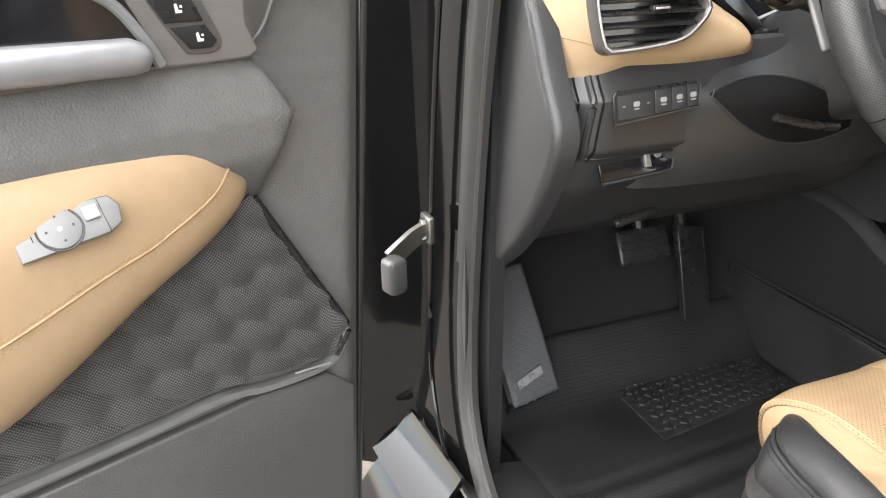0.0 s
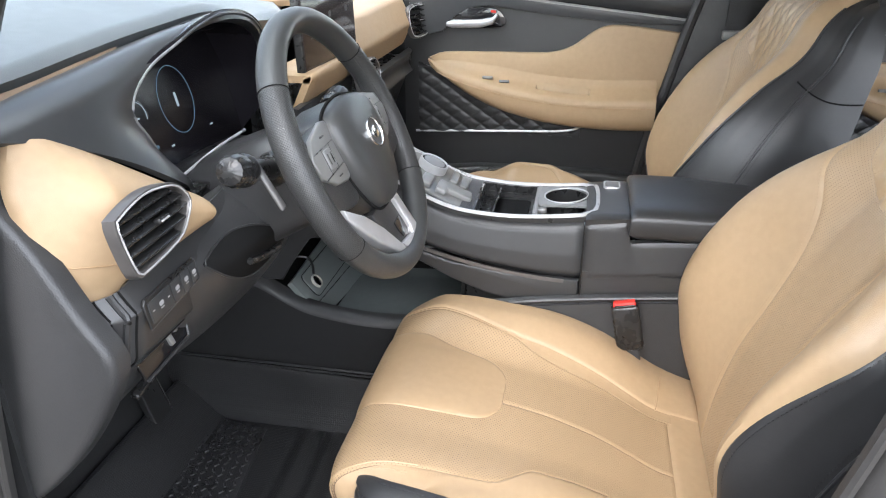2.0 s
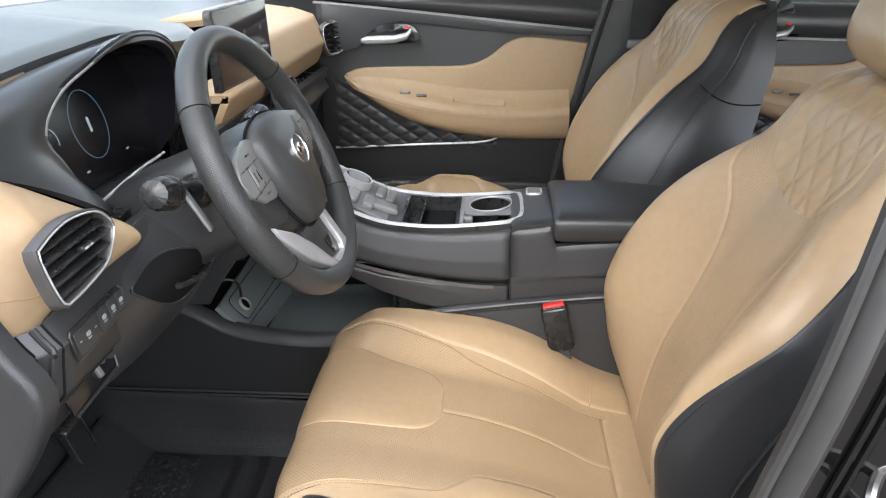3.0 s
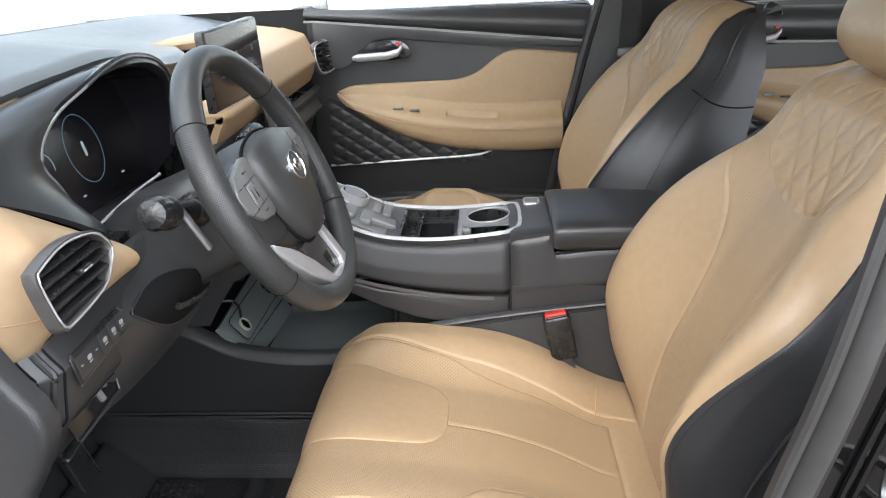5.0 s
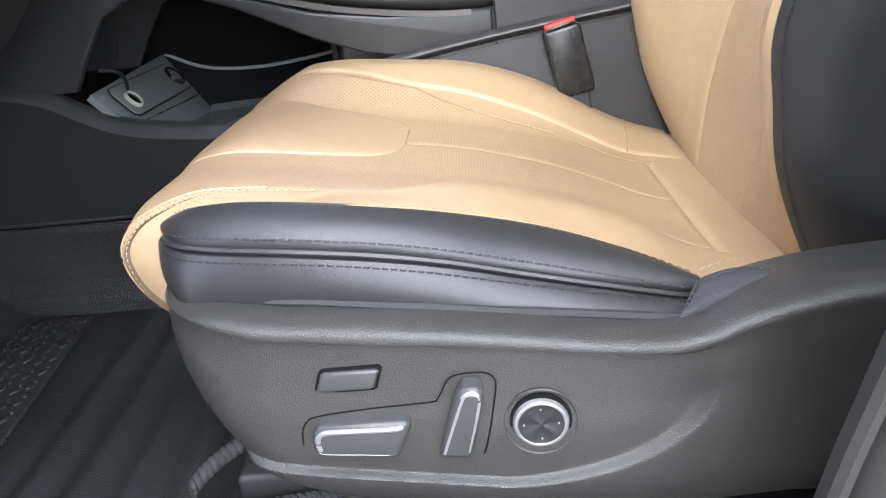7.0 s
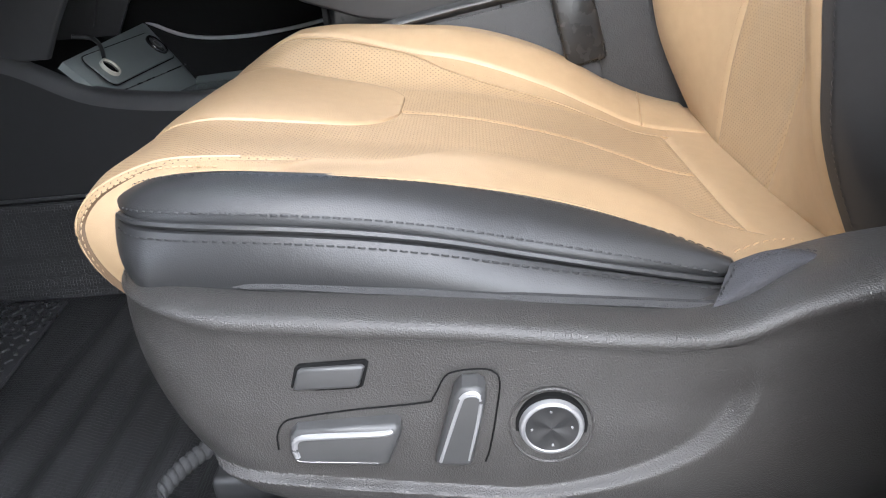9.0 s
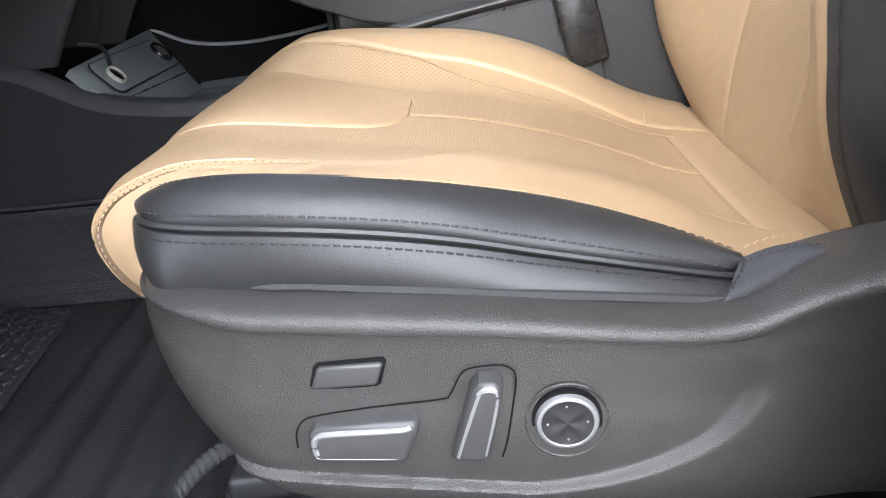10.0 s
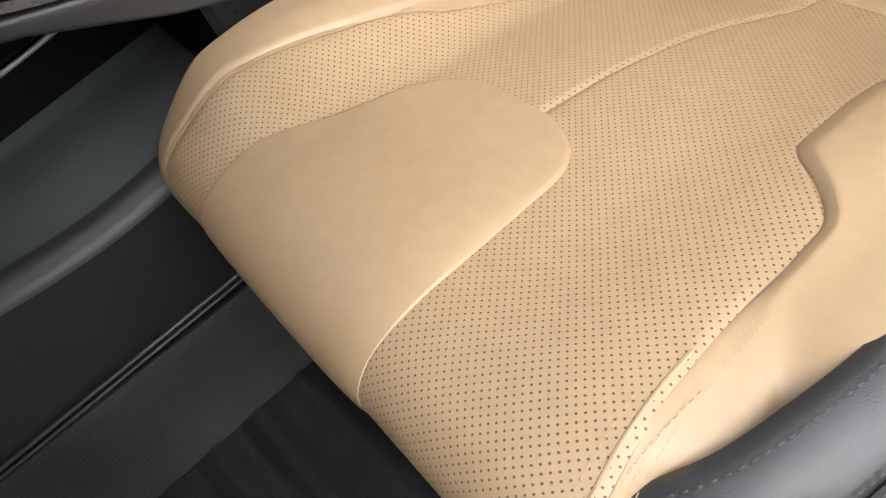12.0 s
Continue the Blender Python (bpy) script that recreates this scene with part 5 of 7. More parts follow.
    part("pocket_lip", tube([om @ Vector(q) for q in ((-0.045, -0.017, 0.004), (0.0, -0.017, 0.005), (0.040, -0.017, 0.005), (0.058, 0.018, 0.004))], 0.0018, 6), PLASTIC_FINE, sock)
    part("bonnet_release", boxed(0.060, 0.012, 0.010, 0.004, pose(-0.545, 0.666, 0.796, 20, -10, 0)), SMOOTH_BLACK, ob, "grey bonnet release lever")
    # cover below the column; a flat black leaf paints the lever recess's shade
    def below(u, v):
        x = -0.60 + 0.42 * u
        b = math.sin(math.pi * u) ** 0.5
        return (x, 0.610 - 0.085 * b * smooth(-0.1, 0.42, v) + 0.055 * v * v * b + 0.01 * v, 1.015 - 0.16 * v)
    part("column_cover", sheet(below, 40, 30, 0.01, out=(0, -1, -0.3)), PLASTIC_FINE, ob, "dark cover below the steering column")

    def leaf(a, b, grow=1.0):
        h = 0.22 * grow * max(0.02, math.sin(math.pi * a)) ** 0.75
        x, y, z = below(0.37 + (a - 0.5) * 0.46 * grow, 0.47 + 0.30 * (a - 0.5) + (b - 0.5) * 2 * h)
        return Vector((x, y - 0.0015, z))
    rc = part("column_recess_shade", sheet(leaf, 40, 14, 0.003, out=(0, -1, 0)), DEEP, ob, "flat black leaf painted as the shade of the column lever's recess")
    part("recess_rim", tube([leaf(k / 40, 1.0) for k in range(41)] + [leaf(1 - k / 40, 0.0) for k in range(1, 40)], 0.0016, 6, closed=True), PLASTIC_FINE, rc)
    part("column_lever", tube([leaf(k, 0.62) + Vector((0, -0.004, 0)) for k in np.linspace(0.36, 0.84, 12)], 0.0048, 8), SMOOTH_BLACK, rc, "black column adjusting lever")

    # passenger's side: tan band, shelf and vents
    def pband(u, v):
        x = -0.092 + 0.752 * u
        y = lerp(v, [0, 0.25, 0.6, 1.0], [0.675, 0.612, 0.585, 0.612])
        z = lerp(v, [0, 0.25, 0.6, 1.0], [1.165, 1.145, 1.085, 1.030])
        z = min(z, lerp(x, [0.14, 0.22], [1.095, 1.170]))
        y += 0.012 * smooth(0.92, 1.0, u)
        return (x, y, z)
    pb = part("tan_band", sheet(pband, 60, 30, 0.012, 0.005, 0.01, out=(0, -1, 0.3)), TAN_SOFT, ob, "tan leather band across the passenger side")
    part("band_ledge", sheet(lambda u, v: (0.175 + 0.465 * u, 0.815 - (1 - v) * 0.147 * smooth(-0.05, 0.55, u) ** 0.8, 1.176 + 0.006 * v - 0.014 * (1 - v) * smooth(0.2, 0.6, u)), 40, 10, 0.012, 0.004, 0.01), TAN_SOFT, pb)
    pv = frame_of((0.625, 0.580, 1.088), (1, -0.45, 0.0), (0, 0.12, 1))
    vent(ob, pv, spline([(-0.034, 0.034), (0.03, 0.040), (0.046, 0.02), (0.040, -0.030), (-0.02, -0.040), (-0.040, -0.01)], 36, True), 5)
    part("shelf", sheet(lambda u, v: (-0.05 + 0.70 * u, 0.60 + 0.10 * v, 1.000 + 0.004 * v), 20, 8, 0.012), SMOOTH_BLACK, ob)
    part("shelf_back", sheet(lambda u, v: (-0.10 + 0.75 * u, 0.69, 0.98 + 0.06 * v), 20, 6, 0.01, out=(0, -1, 0)), SMOOTH_BLACK, ob)
    part("shelf_lip", sheet(lambda u, v: (0.262 + 0.378 * u, 0.590 + 0.01 * math.sin(math.pi * v), 1.012 - 0.045 * v), 20, 10, 0.012, 0.004, 0.008, out=(0, -1, 0)), GREY_BUTTON, ob, "grey satin shelf edge")
    part("glove_box", sheet(lambda u, v: (0.10 + 0.56 * u, 0.605 + 0.10 * v, 0.965 - 0.24 * v), 20, 20, 0.012, 0.004, 0.01, out=(0, -1, 0)), PLASTIC, ob)
    vent(ob, frame_of((-0.060, 0.592, 1.015), (1, 0, 0), (0, 0.15, 1)), [tuple(p) for p in rounded(0.13, 0.044, 0.012)], 4)
    vent(ob, frame_of((0.178, 0.582, 1.036), (1, 0.02, 0), (0, 0.12, 1)), spline([(-0.076, 0.027), (-0.030, 0.033), (0.040, 0.033), (0.070, 0.020), (0.079, 0.004), (0.066, -0.026), (0.030, -0.034), (-0.040, -0.034), (-0.064, -0.024)], 40, True), 5)
    part("centre_stack", sheet(lambda u, v: (-0.135 + 0.29 * u, 0.600 + 0.01 * v, 1.045 - 0.10 * v), 12, 10, 0.012, out=(0, -1, 0)), PLASTIC_FINE, ob)
    return ob


dashboard()


def centre_screen():
    m = frame_of((0.0355, 0.598, 1.157), (1, -0.05, 0.02), (0, 0.02, 1))
    ob = thing("centre_screen", m.translation, "wide dark touch screen standing on the dashboard", "screen")
    part("housing", slab(rounded(0.246, 0.131, 0.008), m @ pose(0, 0, -0.014), 0.014, 0.004), SMOOTH_BLACK, ob)
    g = part("screen", slab(rounded(0.238, 0.123, 0.006), m, 0.0012, 0.0005), TOUCH_REFLECTION, ob, "dark glass with faint symbols, tan reflection in its colour")
    for x in (-0.078, 0.0, 0.078):
        part("symbol", slab(rounded(0.012, 0.010, 0.003, 3, x, 0.016), m @ pose(0, 0, 0.0012), 0.0003, 0), GREY_BUTTON, g)
        part("symbol", slab(rounded(0.022, 0.0028, 0.001, 2, x, -0.012), m @ pose(0, 0, 0.0012), 0.0003, 0), GREY_BUTTON, g)


centre_screen()

# ---- centre console ----


def console():
    ob = thing("centre_console", (0.01, 0.15, 0.43), "high black centre console with silver trim and armrest", "centre console")
    top_z = curve1([-0.40, 0.05, 0.14, 0.30, 0.36, 0.45, 0.55, 0.62], [0.885, 0.884, 0.872, 0.866, 0.874, 0.912, 0.962, 0.990])
    low_z = curve1([-0.40, 0.02, 0.14, 0.27, 0.36, 0.46, 0.56, 0.64], [0.775, 0.757, 0.740, 0.750, 0.768, 0.800, 0.850, 0.905])

    def upper(q):
        def f(u, v):
            y = 0.138 + 0.47 * u
            zt, zl = top_z(y) - 0.010, low_z(y) + 0.018
            x = lerp(v, [0, 0.15, 0.55, 0.85, 1.0], [0.086, 0.094, 0.102, 0.104, 0.092])
            return (0.012 + q * x, y, zt + (zl - zt) * v)
        return f
    for q in (-1, 1):
        sd = part("side_panel", sheet(upper(q), 50, 24, 0.012, 0.004, 0.008, "uvV", out=(q, 0, 0.2)), BLACK_LEATHER, ob, "black padded console side")
        sewn(sd, [Vector(upper(q)(0.04 + 0.9 * k / 60, 0.13)) + Vector((q * 0.001, 0, 0.0005)) for k in range(61)], (q, 0, 0.4), DARK_THREAD)
        # rear part of the side, under the lid
        rear = lambda u, v, q=q: (0.012 + q * lerp(v, [0, 0.1, 1], [0.090, 0.098, 0.104]), -0.40 + 0.536 * u, lerp(v, [0, 1], [top_z(-0.4 + 0.536 * u) - (0.006 if u > 0.87 else 0.046), low_z(-0.40 + 0.536 * u) + 0.018]))
        part("rear_side", sheet(rear, 50, 14, 0.012, 0.003, 0.005, out=(q, 0, 0)), PLASTIC_FINE, ob)
        # frame below with the arch over the open tray
        ys = [(0.14, 0.760), (0.27, 0.764), (0.36, 0.778), (0.46, 0.810), (0.56, 0.865), (0.63, 0.93), (0.74, 0.93), (0.80, 0.80), (0.80, 0.715), (0.728, 0.712), (0.678, 0.712), (0.655, 0.75), (0.62, 0.798), (0.579, 0.818), (0.53, 0.820), (0.45, 0.790), (0.36, 0.745), (0.30, 0.722), (0.25, 0.712), (0.14, 0.720)]
        fm = frame_of((0.012 + q * 0.094, 0, 0), (0, q, 0), (0, 0, 1))
        part("arch_frame", slab([(a * q, b) for a, b in ys], fm, 0.010, 0.004), PLASTIC_FINE, ob, "dark frame round the open tray")
        part("rear_frame", sheet(lambda u, v, q=q: (0.012 + q * 0.103, -0.40 + 0.535 * u, 0.778 - 0.058 * v), 20, 6, 0.012, out=(q, 0, 0)), PLASTIC_FINE, ob)
        rail_z = curve1([-0.40, -0.015, 0.14, 0.268, 0.33], [0.790, 0.752, 0.735, 0.716, 0.704])
        rail = lambda u, v, q=q: (0.012 + q * (0.106 + 0.009 * math.sin(math.pi * min(v * 1.4, 1))), -0.40 + 0.74 * u, rail_z(-0.40 + 0.74 * u) - 0.020 * v)
        part("rail", sheet(rail, 60, 12, 0.012, out=(q, 0, 0.5)), PLASTIC_FINE, ob, "grey edge rail along the console foot")
        foot = lambda u, v, q=q: (0.012 + q * (0.110 + 0.012 * v), -0.40 + 0.735 * u, lerp(v, [0, 1], [rail_z(-0.40 + 0.735 * u) - 0.018, 0.44]))
        part("foot_panel", sheet(foot, 40, 16, 0.01, out=(q, 0, 0)), PLASTIC, ob)
        part("side_trim", sweep([(0.012 + q * 0.1035, y, low_z(y) + 0.018) for y in np.linspace(0.165, 0.50, 30)], [(-0.002, -0.0035), (0.002, -0.002), (0.002, 0.002), (-0.002, 0.0035)]), DARK_METAL, ob)
    for y in (0.137,):
        part("split_line", boxed(0.216, 0.0022, 0.17, 0.0008, pose(0.012, y, top_z(y) - 0.094)), GLOSS_BLACK, ob)
    # upper deck with silver edge
    deck = part("deck", sheet(lambda u, v: (0.012 + (2 * u - 1) * 0.084, 0.330 + 0.308 * v, top_z(0.330 + 0.308 * v) - 0.004), 16, 40, 0.02), PLASTIC_FINE, ob)
    for x0, x1 in ((-0.072, -0.058), (0.086, 0.096)):
        part("deck_rail", sheet(lambda u, v, a=x0, b=x1: (a + (b - a) * u, 0.118 + 0.214 * v, top_z(0.118 + 0.214 * v) - 0.004), 4, 20, 0.03), SMOOTH_BLACK, deck)
    for y in (0.121, 0.331):
        part("deck_end", boxed(0.16, 0.012, 0.034, 0.002, pose(0.012, y, top_z(y) - 0.022)), SMOOTH_BLACK, deck)
    for q in (-1, 1):
        part("deck_trim", sweep([(0.012 + q * lerp(y, [0.12, 0.14, 0.3, 0.6], [0.060, 0.078, 0.086, 0.089]), y, top_z(y) - 0.001) for y in np.linspace(0.118, 0.60, 40)], [(-0.0030, -0.003), (0.0030, -0.003), (0.002, 0.002), (-0.002, 0.002)]), SILVER, deck, "satin silver console edge")
    part("deck_trim", sweep([(0.012 + 0.062 * math.sin(a), 0.122 - 0.006 * math.cos(a), top_z(0.12) - 0.0005) for a in np.linspace(-1.57, 1.57, 16)], [(-0.004, -0.003), (0.004, -0.003), (0.003, 0.0025), (-0.003, 0.0025)]), SILVER, deck)
    # cup holder well and tray
    well = part("cup_holder", ring_plate(rounded(0.098, 0.096, 0.012, 9), disc(0.0385, 40), pose(0.036, 0.172, top_z(0.172) - 0.008, -2), 0.005), SILVER_PAINT, ob, "silver plate with a round cup opening")
    part("cup_rim", tube([(0.036 + 0.0388 * math.cos(a), 0.172 + 0.0388 * math.sin(a), top_z(0.172 + 0.0388 * math.sin(a)) - 0.003) for a in np.linspace(0, 2 * math.pi, 40, endpoint=False)], 0.0016, 8, closed=True), SILVER, well)
    part("cup_wall", loft([[(0.036 + r_ * math.cos(a), 0.172 + r_ * math.sin(a), z_) for a in np.linspace(0, 2 * math.pi, 32, endpoint=False)] for z_, r_ in ((0.864, 0.0384), (0.832, 0.036))], caps=False), SMOOTH_BLACK, well)
    part("well_bridge", boxed(0.140, 0.010, 0.016, 0.003, pose(0.014, 0.222, top_z(0.22) - 0.009)), SILVER_PAINT, well)
    part("bridge_tab", boxed(0.012, 0.022, 0.012, 0.003, pose(-0.028, 0.214, top_z(0.21) - 0.008)), SILVER_PAINT, well)
    tr = part("phone_tray", boxed(0.15, 0.215, 0.006, 0.001, pose(0.014, 0.225, 0.8345)), SMOOTH_BLACK, ob, "open black tray")
    part("tray_divider", boxed(0.128, 0.003, 0.024, 0.001, pose(0.014, 0.300, 0.848, 28)), SMOOTH_BLACK, tr)
    part("tray_pad", slab(rounded(0.105, 0.062, 0.008), pose(0.014, 0.268, 0.8376), 0.003, 0.001), DEEP, tr)
    # shift buttons and drive mode dial on the rising part
    sl = frame_of((0.014, 0.405, top_z(0.405) - 0.002), (1, 0, 0), (0, 0.9, 0.42))
    pad_ = part("shift_plate", slab(rounded(0.150, 0.130, 0.012), sl, 0.004, 0.0015), DOOR_PLATE, ob, "silver shift button plate")
    dial = part("mode_dial", slab(disc(0.026, 36), sl @ pose(0.030, 0.020, 0.004), 0.014, 0.003), SMOOTH_BLACK, pad_, "round drive mode dial")
    part("dial_ring", ring_plate(disc(0.0275, 36), disc(0.024, 36), sl @ pose(0.030, 0.020, 0.004), 0.016), SILVER, dial)
    part("dial_face", slab(disc(0.020, 30), sl @ pose(0.030, 0.020, 0.018), 0.001, 0.0004), SILVER_PAINT, dial)
    for y in (0.042, 0.014, -0.016):
        part("shift_button", boxed(0.046, 0.021, 0.012, 0.004, sl @ pose(-0.040, y, 0.008)), SILVER_PAINT, pad_)
    part("park_button", boxed(0.030, 0.050, 0.013, 0.004, sl @ pose(-0.030, -0.045, 0.008, 0, 0, 8)), DOOR_PLATE, pad_)
    for y in (-0.028, -0.048):
        part("shift_button", boxed(0.050, 0.016, 0.008, 0.003, sl @ pose(0.034, y, 0.006)), DOOR_PLATE, pad_)
    # climate panel further up
    cl = frame_of((0.014, 0.545, top_z(0.545) + 0.002), (1, 0, 0), (0, 0.9, 0.45))
    cp = part("climate_panel", slab(rounded(0.165, 0.120, 0.010), cl, 0.005, 0.002), DOOR_PLATE, ob, "silver climate control panel")
    for y in (-0.040, -0.015, 0.010):
        part("button_row", boxed(0.090, 0.018, 0.006, 0.002, cl @ pose(0, y, 0.006)), SILVER_PAINT, cp)
    for x in (-0.062, 0.062):
        k = part("climate_knob", slab(disc(0.014, 24), cl @ pose(x, 0.030, 0.005), 0.016, 0.003), SMOOTH_BLACK, cp)
        part("knob_cap", slab(disc(0.011, 24), cl @ pose(x, 0.030, 0.0212), 0.001, 0.0004), SILVER, k)
    # armrest lid
    rings = []
    for t in np.linspace(0, 1, 26):
        y = 0.064 - 0.46 * t ** 1.5
        k = math.sqrt(max(0.0, 1 - (1 - min(t ** 1.5 * 0.46 / 0.018, 1)) ** 2)) * 0.22 + 0.78
        ring = []
        for a in np.linspace(0, 2 * math.pi, 48, endpoint=False):
            c, sn = math.cos(a), math.sin(a)
            ring.append((0.012 + 0.109 * (0.94 + 0.06 * k) * math.copysign(abs(c) ** 0.42, c), y, 0.865 + 0.029 * k * math.copysign(abs(sn) ** 0.5, sn)))
        rings.append(ring)
    part("armrest_lid", loft(rings), BLACK_LEATHER, ob, "black padded armrest lid")
    bt = part("lid_button", slab(rounded(0.030, 0.024, 0.005), pose(0.074, 0.092, 0.876, 0, 0, 0), 0.004, 0.0015), DOOR_PLATE, ob)
    part("button_rim", ring_plate(rounded(0.036, 0.030, 0.007), rounded(0.031, 0.025, 0.005), pose(0.074, 0.092, 0.8755), 0.004), SILVER, bt)
    part("front_deck", sheet(lambda u, v: (0.012 + (2 * u - 1) * 0.096, 0.060 + 0.076 * v, 0.879 - 0.006 * v - 0.01 * max(0, abs(2 * u - 1) - 0.85)), 20, 10, 0.03, 0.003, 0.006), PLASTIC_FINE, ob)
    part("console_core", boxed(0.17, 0.74, 0.37, 0.01, pose(0.012, -0.03, 0.645)), SMOOTH_BLACK, ob)

    # open tray under the floating part
    tf = part("lower_tray", sheet(lambda u, v: (-0.078 + 0.228 * u, 0.345 + 0.25 * v, 0.636 - 0.008 * v * u + 0.010 * smooth(0.10, 0, u) + 0.008 * smooth(0.90, 1, u)), 30, 30, 0.012), TRAY_SHEEN, ob, "open rubber-lined lower tray")

    def wedge(u, v):
        """The sloping face ahead of the tray: u across the car, v from its foot to its top."""
        lo, hi = Vector((-0.088, 0.601, 0.640)).lerp(Vector((0.140, 0.587, 0.626)), u), Vector((-0.088, 0.661, 0.709)).lerp(Vector((0.177, 0.664, 0.721)), u)
        return lo.lerp(hi, v)
    fr = part("tray_front", sheet(wedge, 24, 14, 0.010, 0.003, 0.006, out=(0, -1, 0.5)), SOCKET_SHEEN, tf, "sloping dark panel with charging sockets, sky sheen in its grey")
    part("panel_crease", tube([wedge(k / 20, 0.30) + Vector((0, -0.0006, 0.0006)) for k in range(21)], 0.0010, 6), SMOOTH_BLACK, fr)
    pm = frame_of((0.040, 0.6370, 0.6875), (1, 0.0, 0.0), (0.02, 0.66, 0.75))
    pl = part("socket_plate", slab([tuple(p) for p in rounded(0.212, 0.050, 0.012)], pm, 0.0024, 0.001), SOCKET_SHEEN, tf)
    part("plate_joint", tube([pm @ Vector((a, b, 0.0006)) for a, b in rounded(0.2135, 0.0515, 0.0125)], 0.0009, 6, closed=True), DEEP, pl)
    part("charging_socket", ring_plate(disc(0.0175, 28), disc(0.0140, 28), pm @ pose(0.086, 0.001, 0.0024), 0.004), GLOSS_BLACK, pl)
    part("socket_cap", slab(disc(0.0135, 28), pm @ pose(0.086, 0.001, 0.0024), 0.003, 0.001), SMOOTH_BLACK, pl)
    part("cap_mark", ring_plate(disc(0.0075, 20), disc(0.0062, 20), pm @ pose(0.086, 0.001, 0.0054), 0.0006), ICON, pl)
    part("power_socket", ring_plate(disc(0.0135, 28), disc(0.0112, 28), pm @ pose(-0.078, -0.003, 0.0024), 0.005), CREAM, pl, "round power socket with a pale ring")
    part("socket_bore", slab(disc(0.0112, 28), pm @ pose(-0.078, -0.003, 0.003), 0.002, 0), GLOSS_BLACK, pl)
    part("plug_lead", tube(spline([pm @ Vector((-0.070, 0.010, 0.004)), pm @ Vector((-0.058, 0.026, 0.010)), pm @ Vector((-0.050, 0.042, 0.006)), pm @ Vector((-0.062, 0.058, -0.004))], 20), 0.0028, 8), SMOOTH_BLACK, pl, "short black lead beside the socket")
    part("tray_edge_trim", tube(spline([(0.172, 0.662, 0.720), (0.165, 0.60, 0.694), (0.160, 0.52, 0.686), (0.155, 0.43, 0.692), (0.15, 0.35, 0.705)], 40), 0.0028, 8), SILVER, tf, "thin bright tray edge")
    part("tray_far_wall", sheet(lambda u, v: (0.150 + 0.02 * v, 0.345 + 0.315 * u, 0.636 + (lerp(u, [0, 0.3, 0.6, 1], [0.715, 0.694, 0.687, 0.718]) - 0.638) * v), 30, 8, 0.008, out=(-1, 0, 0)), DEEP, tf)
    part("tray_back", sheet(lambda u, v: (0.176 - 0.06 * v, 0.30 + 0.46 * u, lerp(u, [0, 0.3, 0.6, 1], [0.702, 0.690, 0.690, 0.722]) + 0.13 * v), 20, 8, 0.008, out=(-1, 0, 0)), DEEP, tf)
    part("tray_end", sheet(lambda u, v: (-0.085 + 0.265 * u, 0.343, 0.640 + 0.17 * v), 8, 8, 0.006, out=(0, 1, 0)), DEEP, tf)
    lip = curve1([0.30, 0.36, 0.46, 0.56, 0.64, 0.73, 0.86], [0.700, 0.672, 0.652, 0.655, 0.671, 0.716, 0.730])
    part("tray_lip", sheet(lambda u, v: (-0.082 - 0.026 * math.sin(v * 1.57), 0.30 + 0.54 * u, lip(0.30 + 0.54 * u) + 0.006 - 0.020 * (1 - math.cos(v * 1.57))), 50, 10, 0.008, out=(-0.5, 0, 1)), PLASTIC_FINE, ob)
    part("footwell_side", sheet(lambda u, v: (-0.108 - 0.020 * v, 0.28 + 0.72 * u, lip(0.28 + 0.72 * u) - 0.012 + (0.415 - lip(0.28 + 0.72 * u)) * v), 50, 20, 0.012, out=(-1, 0, 0)), CARPET, ob, "black carpeted side of the console")
    part("carpet_seam", tube([(-0.1265, 0.30 + 0.62 * k / 30, 0.5485 + 0.004 * k / 30) for k in range(31)], 0.0022, 6), PLASTIC, ob)
    part("carpet_seam", tube([(-0.1270, 0.30 + 0.62 * k / 30, 0.5415 + 0.004 * k / 30) for k in range(31)], 0.0018, 6), PLASTIC, ob)


console()

# ---- doors ----


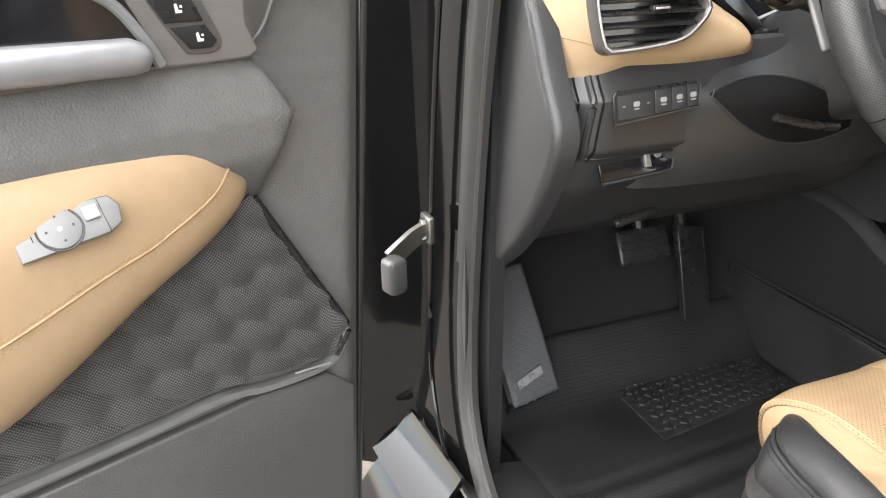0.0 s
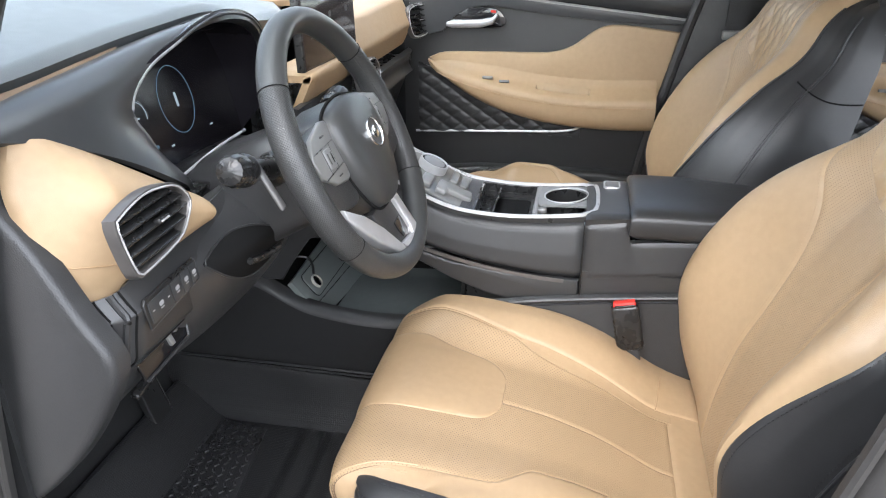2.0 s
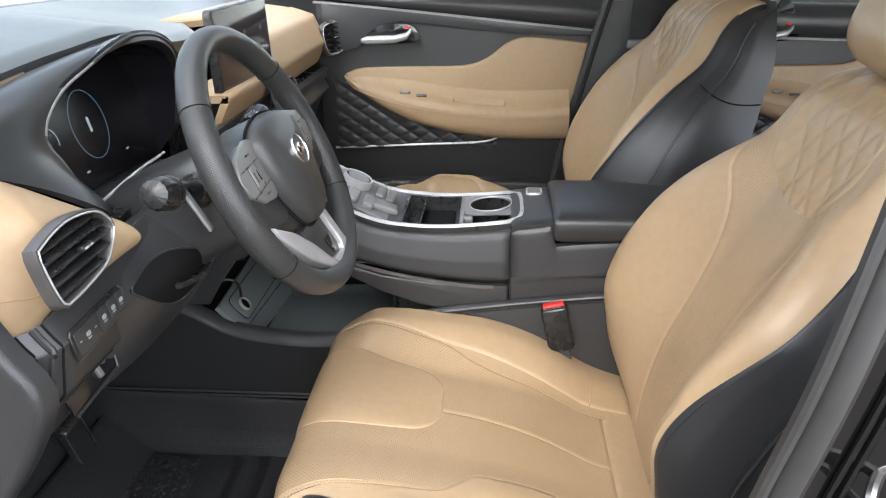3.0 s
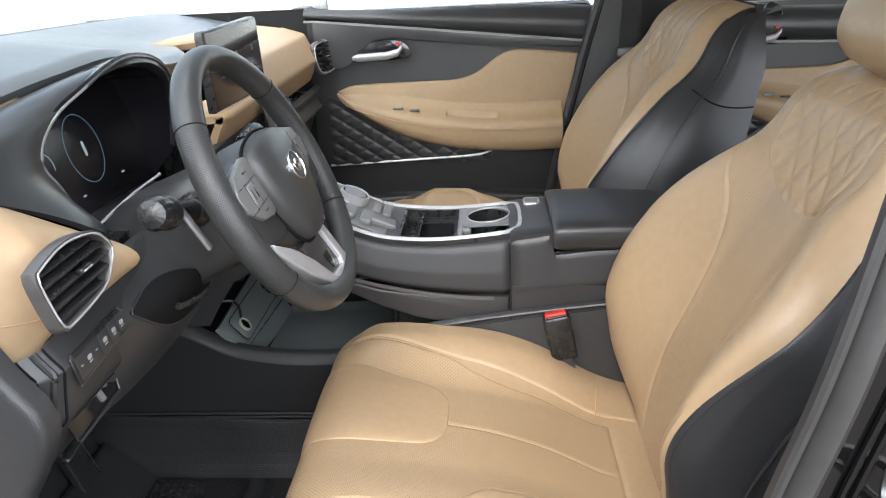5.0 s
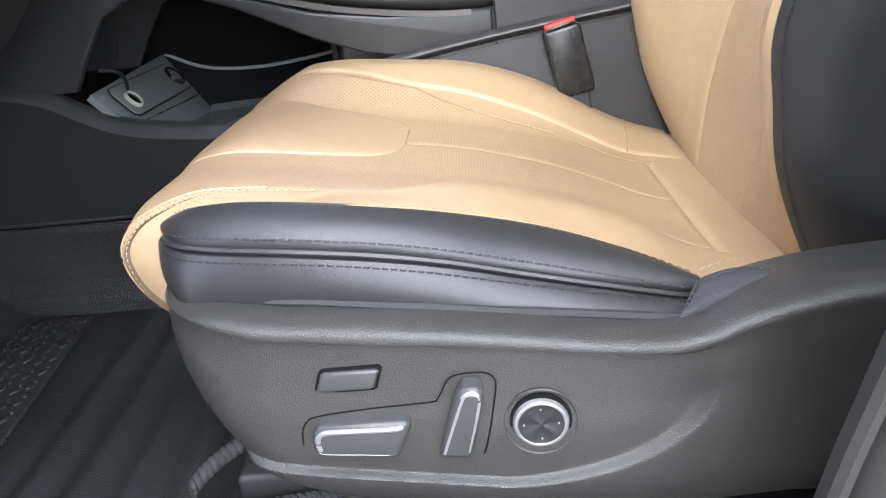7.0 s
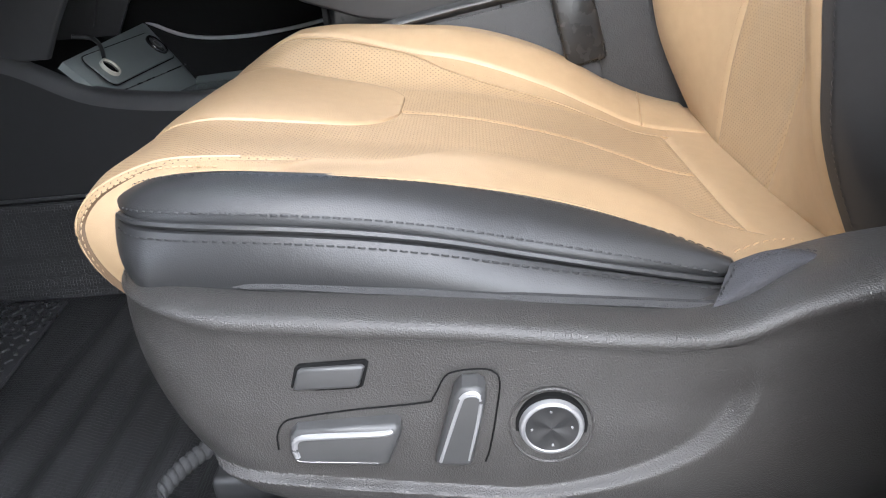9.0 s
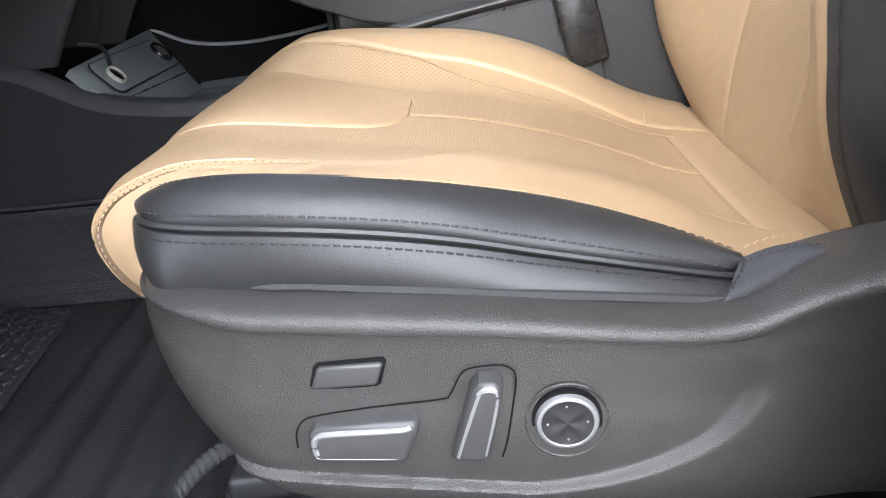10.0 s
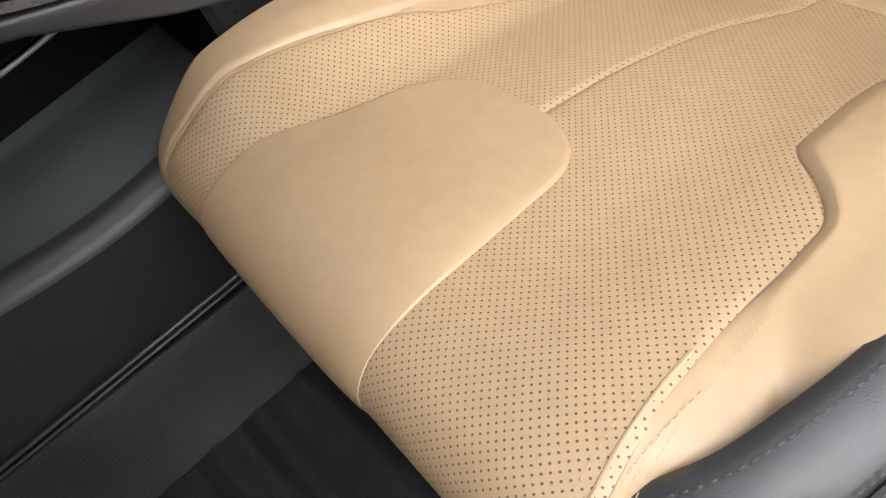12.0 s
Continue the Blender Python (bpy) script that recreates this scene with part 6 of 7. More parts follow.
def driver_door():
    """Stands wide open. s runs back from the hinge along the panel, z up, d out of the panel towards the cabin."""
    ang = radians(68)
    way = Vector((-math.sin(ang), -math.cos(ang), 0))
    out = Vector((math.cos(ang), -math.sin(ang), 0))
    base = Vector((-0.80, 0.80, 0)) + out * (Vector((-0.93, 0.605, 0)) - Vector((-0.80, 0.80, 0))).dot(out)
    ob = thing("driver_door", base + way * 0.5 + Vector((0, 0, 0.45)), "open front door with dark grey trim and a tan armrest", "car door")

    def at(s, z, d=0.0):
        return base + way * s + out * d + Vector((0, 0, z))
    m = Matrix((-way, Vector((0, 0, 1)), out)).transposed().to_4x4()
    m.translation = base

    def plate(name, pts, d0, depth, mat, parent=ob, bevel=0.004, label="", smooth_=0):
        p = spline(pts, smooth_, True) if smooth_ else pts
        return part(name, slab([(-a, b) for a, b in p], m @ pose(0, 0, d0), depth, bevel), mat, parent, label)

    # trim: hollow towards its front edge, swelling to the shoulder that carries the handle
    def trim(u, v):
        z = 0.47 + 0.69 * v
        s0 = 0.114 + 0.085 * max(0.0, 1.10 - z)
        s = s0 + (1.072 - s0) * u
        sc = lerp(z, [0.90, 0.930, 0.952, 0.988, 1.019, 1.035, 1.056, 1.075, 1.16], [0.280, 0.272, 0.262, 0.244, 0.264, 0.278, 0.292, 0.294, 0.294])
        d = 0.032 * smooth(sc - 0.016, sc + 0.006, s) * smooth(0.90, 0.965, z) + 0.008 * smooth(0.12, 0.2, s)
        d += 0.006 * max(0.0, 1 - abs(z - 0.992) / 0.05) * smooth(sc - 0.01, sc + 0.02, s)
        d -= 0.025 * smooth(s0 + 0.048, s0, s)
        return at(s, z, d - 0.012)
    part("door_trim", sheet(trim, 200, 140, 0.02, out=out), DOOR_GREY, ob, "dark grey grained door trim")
    part("belt_rail", sheet(lambda u, v: at(0.115 + 0.955 * u, 1.147 + 0.030 * v, 0.034 + 0.010 * math.sin(math.pi * v) - 0.03 * smooth(0.5, 1, v)), 40, 12, 0.02, 0.003, 0.006, out=out), GREY_BUTTON, ob)
    plate("satin_plate", [(0.352, 1.037), (0.320, 1.0365), (0.285, 1.0365), (0.276, 1.042), (0.285, 1.063), (0.283, 1.095), (0.273, 1.105), (0.25, 1.108), (0.219, 1.112), (0.179, 1.117), (0.125, 1.121), (0.118, 1.150), (0.70, 1.150), (0.70, 1.03), (0.45, 1.034)], 0.0055, 0.030, DOOR_SATIN, bevel=0.003, label="satin grey panel round the door handle")
    # hollow beside the panel that runs out in a thin raised line
    brow = spline([(0.122, 1.121), (0.179, 1.117), (0.219, 1.112), (0.25, 1.108), (0.273, 1.105), (0.283, 1.095), (0.285, 1.063), (0.276, 1.042)], 40)
    curl = spline([(0.122, 1.108), (0.147, 1.109), (0.180, 1.110), (0.209, 1.106), (0.229, 1.098), (0.243, 1.079), (0.256, 1.056), (0.270, 1.043)], 40)

    def hollow(u, v):
        p = brow[int(round(u * 39))] * (1 - v) + curl[int(round(u * 39))] * v
        return at(float(p[0]), float(p[1]), 0.0335 - 0.026 * v ** 0.8)
    part("pull_recess", sheet(hollow, 39, 14, 0.006, out=out), DOOR_SATIN, ob)
    part("recess_line", tube([at(float(a), float(b), 0.0085) for a, b in curl], 0.0018, 8), DOOR_SATIN, ob)
    # handle in its cup
    plate("handle_cup", [(0.350, 1.040), (0.372, 1.085), (0.42, 1.10), (0.56, 1.10), (0.58, 1.035)], 0.0356, 0.001, GLOSS_BLACK, bevel=0)
    part("door_handle", loft([[at(s, z + 0.0125 * math.sin(a) * k, 0.043 + 0.010 * math.cos(a) * k) for a in np.linspace(0, 2 * math.pi, 20, endpoint=False)] for s, z, k in ((0.363, 1.048, 0.35), (0.367, 1.048, 0.75), (0.376, 1.049, 0.98), (0.45, 1.051, 1.0), (0.56, 1.053, 0.9))]), SWITCH_SILVER, ob, "satin silver inner door handle")
    part("cup_lip", tube([at(s, z, 0.037) for s, z in spline([(0.354, 1.040), (0.364, 1.060), (0.384, 1.085), (0.42, 1.098), (0.48, 1.10)], 24)], 0.004, 8), DOOR_PLATE, ob)
    # seat memory buttons
    mb = plate("memory_buttons", [(0.334, 1.0455), (0.316, 1.0440), (0.308, 1.0475), (0.3065, 1.053), (0.326, 1.098), (0.366, 1.098), (0.348, 1.066)], 0.0356, 0.0012, DARK_METAL, bevel=0.0005, label="memory seat buttons on the door")
    for pts, s, z in (([(0.3445, 1.0645), (0.3185, 1.0640), (0.3105, 1.0530), (0.3150, 1.0480), (0.3315, 1.0485)], 0.323, 1.056), ([(0.3475, 1.0672), (0.3195, 1.0667), (0.3275, 1.0860), (0.3585, 1.0860)], 0.336, 1.076), ([(0.3600, 1.0885), (0.3285, 1.0885), (0.332, 1.097), (0.364, 1.097)], 0.345, 1.093)):
        plate("memory_button", pts, 0.0362, 0.0016, SMOOTH_BLACK, mb, 0.0006)
        plate("button_mark", [(s + 0.0028, z - 0.0028), (s - 0.0018, z - 0.0028), (s - 0.0018, z - 0.001), (s + 0.0005, z - 0.001), (s + 0.0016, z + 0.0035), (s + 0.0034, z + 0.003)], 0.0378, 0.0003, WHITE, mb, 0)
        plate("button_mark", [(s - 0.0006, z + 0.0006), (s - 0.0022, z + 0.0006), (s - 0.0022, z + 0.0022), (s - 0.0006, z + 0.0022)], 0.0378, 0.0003, WHITE, mb, 0)
    # quilted speaker grille
    def grille(u, v):
        s = 0.197 + 0.40 * u
        top = lerp(s, [0.197, 0.283, 0.36, 0.5, 0.6], [0.770, 0.922, 0.900, 0.85, 0.80])
        lo = lerp(s, [0.197, 0.215, 0.33, 0.6], [0.765, 0.738, 0.755, 0.76])
        z = lo + (top - lo) * v
        p, q = (0.86 * z - 0.50 * s) / 0.026, (0.86 * s + 0.50 * z) / 0.056
        q += 0.5 * (math.floor(p) % 2)
        a, b = p % 1.0, q % 1.0
        k = (1 - abs(2 * b - 1) ** 1.6) * min(1.0, 2.9 * a ** 0.9 * (1 - a) ** 0.55)
        return at(s, z, 0.006 + 0.0042 * k)

    def grille_lay(u, v):
        s = 0.197 + 0.40 * u
        return (s, (0.75 + (lerp(s, [0.197, 0.283, 0.36, 0.5, 0.6], [0.770, 0.922, 0.900, 0.85, 0.80]) - 0.75) * v))
    gr = part("speaker_grille", sheet(grille, 200, 130, 0.006, out=out, lay=grille_lay), GRILLE, ob, "black perforated speaker grille with a scaly leaf relief")
    part("grille_edge", tube([at(s, z, 0.006) for s, z in spline([(0.280, 0.918), (0.24, 0.845), (0.197, 0.768), (0.197, 0.755), (0.212, 0.736)], 24)], 0.004, 8), SMOOTH_BLACK, gr)
    part("grille_trim", sweep([at(s, z, 0.005) for s, z in spline([(0.197, 0.762), (0.203, 0.742), (0.225, 0.728), (0.29, 0.733), (0.33, 0.742), (0.42, 0.742), (0.62, 0.745)], 40)], [(-0.003, -0.003), (0.008, -0.003), (0.008, 0.003), (-0.003, 0.003)], up=(0, 0, 1)), DOOR_PLATE, gr, "grey satin strip under the grille")
    plate("maker_plate", [(0.222, 0.732), (0.262, 0.738), (0.262, 0.740), (0.222, 0.734)], 0.0112, 0.0006, ICON, gr, 0)
    # tan armrest
    def arm(k, a):
        s = 0.281 + 0.50 * k
        grow = math.sqrt(min(1.0, k / 0.16) * (2 - min(1.0, k / 0.16)))
        zc = 0.945 - 0.060 * smooth(0, 0.6, k)
        hz = (0.050 + 0.042 * smooth(0.05, 0.5, k)) * grow
        dd = (0.040 + 0.030 * smooth(0, 0.5, k)) * grow
        return at(s, zc + hz * math.copysign(abs(math.sin(a)) ** 0.75, math.sin(a)), dd * math.copysign(abs(math.cos(a)) ** 0.7, math.cos(a)) * (0.85 if math.cos(a) > 0 else 0.2))
    rings = [[arm(k, a) for a in np.linspace(0, 2 * math.pi, 40, endpoint=False)] for k in np.linspace(0.002, 1, 50) ** 1.3]
    ar = part("armrest", loft(rings), TAN_SOFT, ob, "tan leather armrest")

    def seam(s, z):
        """The point of the armrest's surface at a place along the door and a height."""
        k = (s - 0.281) / 0.5
        lo, hi = -1.5, 1.5
        for _ in range(30):
            mid_ = 0.5 * (lo + hi)
            lo, hi = (mid_, hi) if arm(k, mid_).z < z else (lo, mid_)
        return arm(k, lo)
    row = spline([(0.302, 0.962), (0.311, 0.953), (0.329, 0.938), (0.367, 0.922), (0.385, 0.915), (0.426, 0.905), (0.491, 0.886), (0.56, 0.868), (0.64, 0.852)], 90)
    part("armrest_seam", tube([seam(s, z) for s, z in row], 0.0011, 6), TAN_DARK, ar)
    for dz in (0.0042, -0.0042):
        sewn(ar, [seam(s, z + dz) + out * 0.0006 for s, z in row[2:]], out + Vector((0, 0, -0.3)))
    # window switch plate on the armrest's top
    sm = frame_of(at(0.438, 0.9480, 0.0490), -way + Vector((0, 0, 0.08)), Vector((0, 0, 0.9)) - out * 0.62)
    sw = part("window_switch_plate", slab([(-0.034, -0.014), (0.022, -0.0125), (0.032, -0.008), (0.035, 0.004), (0.030, 0.0125), (0.018, 0.0135), (-0.034, 0.0135)], sm, 0.0030, 0.0012), DOOR_PLATE, ar, "silver mirror and window switch plate")
    part("mirror_dial", ring_plate(disc(0.0150, 30), disc(0.0138, 30), sm @ pose(-0.006, 0, 0.0030), 0.0006), SMOOTH_BLACK, sw)
    part("mirror_button", slab(disc(0.0134, 30), sm @ pose(-0.006, 0, 0.0030), 0.0012, 0.0005), DOOR_PLATE, sw)
    for a in (0, 90, 180, 270):
        part("dial_mark", slab(disc(0.0009, 8), sm @ pose(-0.006 + 0.0085 * math.cos(radians(a)), 0.0085 * math.sin(radians(a)), 0.0042), 0.0003, 0), SMOOTH_BLACK, sw)
    part("dial_mark", slab(disc(0.0016, 10), sm @ pose(-0.006, 0, 0.0042), 0.0003, 0), WHITE, sw)
    part("window_switch", boxed(0.010, 0.010, 0.004, 0.001, sm @ pose(0.0155, 0.004, 0.0042)), SILVER, sw)
    part("switch_seam", boxed(0.0006, 0.025, 0.0006, 0.0001, sm @ pose(0.0225, 0.0, 0.0030)), SMOOTH_BLACK, sw)
    part("switch_seam", boxed(0.0006, 0.006, 0.0006, 0.0001, sm @ pose(-0.0235, 0.0, 0.0030)), SMOOTH_BLACK, sw)
    # pocket, outer skin, edge and window
    plate("map_pocket", [(0.206, 0.47), (0.190, 0.690), (0.222, 0.718), (0.30, 0.727), (1.06, 0.735), (1.06, 0.47)], -0.008, 0.014, DOOR_LOW, bevel=0.004)
    part("edge_panel", boxed(0.84, 0.10, 0.72, 0.012, Matrix.Translation(at(0.660, 0.80, -0.085)) @ Matrix.Rotation(math.atan2(-way.y, -way.x), 4, "Z")), PAINT, ob, "glossy black painted door body")
    part("front_edge", sheet(lambda u, v: at(0.122 + 0.085 * (1 - v) * 0.66 + 0.10 * u, 0.44 + 0.70 * v, -0.030 - 0.105 * u), 10, 10, 0.006, out=(1, 1, 0)), PAINT, ob)
    part("edge_seal", tube([at(0.121 + 0.085 * max(0.0, 1.10 - z), z, -0.034) for z in np.linspace(0.46, 1.14, 20)], 0.005, 10), RUBBER, ob, "black rubber seal on the door edge")
    part("window_frame", tube([at(s, z, -0.05) for s, z in spline([(0.10, 1.15), (0.28, 1.34), (0.50, 1.48), (0.80, 1.55), (1.05, 1.55), (1.07, 1.15)], 40)], 0.022, 10), SMOOTH_BLACK, ob)
    pane = plate("window_pane", [(0.14, 1.15), (0.30, 1.33), (0.52, 1.47), (0.80, 1.54), (1.04, 1.54), (1.05, 1.15)], -0.06, 0.004, GLASS, bevel=0)
    pane.visible_shadow = False
    return ob


def metal_mesh():
    m, nt, b = nodes_of("speaker_mesh")
    h = holes(nt, 0.0030, 0.0009, 0.0003)
    tone = mixed(nt, h, (0.165, 0.163, 0.160), (0.030, 0.030, 0.030))
    nt.links.new(tone, b.inputs["Base Color"])
    b.inputs["Roughness"].default_value = 0.38
    bump = add(nt, "Bump", Strength=0.6, Distance=0.0008)
    bump.invert = True
    nt.links.new(h, bump.inputs["Height"])
    nt.links.new(bump.outputs[0], b.inputs["Normal"])
    return m


GRILLE = metal_mesh()
driver_door()


def passenger_door(name, y1, y0, front):
    """Closed, on the far side: y1 its front end, y0 its rear end."""
    ob = thing(name, (0.69, (y0 + y1) / 2, 0.45), "closed far door with trim darkened for shade, tan panel and tan armrest", "car door", "far side doors")
    m = Matrix(((0, 0, -1, 0.665), (-1, 0, 0, 0), (0, 1, 0, 0), (0, 0, 0, 1)))

    def plate(nm, pts, d0, depth, mat, parent=ob, bevel=0.004, label="", n=0):
        p = spline(pts, n, True) if n else pts
        return part(nm, slab([(-a, b) for a, b in p], m @ pose(0, 0, d0), depth, bevel), mat, parent, label)
    part("door_trim", sheet(lambda u, v: (0.675 - 0.015 * math.sin(math.pi * v), y0 + (y1 - y0) * u, 0.45 + 0.72 * v), 20, 30, 0.03, out=(-1, 0, 0)), FAR_TRIM_SHADED, ob)
    belt = lambda y: lerp(y, [-1.05, -0.30, -0.08, 0.30, 0.60], [1.060, 1.085, 1.098, 1.140, 1.172])
    part("belt_rail", sheet(lambda u, v: (0.650 + 0.014 * v - 0.014 * math.sin(math.pi * v), y0 + (y1 - y0) * u, belt(y0 + (y1 - y0) * u) + 0.004 + (0.082 - 0.052 * smooth(-0.1, 0.6, y0 + (y1 - y0) * u)) * v), 20, 12, 0.03, 0.004, 0.01, out=(-1, 0, 0)), PLASTIC_FINE, ob)
    o = y1 - 0.60
    # smoked metal band under the window, wide round the handle and running out in a thin silver line
    if front:
        plate("belt_trim", [(0.60, 1.176), (0.275, 1.139), (-0.085, 1.097), (-0.085, 1.089), (0.02, 1.089), (0.119, 1.094), (0.25, 1.107), (0.339, 1.118), (0.40, 1.126), (0.455, 1.118), (0.49, 1.095), (0.515, 1.062), (0.60, 1.045)], 0.012, 0.009, SATIN_BLACK, bevel=0.002, label="smoked black trim band")
    part("belt_line", sweep([(0.647, y0 + (y1 - y0) * k / 20, belt(y0 + (y1 - y0) * k / 20) + 0.001) for k in range(21)], [(-0.006, -0.0025), (0.003, -0.0025), (0.003, 0.0025), (-0.006, 0.0025)]), SILVER_PAINT, ob)
    k0 = y1 - 0.62
    plate("tan_panel", [(k0 + a, b) for a, b in spline([(0.552, 0.996), (0.509, 1.010), (0.40, 1.013), (0.30, 1.014), (0.238, 1.017), (0.189, 1.034), (0.14, 1.070), (0.10, 1.084), (0.04, 1.082)], 40)] + [(y0 + 0.040, 1.070), (y0 + 0.090, 0.84), (k0 + 0.20, 0.87), (k0 + 0.35, 0.92), (k0 + 0.52, 0.97)], 0.004, 0.012, TAN_SOFT, bevel=0.005, label="tan padded door panel")
    fold_z = curve1([-0.03, 0.144, 0.283, 0.442, 0.520, 0.555], [0.912, 0.908, 0.919, 0.950, 0.974, 0.990])
    foot_z = curve1([-0.03, 0.123, 0.289, 0.398, 0.505, 0.540, 0.555], [0.828, 0.827, 0.846, 0.878, 0.938, 0.966, 0.985])
    face_x = curve1([-0.03, 0.15, 0.30, 0.42, 0.50, 0.54, 0.555], [0.598, 0.597, 0.600, 0.609, 0.624, 0.637, 0.648])

    ridge = curve1([-0.03, 0.10, 0.14, 0.19, 0.24, 0.40, 0.51, 0.555], [1.08, 1.08, 1.07, 1.034, 1.017, 1.013, 1.010, 0.996])

    def arm(k):
        """The armrest's section: a shallow shelf, a soft edge and a face that tucks in below."""
        y = 0.555 - 0.573 * k
        zf, zb, xf = fold_z(y), foot_z(y), face_x(y)
        g = smooth(0, 0.10, k)
        up = max(0.002, min(0.066, ridge(y) - 0.012 - zf))
        ring = spline([(0.653, zf + up), (0.6475, zf + 0.62 * up), (0.6475 - 0.3 * (0.6475 - xf), zf + 0.32 * up), (xf + 0.008 * g, zf + 0.1 * up), (xf + 0.001, zf - 0.004 * g), (xf, zf - 0.016 * g), (xf + 0.005, zf + (zb - zf) * 0.6), (xf + 0.4 * (0.655 - xf), zb + 0.010 * g), (0.656, zb)], 64)
        out = []
        for i, (x, z) in enumerate(ring):
            dip = 1.0 if 15 <= i <= 20 and 0.142 < y < 0.272 else 0.0
            out.append((x, k0 + y, z - 0.020 * dip))
        return out + [(0.664, k0 + y, zb), (0.664, k0 + y, zf + up)]
    ar = part("armrest", loft([arm(k) for k in np.linspace(0.0, 1, 130)]), TAN_SOFT, ob, "tan armrest with a grip recess")
    part("armrest_seam", tube([(face_x(y) - 0.0004, k0 + y, fold_z(y) - 0.015) for y in np.linspace(-0.015, 0.53, 50)], 0.0011, 6), TAN_DARK, ar)
    for y in (0.397, 0.355):
        part("window_switch", boxed(0.014, 0.026, 0.007, 0.002, pose(0.626, k0 + y, fold_z(y) + 0.014, 0, 30, 0)), SILVER_PAINT if y > 0.38 else GREY_BUTTON, ar)

    def quilt(u, v):
        y = o + 0.56 - 0.42 * u
        top = lerp(u, [0, 0.25, 0.6, 1], [0.985, 0.945, 0.880, 0.850])
        z = 0.805 + (top - 0.805) * v
        a, b = y / 0.052 + z / 0.036, y / 0.052 - z / 0.036
        k = max(0.0, 1 - abs(2 * (a - math.floor(a)) - 1) ** 3) * max(0.0, 1 - abs(2 * (b - math.floor(b)) - 1) ** 3)
        return (0.650 - 0.0030 * k, y, z)
    part("quilted_panel", sheet(quilt, 150, 70, 0.006, out=(-1, 0, 0)), FAR_TRIM_SHADED, ob, "panel with diamond relief, darkened for shade")
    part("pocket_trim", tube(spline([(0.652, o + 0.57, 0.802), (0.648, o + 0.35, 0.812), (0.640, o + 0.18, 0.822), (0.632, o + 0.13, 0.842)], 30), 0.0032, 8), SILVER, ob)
    plate("map_pocket", [(o + 0.58, 0.50), (o + 0.58, 0.70), (o + 0.40, 0.72), (o + 0.1, 0.72), (y0 + 0.03, 0.71), (y0 + 0.03, 0.50)], 0.0, 0.04, FAR_TRIM_SHADED, bevel=0.012)
    plate("handle_cup", [(o + 0.50, 1.075), (o + 0.47, 1.110), (o + 0.41, 1.120), (o + 0.355, 1.114), (o + 0.348, 1.075)], 0.014, 0.003, GLOSS_BLACK, n=30, bevel=0.001)
    hd = part("door_handle", loft([[(0.640 + 0.007 * math.cos(a) * k, y, z + 0.010 * math.sin(a) * k) for a in np.linspace(0, 2 * math.pi, 14, endpoint=False)] for y, z, k in ((o + 0.485, 1.080, 0.5), (o + 0.47, 1.081, 1), (o + 0.40, 1.083, 1), (o + 0.37, 1.090, 0.9), (o + 0.358, 1.104, 0.7))]), SWITCH_SILVER, ob, "satin silver inner door handle")
    part("lock_mark", boxed(0.006, 0.012, 0.006, 0.001, pose(0.640, o + 0.368, 1.112)), RED, hd)
    part("door_body", boxed(0.09, y1 - y0, 0.80, 0.02, pose(0.755, (y0 + y1) / 2, 0.79)), PAINT, ob)
    pane = part("window_pane", slab([(-y1, 1.19), (-y0, 1.19), (-y0, 1.55), (-y1 + 0.45, 1.55)], m @ pose(0, 0, -0.05), 0.004, 0), GLASS, ob)
    pane.visible_shadow = False
    return ob


passenger_door("passenger_door", 0.62, -0.10, True)
passenger_door("rear_door", -0.30, -1.05, False)

# ---- car body, floor and surroundings ----


def structure(name, bm, mat, label, **kw):
    return whole(name, bm, mat, label, "car body", kind="structure", **kw)


# the seal round the front door's opening, which shapes both pillars and the sill
A_LINE = [(-0.735, 0.44, 1.50), (-0.738, 0.585, 1.30), (-0.738, 0.655, 1.16), (-0.738, 0.690, 1.02), (-0.738, 0.712, 0.88), (-0.738, 0.726, 0.75), (-0.740, 0.730, 0.63), (-0.745, 0.705, 0.52), (-0.752, 0.62, 0.445), (-0.76, 0.48, 0.425)]
B_LINE = [(-0.765, 0.22, 0.425), (-0.768, 0.095, 0.46), (-0.772, 0.030, 0.55), (-0.776, 0.006, 0.64), (-0.776, -0.024, 0.76), (-0.770, -0.062, 0.90), (-0.765, -0.100, 1.05), (-0.74, -0.15, 1.30), (-0.70, -0.18, 1.50)]
loop_line = spline(A_LINE + B_LINE, 160)
# towards the opening a flat lip, then a groove and a full round bead
seal_shape = [(0.019, 0.004), (0.019, -0.004), (0.016, -0.007), (0.0115, -0.006), (0.0090, 0.000), (0.007, -0.005), (0.0, -0.012), (-0.006, -0.014), (-0.011, -0.011), (-0.014, -0.004), (-0.014, 0.010), (0.0, 0.012)]
structure("door_seal", sweep([tuple(p) for p in loop_line], seal_shape, up=(1, 0, 0)), RUBBER, "black rubber seal round the door opening")
structure("pillar_a_flange", tube(spline([(x - 0.030, y + 0.062, z) for x, y, z in A_LINE[:9]], 50), 0.0036, 8), PAINT, "thin folded edge of the door pillar")
for n, dx, back_by in (("pillar_b_flange", 0.0035, 0.040), ("pillar_b_fold", 0.0030, 0.049)):
    structure(n, tube(spline([(x + dx, y - back_by, z) for x, y, z in B_LINE[2:]], 50), 0.0036, 8), PAINT, "thin folded edge of the centre door pillar")


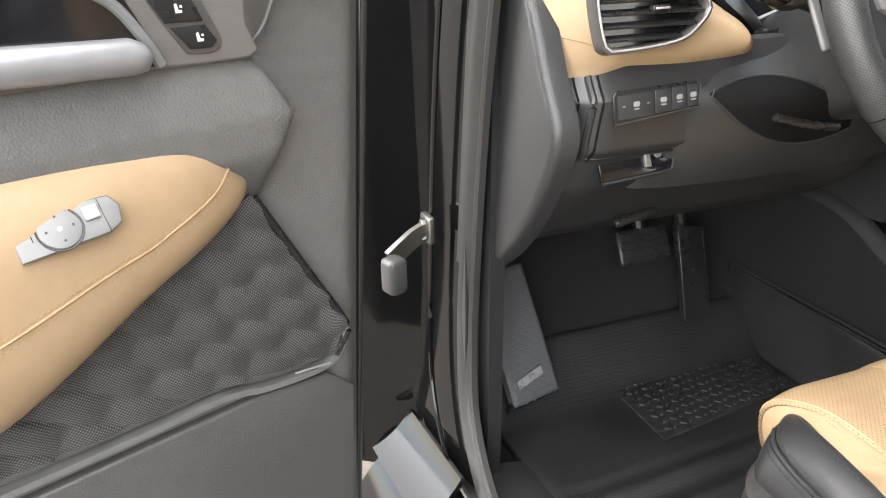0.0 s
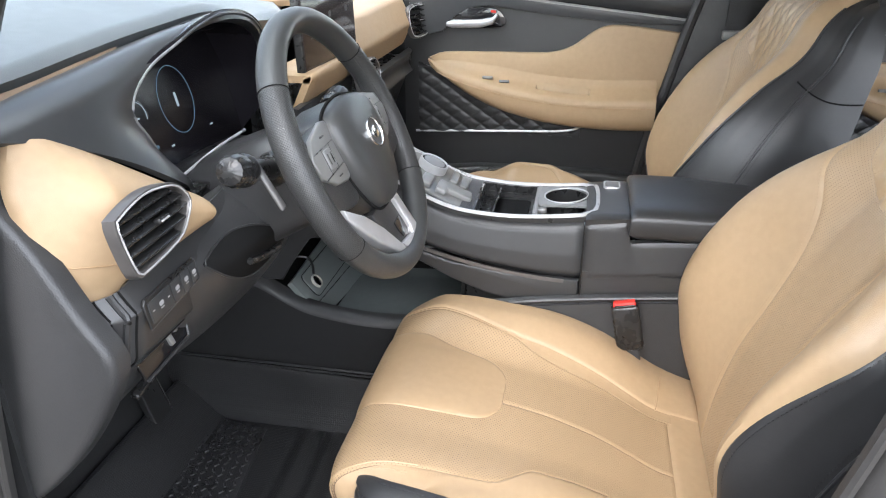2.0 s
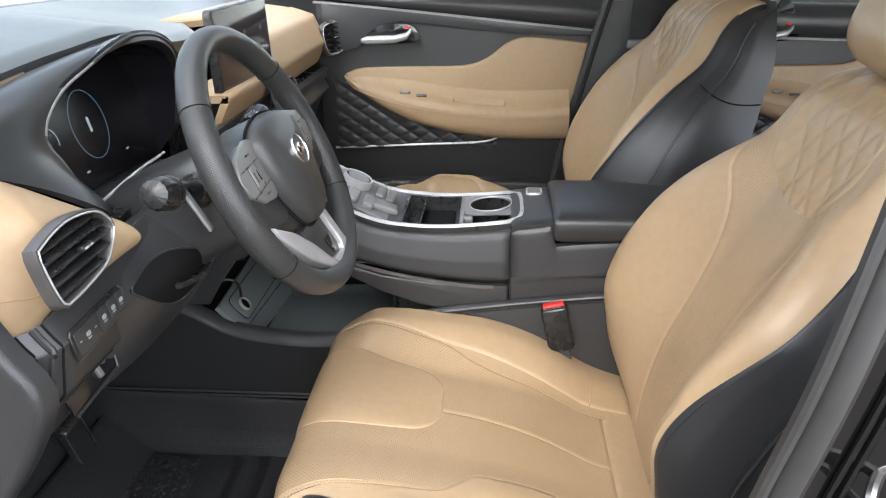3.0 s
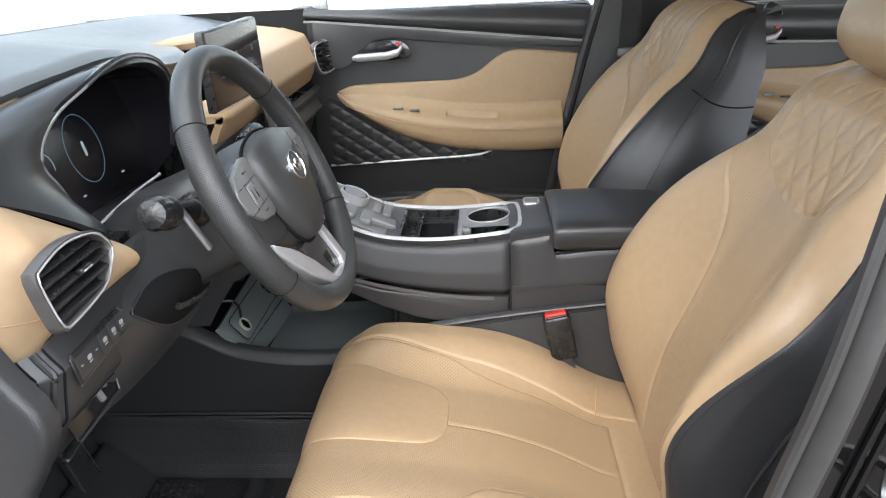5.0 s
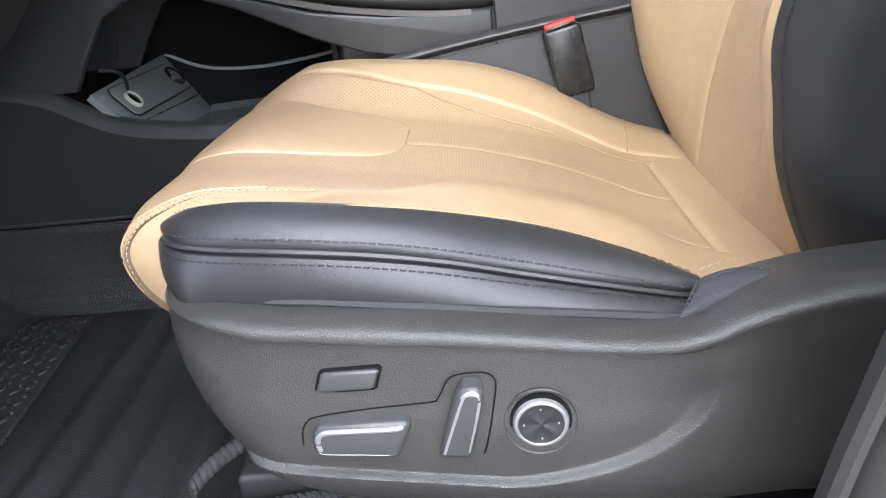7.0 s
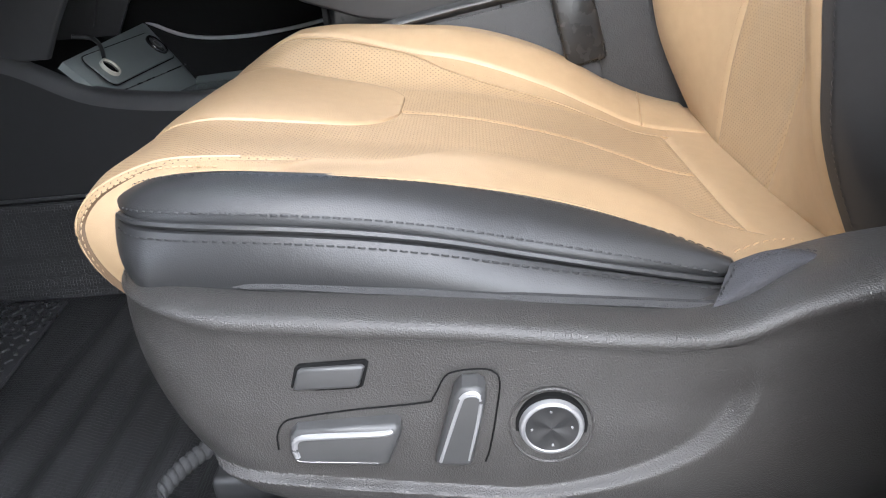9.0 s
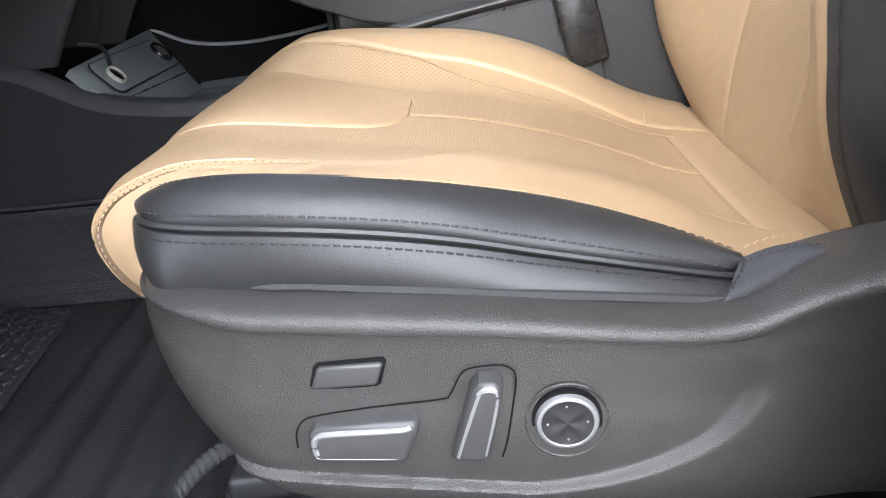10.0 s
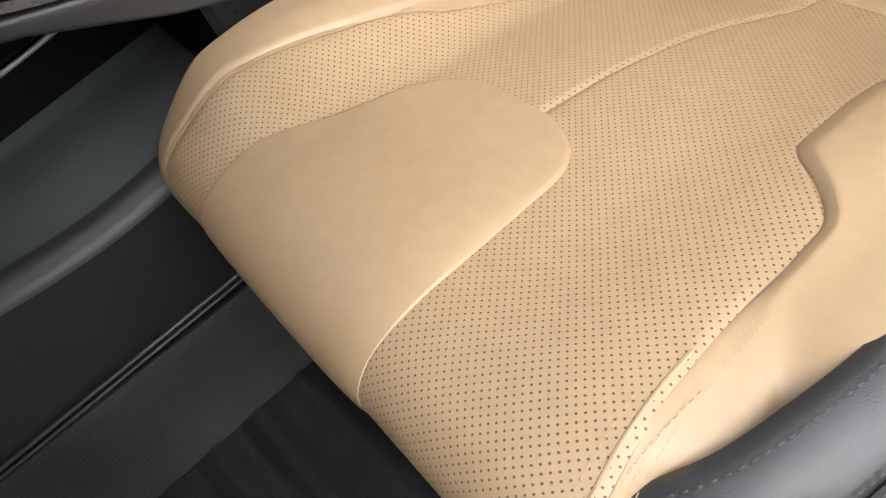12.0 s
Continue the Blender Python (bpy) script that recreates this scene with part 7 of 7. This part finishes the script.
def side_strip(name, inner, shift_a, shift_b, depth, mat, label):
    """A curved body panel that starts behind the seal and runs outwards from the opening."""
    line = spline(inner, 60)

    def f(u, v):
        p = Vector(line[int(round(u * 59))])
        a, b = Vector(shift_a), Vector(shift_b)
        return p + a * v + b * v * v + Vector((depth * math.sin(math.pi * v), 0, 0))
    return structure(name, sheet(f, 60, 20, 0.01, out=(-1, 0, 0)), mat, label)


side_strip("pillar_a", [(x + 0.004, y + 0.012, z) for x, y, z in A_LINE[:9]], (-0.035, 0.17, 0.0), (0.0, 0.0, 0.0), -0.006, PAINT, "glossy black front door pillar")
side_strip("pillar_b", [(x + 0.004, y - 0.012, z) for x, y, z in B_LINE[2:]], (0.030, -0.17, 0.0), (-0.105, -0.03, 0.0), 0.0, PAINT, "glossy black centre door pillar")
structure("pillar_a_outer", sheet(lambda u, v: (-0.762 - 0.115 * u, 0.845 + 0.075 * u, 0.34 + 0.86 * v), 8, 8, 0.01, out=(-1, -1, 0)), PAINT, "glossy black body panel behind the door hinge")
structure("sill", sheet(lambda u, v: (-0.765 - 0.12 * v, -0.5 + 1.35 * u, 0.415 - 0.10 * v ** 2.2), 30, 16, 0.01, out=(-0.4, 0, 1)), PAINT, "glossy black door sill")
structure("sill_end", sheet(lambda u, v: (-0.783 - 0.060 * v - 0.010 * u, 0.655 + 0.17 * u, 0.436 + 0.040 * (1 - v) ** 2.4 - 0.012 * v * v), 24, 20, 0.008, out=(-0.5, 0, 1)), PAINT, "glossy black foot of the front door pillar")
structure("sill_trim", sheet(lambda u, v: (-0.762 + 0.115 * v, -0.4 + 1.12 * u, 0.430 - 0.012 * v + 0.006 * math.sin(math.pi * v)), 30, 10, 0.012, 0.004, 0.01), PLASTIC, "black plastic sill cover")
kick = structure("kick_panel", sheet(lambda u, v: (-0.748 + 0.105 * v ** 0.7, 0.722 + 0.06 * v + 0.30 * max(0.0, v - 0.45), 0.43 + 0.35 * u), 20, 24, 0.008, out=(1, -1, 0)), PLASTIC, "dark plastic panel in front of the door opening")
part("trim_clip", slab(disc(0.0035, 14), frame_of((-0.690, 0.741, 0.684), (1, 0.5, 0), (0, 0, 1)), 0.002, 0.0006), WHITE, kick, "small white trim clip")
structure("pillar_a_trim", sheet(lambda u, v: (-0.748 + 0.06 * v, lerp(u, [0, 0.4, 1], [0.735, 0.700, 0.47]) + 0.03 * v, 0.74 + 0.76 * u), 30, 10, 0.008, out=(1, -1, 0)), PLASTIC_FINE, "dark trim of the windscreen pillar")
structure("pillar_b_trim", sheet(lambda u, v: (-0.76 + 0.07 * v, lerp(u, [0, 0.4, 1], [-0.01, -0.06, -0.19]) - 0.18 * v, 0.43 + 1.1 * u), 30, 12, 0.01, out=(1, 0.6, 0)), PLASTIC_FINE, "dark trim of the centre pillar")
structure("far_pillar", sheet(lambda u, v: (0.634 - 0.012 * math.sin(math.pi * v), lerp(u, [0, 0.36, 0.6, 1], [0.04, -0.015, -0.075, -0.17]) - 0.22 * v, 0.43 + 1.1 * u), 30, 12, 0.03, out=(-1, 0, 0)), FAR_TRIM_SHADED, "trim of the far centre pillar, darkened for shade")
structure("far_seal", tube(spline([(0.638, 0.045, 0.45), (0.636, 0.012, 0.70), (0.634, -0.012, 0.83), (0.632, -0.070, 1.07), (0.632, -0.098, 1.17), (0.632, -0.16, 1.40)], 30), 0.012, 8), RUBBER, "black rubber seal of the far door")
# unseen headliner; its invented roof opening is closed to dim the far seat
HX, HF, HR = 0.34, 0.05, -1.05


def roof_z(x):
    return 1.585 - 0.09 * (x / 0.66) ** 2


for n, x0, x1, y0, y1 in (("ceiling_front", -0.66, 0.66, HF, 0.45), ("ceiling_rear", -0.66, 0.66, -1.6, HR), ("ceiling_near", -0.66, -HX, HR, HF), ("ceiling_far", HX, 0.66, HR, HF)):
    structure(n, sheet(lambda u, v, a=x0, b=x1, c=y0, d=y1: (a + (b - a) * u, c + (d - c) * v, roof_z(a + (b - a) * u)), 16, 10, 0.03, out=(0, 0, -1)), HEADLINER, "pale headliner under the roof")
structure("ceiling_middle", sheet(lambda u, v: (-HX + 2 * HX * u, HR + (HF - HR) * v, roof_z(-HX + 2 * HX * u) + 0.004), 12, 10, 0.02, out=(0, 0, -1)), HEADLINER, "unseen pale panel added to shut out light from the roof")
structure("roof_panel", sheet(lambda u, v: (-HX + 2 * HX * u, HR + (HF - HR) * v, roof_z(-HX + 2 * HX * u) + 0.050), 12, 10, 0.012, out=(0, 0, 1)), GLOSS_BLACK, "unseen dark roof panel added over the closed opening")
for n, x0, x1, y0, y1 in (("roof_front", -0.70, 0.70, HF, 0.47), ("roof_rear", -0.70, 0.70, -1.66, HR), ("roof_near", -0.70, -HX, HR, HF), ("roof_far", HX, 0.70, HR, HF)):
    structure(n, sheet(lambda u, v, a=x0, b=x1, c=y0, d=y1: (a + (b - a) * u, c + (d - c) * v, roof_z(a + (b - a) * u) + 0.055 - 0.05 * abs((a + (b - a) * u) / 0.70) ** 8), 24, 10, 0.012), PAINT, "glossy black roof")
for n, q in (("rear_quarter_near", -1), ("rear_quarter_far", 1)):
    structure(n, sheet(lambda u, v, q=q: (q * (0.80 + 0.06 * math.sin(math.pi * v)), (-1.72 if q < 0 else -1.72) + (1.44 if q < 0 else 0.66) * u, 0.32 + 0.74 * v), 16, 16, 0.03, out=(q, 0, 0)), PAINT, "glossy black rear body side")
structure("tailgate", sheet(lambda u, v: (-0.80 + 1.6 * u, -1.74, 0.32 + 0.80 * v), 8, 8, 0.03, out=(0, -1, 0)), PAINT, "glossy black tailgate")
structure("floor", sheet(lambda u, v: (-0.70 + 1.40 * u, -1.6 + 2.55 * v, 0.400), 20, 20, 0.05), CARPET, "black carpet on the car floor")
structure("bulkhead", sheet(lambda u, v: (-0.72 + 1.44 * u, lerp(v, [0, 0.10, 0.3, 1], [0.855, 0.905, 0.985, 1.13]), 0.40 + 0.75 * v), 20, 24, 0.02, out=(0, -1, 0)), CARPET, "carpeted bulkhead behind the pedals")
structure("bulkhead_side", sheet(lambda u, v: (-0.705 + 0.0 * u, 0.70 + 0.45 * u, 0.40 + 0.75 * v), 12, 12, 0.02, out=(1, 0, 0)), CARPET, "carpeted side of the footwell")
structure("far_footwell_side", sheet(lambda u, v: (0.690, 0.60 + 0.6 * u, 0.40 + 0.80 * v), 6, 6, 0.02, out=(-1, 0, 0)), CARPET, "carpeted far side of the footwell")
structure("rear_wall", sheet(lambda u, v: (-0.75 + 1.5 * u, -1.55, 0.40 + 1.15 * v), 6, 6, 0.03, out=(0, 1, 0)), PLASTIC, "rear of the cabin")
wind = structure("windscreen", sheet(lambda u, v: (-0.66 + 1.32 * u, 1.25 - 0.80 * v - 0.10 * (2 * u - 1) ** 2, 1.15 + 0.40 * v), 16, 10, 0.005, out=(0, 1, 1)), GLASS, "windscreen")
wind.visible_shadow = False
structure("bonnet", sheet(lambda u, v: (-0.80 + 1.6 * u, 1.20 + 0.95 * v, 1.10 - 0.12 * v * v - 0.05 * (2 * u - 1) ** 2), 20, 12, 0.02), PAINT, "glossy black bonnet")
structure("wing", sheet(lambda u, v: (-0.86 - 0.03 * math.sin(math.pi * v), 0.90 + 1.2 * u, 0.35 + 0.72 * v), 20, 12, 0.02, out=(-1, 0, 0)), PAINT, "glossy black front wing")


def floor_mat():
    def f(u, v):
        x, y = -0.66 + 0.53 * u, 0.30 + 0.60 * v
        z = 0.422 + 0.085 * smooth(0.80, 1.05, v)
        ribs = smooth(0.30, 0.34, y) * smooth(0.66, 0.62, y) * smooth(-0.65, -0.62, x) * smooth(-0.135, -0.16, x)
        z += 0.0045 * ribs * math.sin((y - 0.05 * x - 0.008) * 2 * math.pi / 0.051)
        return (x, y, z)
    ob = thing("floor_mat", (-0.40, 0.6, 0.41), "black rubber floor mat, dusty, with ribs and a heel pad", "floor mat")
    part("mat", sheet(f, 60, 180, 0.010, 0.004, 0.01), MAT_HEX, ob)
    part("mat_wall", sheet(lambda u, v: (-0.139 + 0.006 * v - 0.012 * (1 - v) ** 4, 0.36 + 0.56 * u, 0.424 + (0.108 + 0.02 * u) * v), 40, 12, 0.004, 0.002, 0.004, out=(-1, 0, 0)), MAT_HEX, ob, "upturned textured side of the mat")
    part("heel_pad", slab([(-0.15, -0.094), (0.135, -0.057), (0.150, 0.095), (-0.145, 0.09)], pose(-0.30, 0.765, 0.424, 0, 0, 0), 0.004, 0.002), MAT_RUBBER, ob)
    for i in range(17):
        for j in range(9):
            part("stud", slab(rounded(0.010, 0.004, 0.0015, 2), pose(-0.430 + 0.0155 * i + 0.008 * (j % 2), 0.690 + 0.0165 * j + 0.0015 * i, 0.428, 0, 0, 35 if (i + j) % 2 else -35), 0.0022, 0.0008, 1), MAT_RUBBER, ob)
    part("mat_clip", slab(disc(0.020, 20), pose(-0.185, 0.42, 0.424), 0.006, 0.003), SMOOTH_BLACK, ob)
    return ob


floor_mat()


def foot_rest():
    ob = thing("foot_rest", (-0.62, 0.86, 0.43), "grey plastic foot rest with a small metal plate", "foot rest")
    def rest(u, v):
        left, right = -0.634 - 0.034 * v, -0.543 - 0.042 * v
        return (left + (right - left) * u, 0.792 + 0.065 * v + 0.022 * u, 0.452 + 0.20 * v)
    part("pad", sheet(rest, 24, 40, 0.012, 0.004, 0.008, out=(0.2, -1, 0.4)), HEX_GREY, ob)
    a, b = Vector(rest(0.14, 0.165)), Vector(rest(0.70, 0.215))
    part("plate", boxed((b - a).length, 0.015, 0.003, 0.001, frame_of((a + b) / 2 + Vector((0, -0.0042, 0.001)), b - a, (0, 0.30, 1))), SILVER, ob, "small pale metal plate on the pad")
    part("riser", sheet(lambda u, v: (lerp(u, [0, 1], [-0.640, -0.545]), 0.796 + 0.020 * u + 0.03 * v, 0.455 - 0.045 * v), 8, 6, 0.006, out=(0, -1, 0)), SMOOTH_BLACK, ob)
    return ob
foot_rest()


def pedals():
    ob = thing("brake_pedal", (-0.315, 0.95, 0.62), "black rubber brake pedal", "pedal")
    m = pose(-0.315, 0.945, 0.610, 62, 0, 0)
    part("pad", boxed(0.105, 0.062, 0.016, 0.006, m), MAT_RUBBER, ob)
    for k in range(4):
        part("rib", boxed(0.095, 0.006, 0.004, 0.0015, m @ pose(0, -0.022 + 0.0147 * k, 0.009)), MAT_RUBBER, ob)
    part("arm", tube([(-0.315, 0.955, 0.62), (-0.31, 0.99, 0.70), (-0.31, 1.0, 0.85)], 0.011, 8), SMOOTH_BLACK, ob)
    gas = thing("accelerator_pedal", (-0.235, 0.92, 0.45), "long black accelerator pedal", "pedal")
    g = frame_of((-0.232, 0.912, 0.545), (1, 0, 0), (0, 0.35, 1))
    part("pad", slab([(-0.028, -0.11), (0.024, -0.125), (0.030, 0.09), (-0.022, 0.10)], g, 0.014, 0.004), SMOOTH_BLACK, gas)
    part("edge", tube([g @ Vector((0.026, -0.122, 0.013)), g @ Vector((0.0295, 0.0, 0.013)), g @ Vector((0.031, 0.09, 0.013))], 0.0012, 6), SMOOTH_BLACK, gas)
    part("arm", tube([(-0.232, 0.945, 0.62), (-0.23, 0.99, 0.72), (-0.23, 1.01, 0.85)], 0.010, 8), SMOOTH_BLACK, gas)


pedals()


def door_check():
    ob = thing("door_check_strap", (-0.80, 0.79, 0.77), "greasy steel door check strap", "door check")
    part("arm", sweep([(-0.778, 0.775, 0.776), (-0.797, 0.770, 0.770), (-0.815, 0.765, 0.760), (-0.832, 0.760, 0.750)], [(-0.004, -0.012), (0.004, -0.012), (0.004, 0.012), (-0.004, 0.012)]), STEEL, ob)
    part("bracket", boxed(0.010, 0.030, 0.036, 0.003, pose(-0.775, 0.780, 0.776)), STEEL, ob)
    for z in (-0.010, 0.010):
        part("bolt", slab(disc(0.006, 6), frame_of((-0.781, 0.774, 0.776 + z), (0, -1, 0), (0, 0, 1)), 0.006, 0.001), STEEL, ob)
    part("buffer_block", boxed(0.026, 0.026, 0.046, 0.007, pose(-0.838, 0.728, 0.744, 0, 0, 20)), GREY_BUTTON, ob, "dull grey buffer block")


door_check()


def striker():
    ob = thing("door_striker", (-0.785, -0.115, 0.90), "zinc-plated door striker loop on the pillar", "door striker")
    part("base", slab(rounded(0.030, 0.056, 0.010), frame_of((-0.764, -0.150, 0.912), (-0.1, -1, 0), (0, 0, 1)), 0.004, 0.001), DARK_METAL, ob)
    part("loop", tube(spline([(-0.764, -0.140, 0.930), (-0.785, -0.125, 0.927), (-0.793, -0.122, 0.912), (-0.785, -0.125, 0.897), (-0.764, -0.140, 0.894)], 20), 0.005, 8), STEEL, ob)
    for z in (0.927, 0.883):
        part("screw", slab(disc(0.009, 14), frame_of((-0.767, -0.155, z + 0.007), (-0.1, -1, 0), (0, 0, 1)), 0.003, 0.001), STEEL, ob)


striker()


def sticker():
    m = frame_of((-0.7820, -0.118, 0.778), (-0.40, -0.92, -0.02), (0.0, -0.10, 1)) @ Matrix.Scale(0.86, 4)
    ob = thing("pillar_sticker", m.translation, "pale blue and yellow information sticker on the pillar", "sticker")
    part("sheet", slab(rounded(0.046, 0.080, 0.004), m, 0.0006, 0), PALE_BLUE, ob)
    part("yellow_strip", slab(rounded(0.010, 0.074, 0.001, 2, -0.016, 0.001), m @ pose(0, 0, 0.0006), 0.0004, 0), YELLOW, ob)
    part("yellow_box", slab(rounded(0.020, 0.026, 0.001, 2, 0.008, 0.018), m @ pose(0, 0, 0.0006), 0.0004, 0), YELLOW, ob)
    for k in range(5):
        part("print_bar", slab(rounded(0.022, 0.003, 0.0006, 2, 0.006, -0.008 - 0.006 * k), m @ pose(0, 0, 0.0006), 0.0004, 0), GREY_BUTTON, ob)


sticker()


def seat_belt():
    ob = thing("seat_belt", (0.63, -0.17, 1.1), "black seat belt webbing at the far pillar", "seat belt")
    part("webbing", sweep([(0.60, -0.19, 1.50), (0.602, -0.18, 1.25), (0.605, -0.175, 1.09), (0.62, -0.19, 0.80), (0.63, -0.21, 0.50)], [(-0.024, -0.0008), (0.024, -0.0008), (0.024, 0.0008), (-0.024, 0.0008)], up=(1, 0, 0)), FABRIC, ob)
    part("tongue", boxed(0.016, 0.055, 0.020, 0.004, pose(0.592, -0.172, 1.075)), DOOR_PLATE, ob)


seat_belt()


# outside
def concrete():
    return surface("concrete", (0.150, 0.128, 0.108), 0.9, grain=0.8, grain_size=160.0, vary=0.3)


whole("ground", sheet(lambda u, v: (-60 + 120 * u, -60 + 120 * v, -0.02 + 0.0 * u), 20, 20, 0.1), concrete(), "brownish grey concrete yard", "ground", kind="structure", smooth=False)
GRASS = surface("mown_grass", (0.060, 0.115, 0.030), 0.9, grain=1.0, grain_size=60.0, vary=0.45)
whole("lawn", sheet(lambda u, v: (4.2 + 4.6 * u, -16 + 44 * v, 0.015 + 0.05 * math.sin(math.pi * u)), 10, 10, 0.03), GRASS, "green grass strip before the building", "lawn", kind="structure")
WALL_PAINT = surface("pale_wall", (0.62, 0.62, 0.60), 0.85, grain=0.4, grain_size=90.0)
whole("backdrop", sheet(lambda u, v: (9.0, -16 + 44 * u, -0.02 + 3.2 * v), 12, 6, 0.3, out=(-1, 0, 0)), WALL_PAINT, "pale building wall across the yard", "building", kind="structure", smooth=False)


def wing_mirror():
    ob = thing("wing_mirror", (0.93, 0.66, 1.20), "white door mirror outside the far window", "door mirror")
    part("housing", loft([[(0.93 + 0.10 * k * math.copysign(abs(math.cos(a)) ** 0.7, math.cos(a)), y, 1.225 + 0.062 * k * math.copysign(abs(math.sin(a)) ** 0.7, math.sin(a))) for a in np.linspace(0, 2 * math.pi, 28, endpoint=False)] for y, k in ((0.60, 0.92), (0.61, 1.0), (0.66, 0.95), (0.70, 0.7), (0.715, 0.3))]), WHITE, ob)
    part("glass", slab(rounded(0.17, 0.10, 0.025), frame_of((0.93, 0.5985, 1.225), (1, 0, 0), (0, 0, 1)), 0.002, 0.0005), CHROME, ob)
    part("arm", boxed(0.12, 0.04, 0.03, 0.008, pose(0.80, 0.655, 1.185)), SMOOTH_BLACK, ob)


wing_mirror()
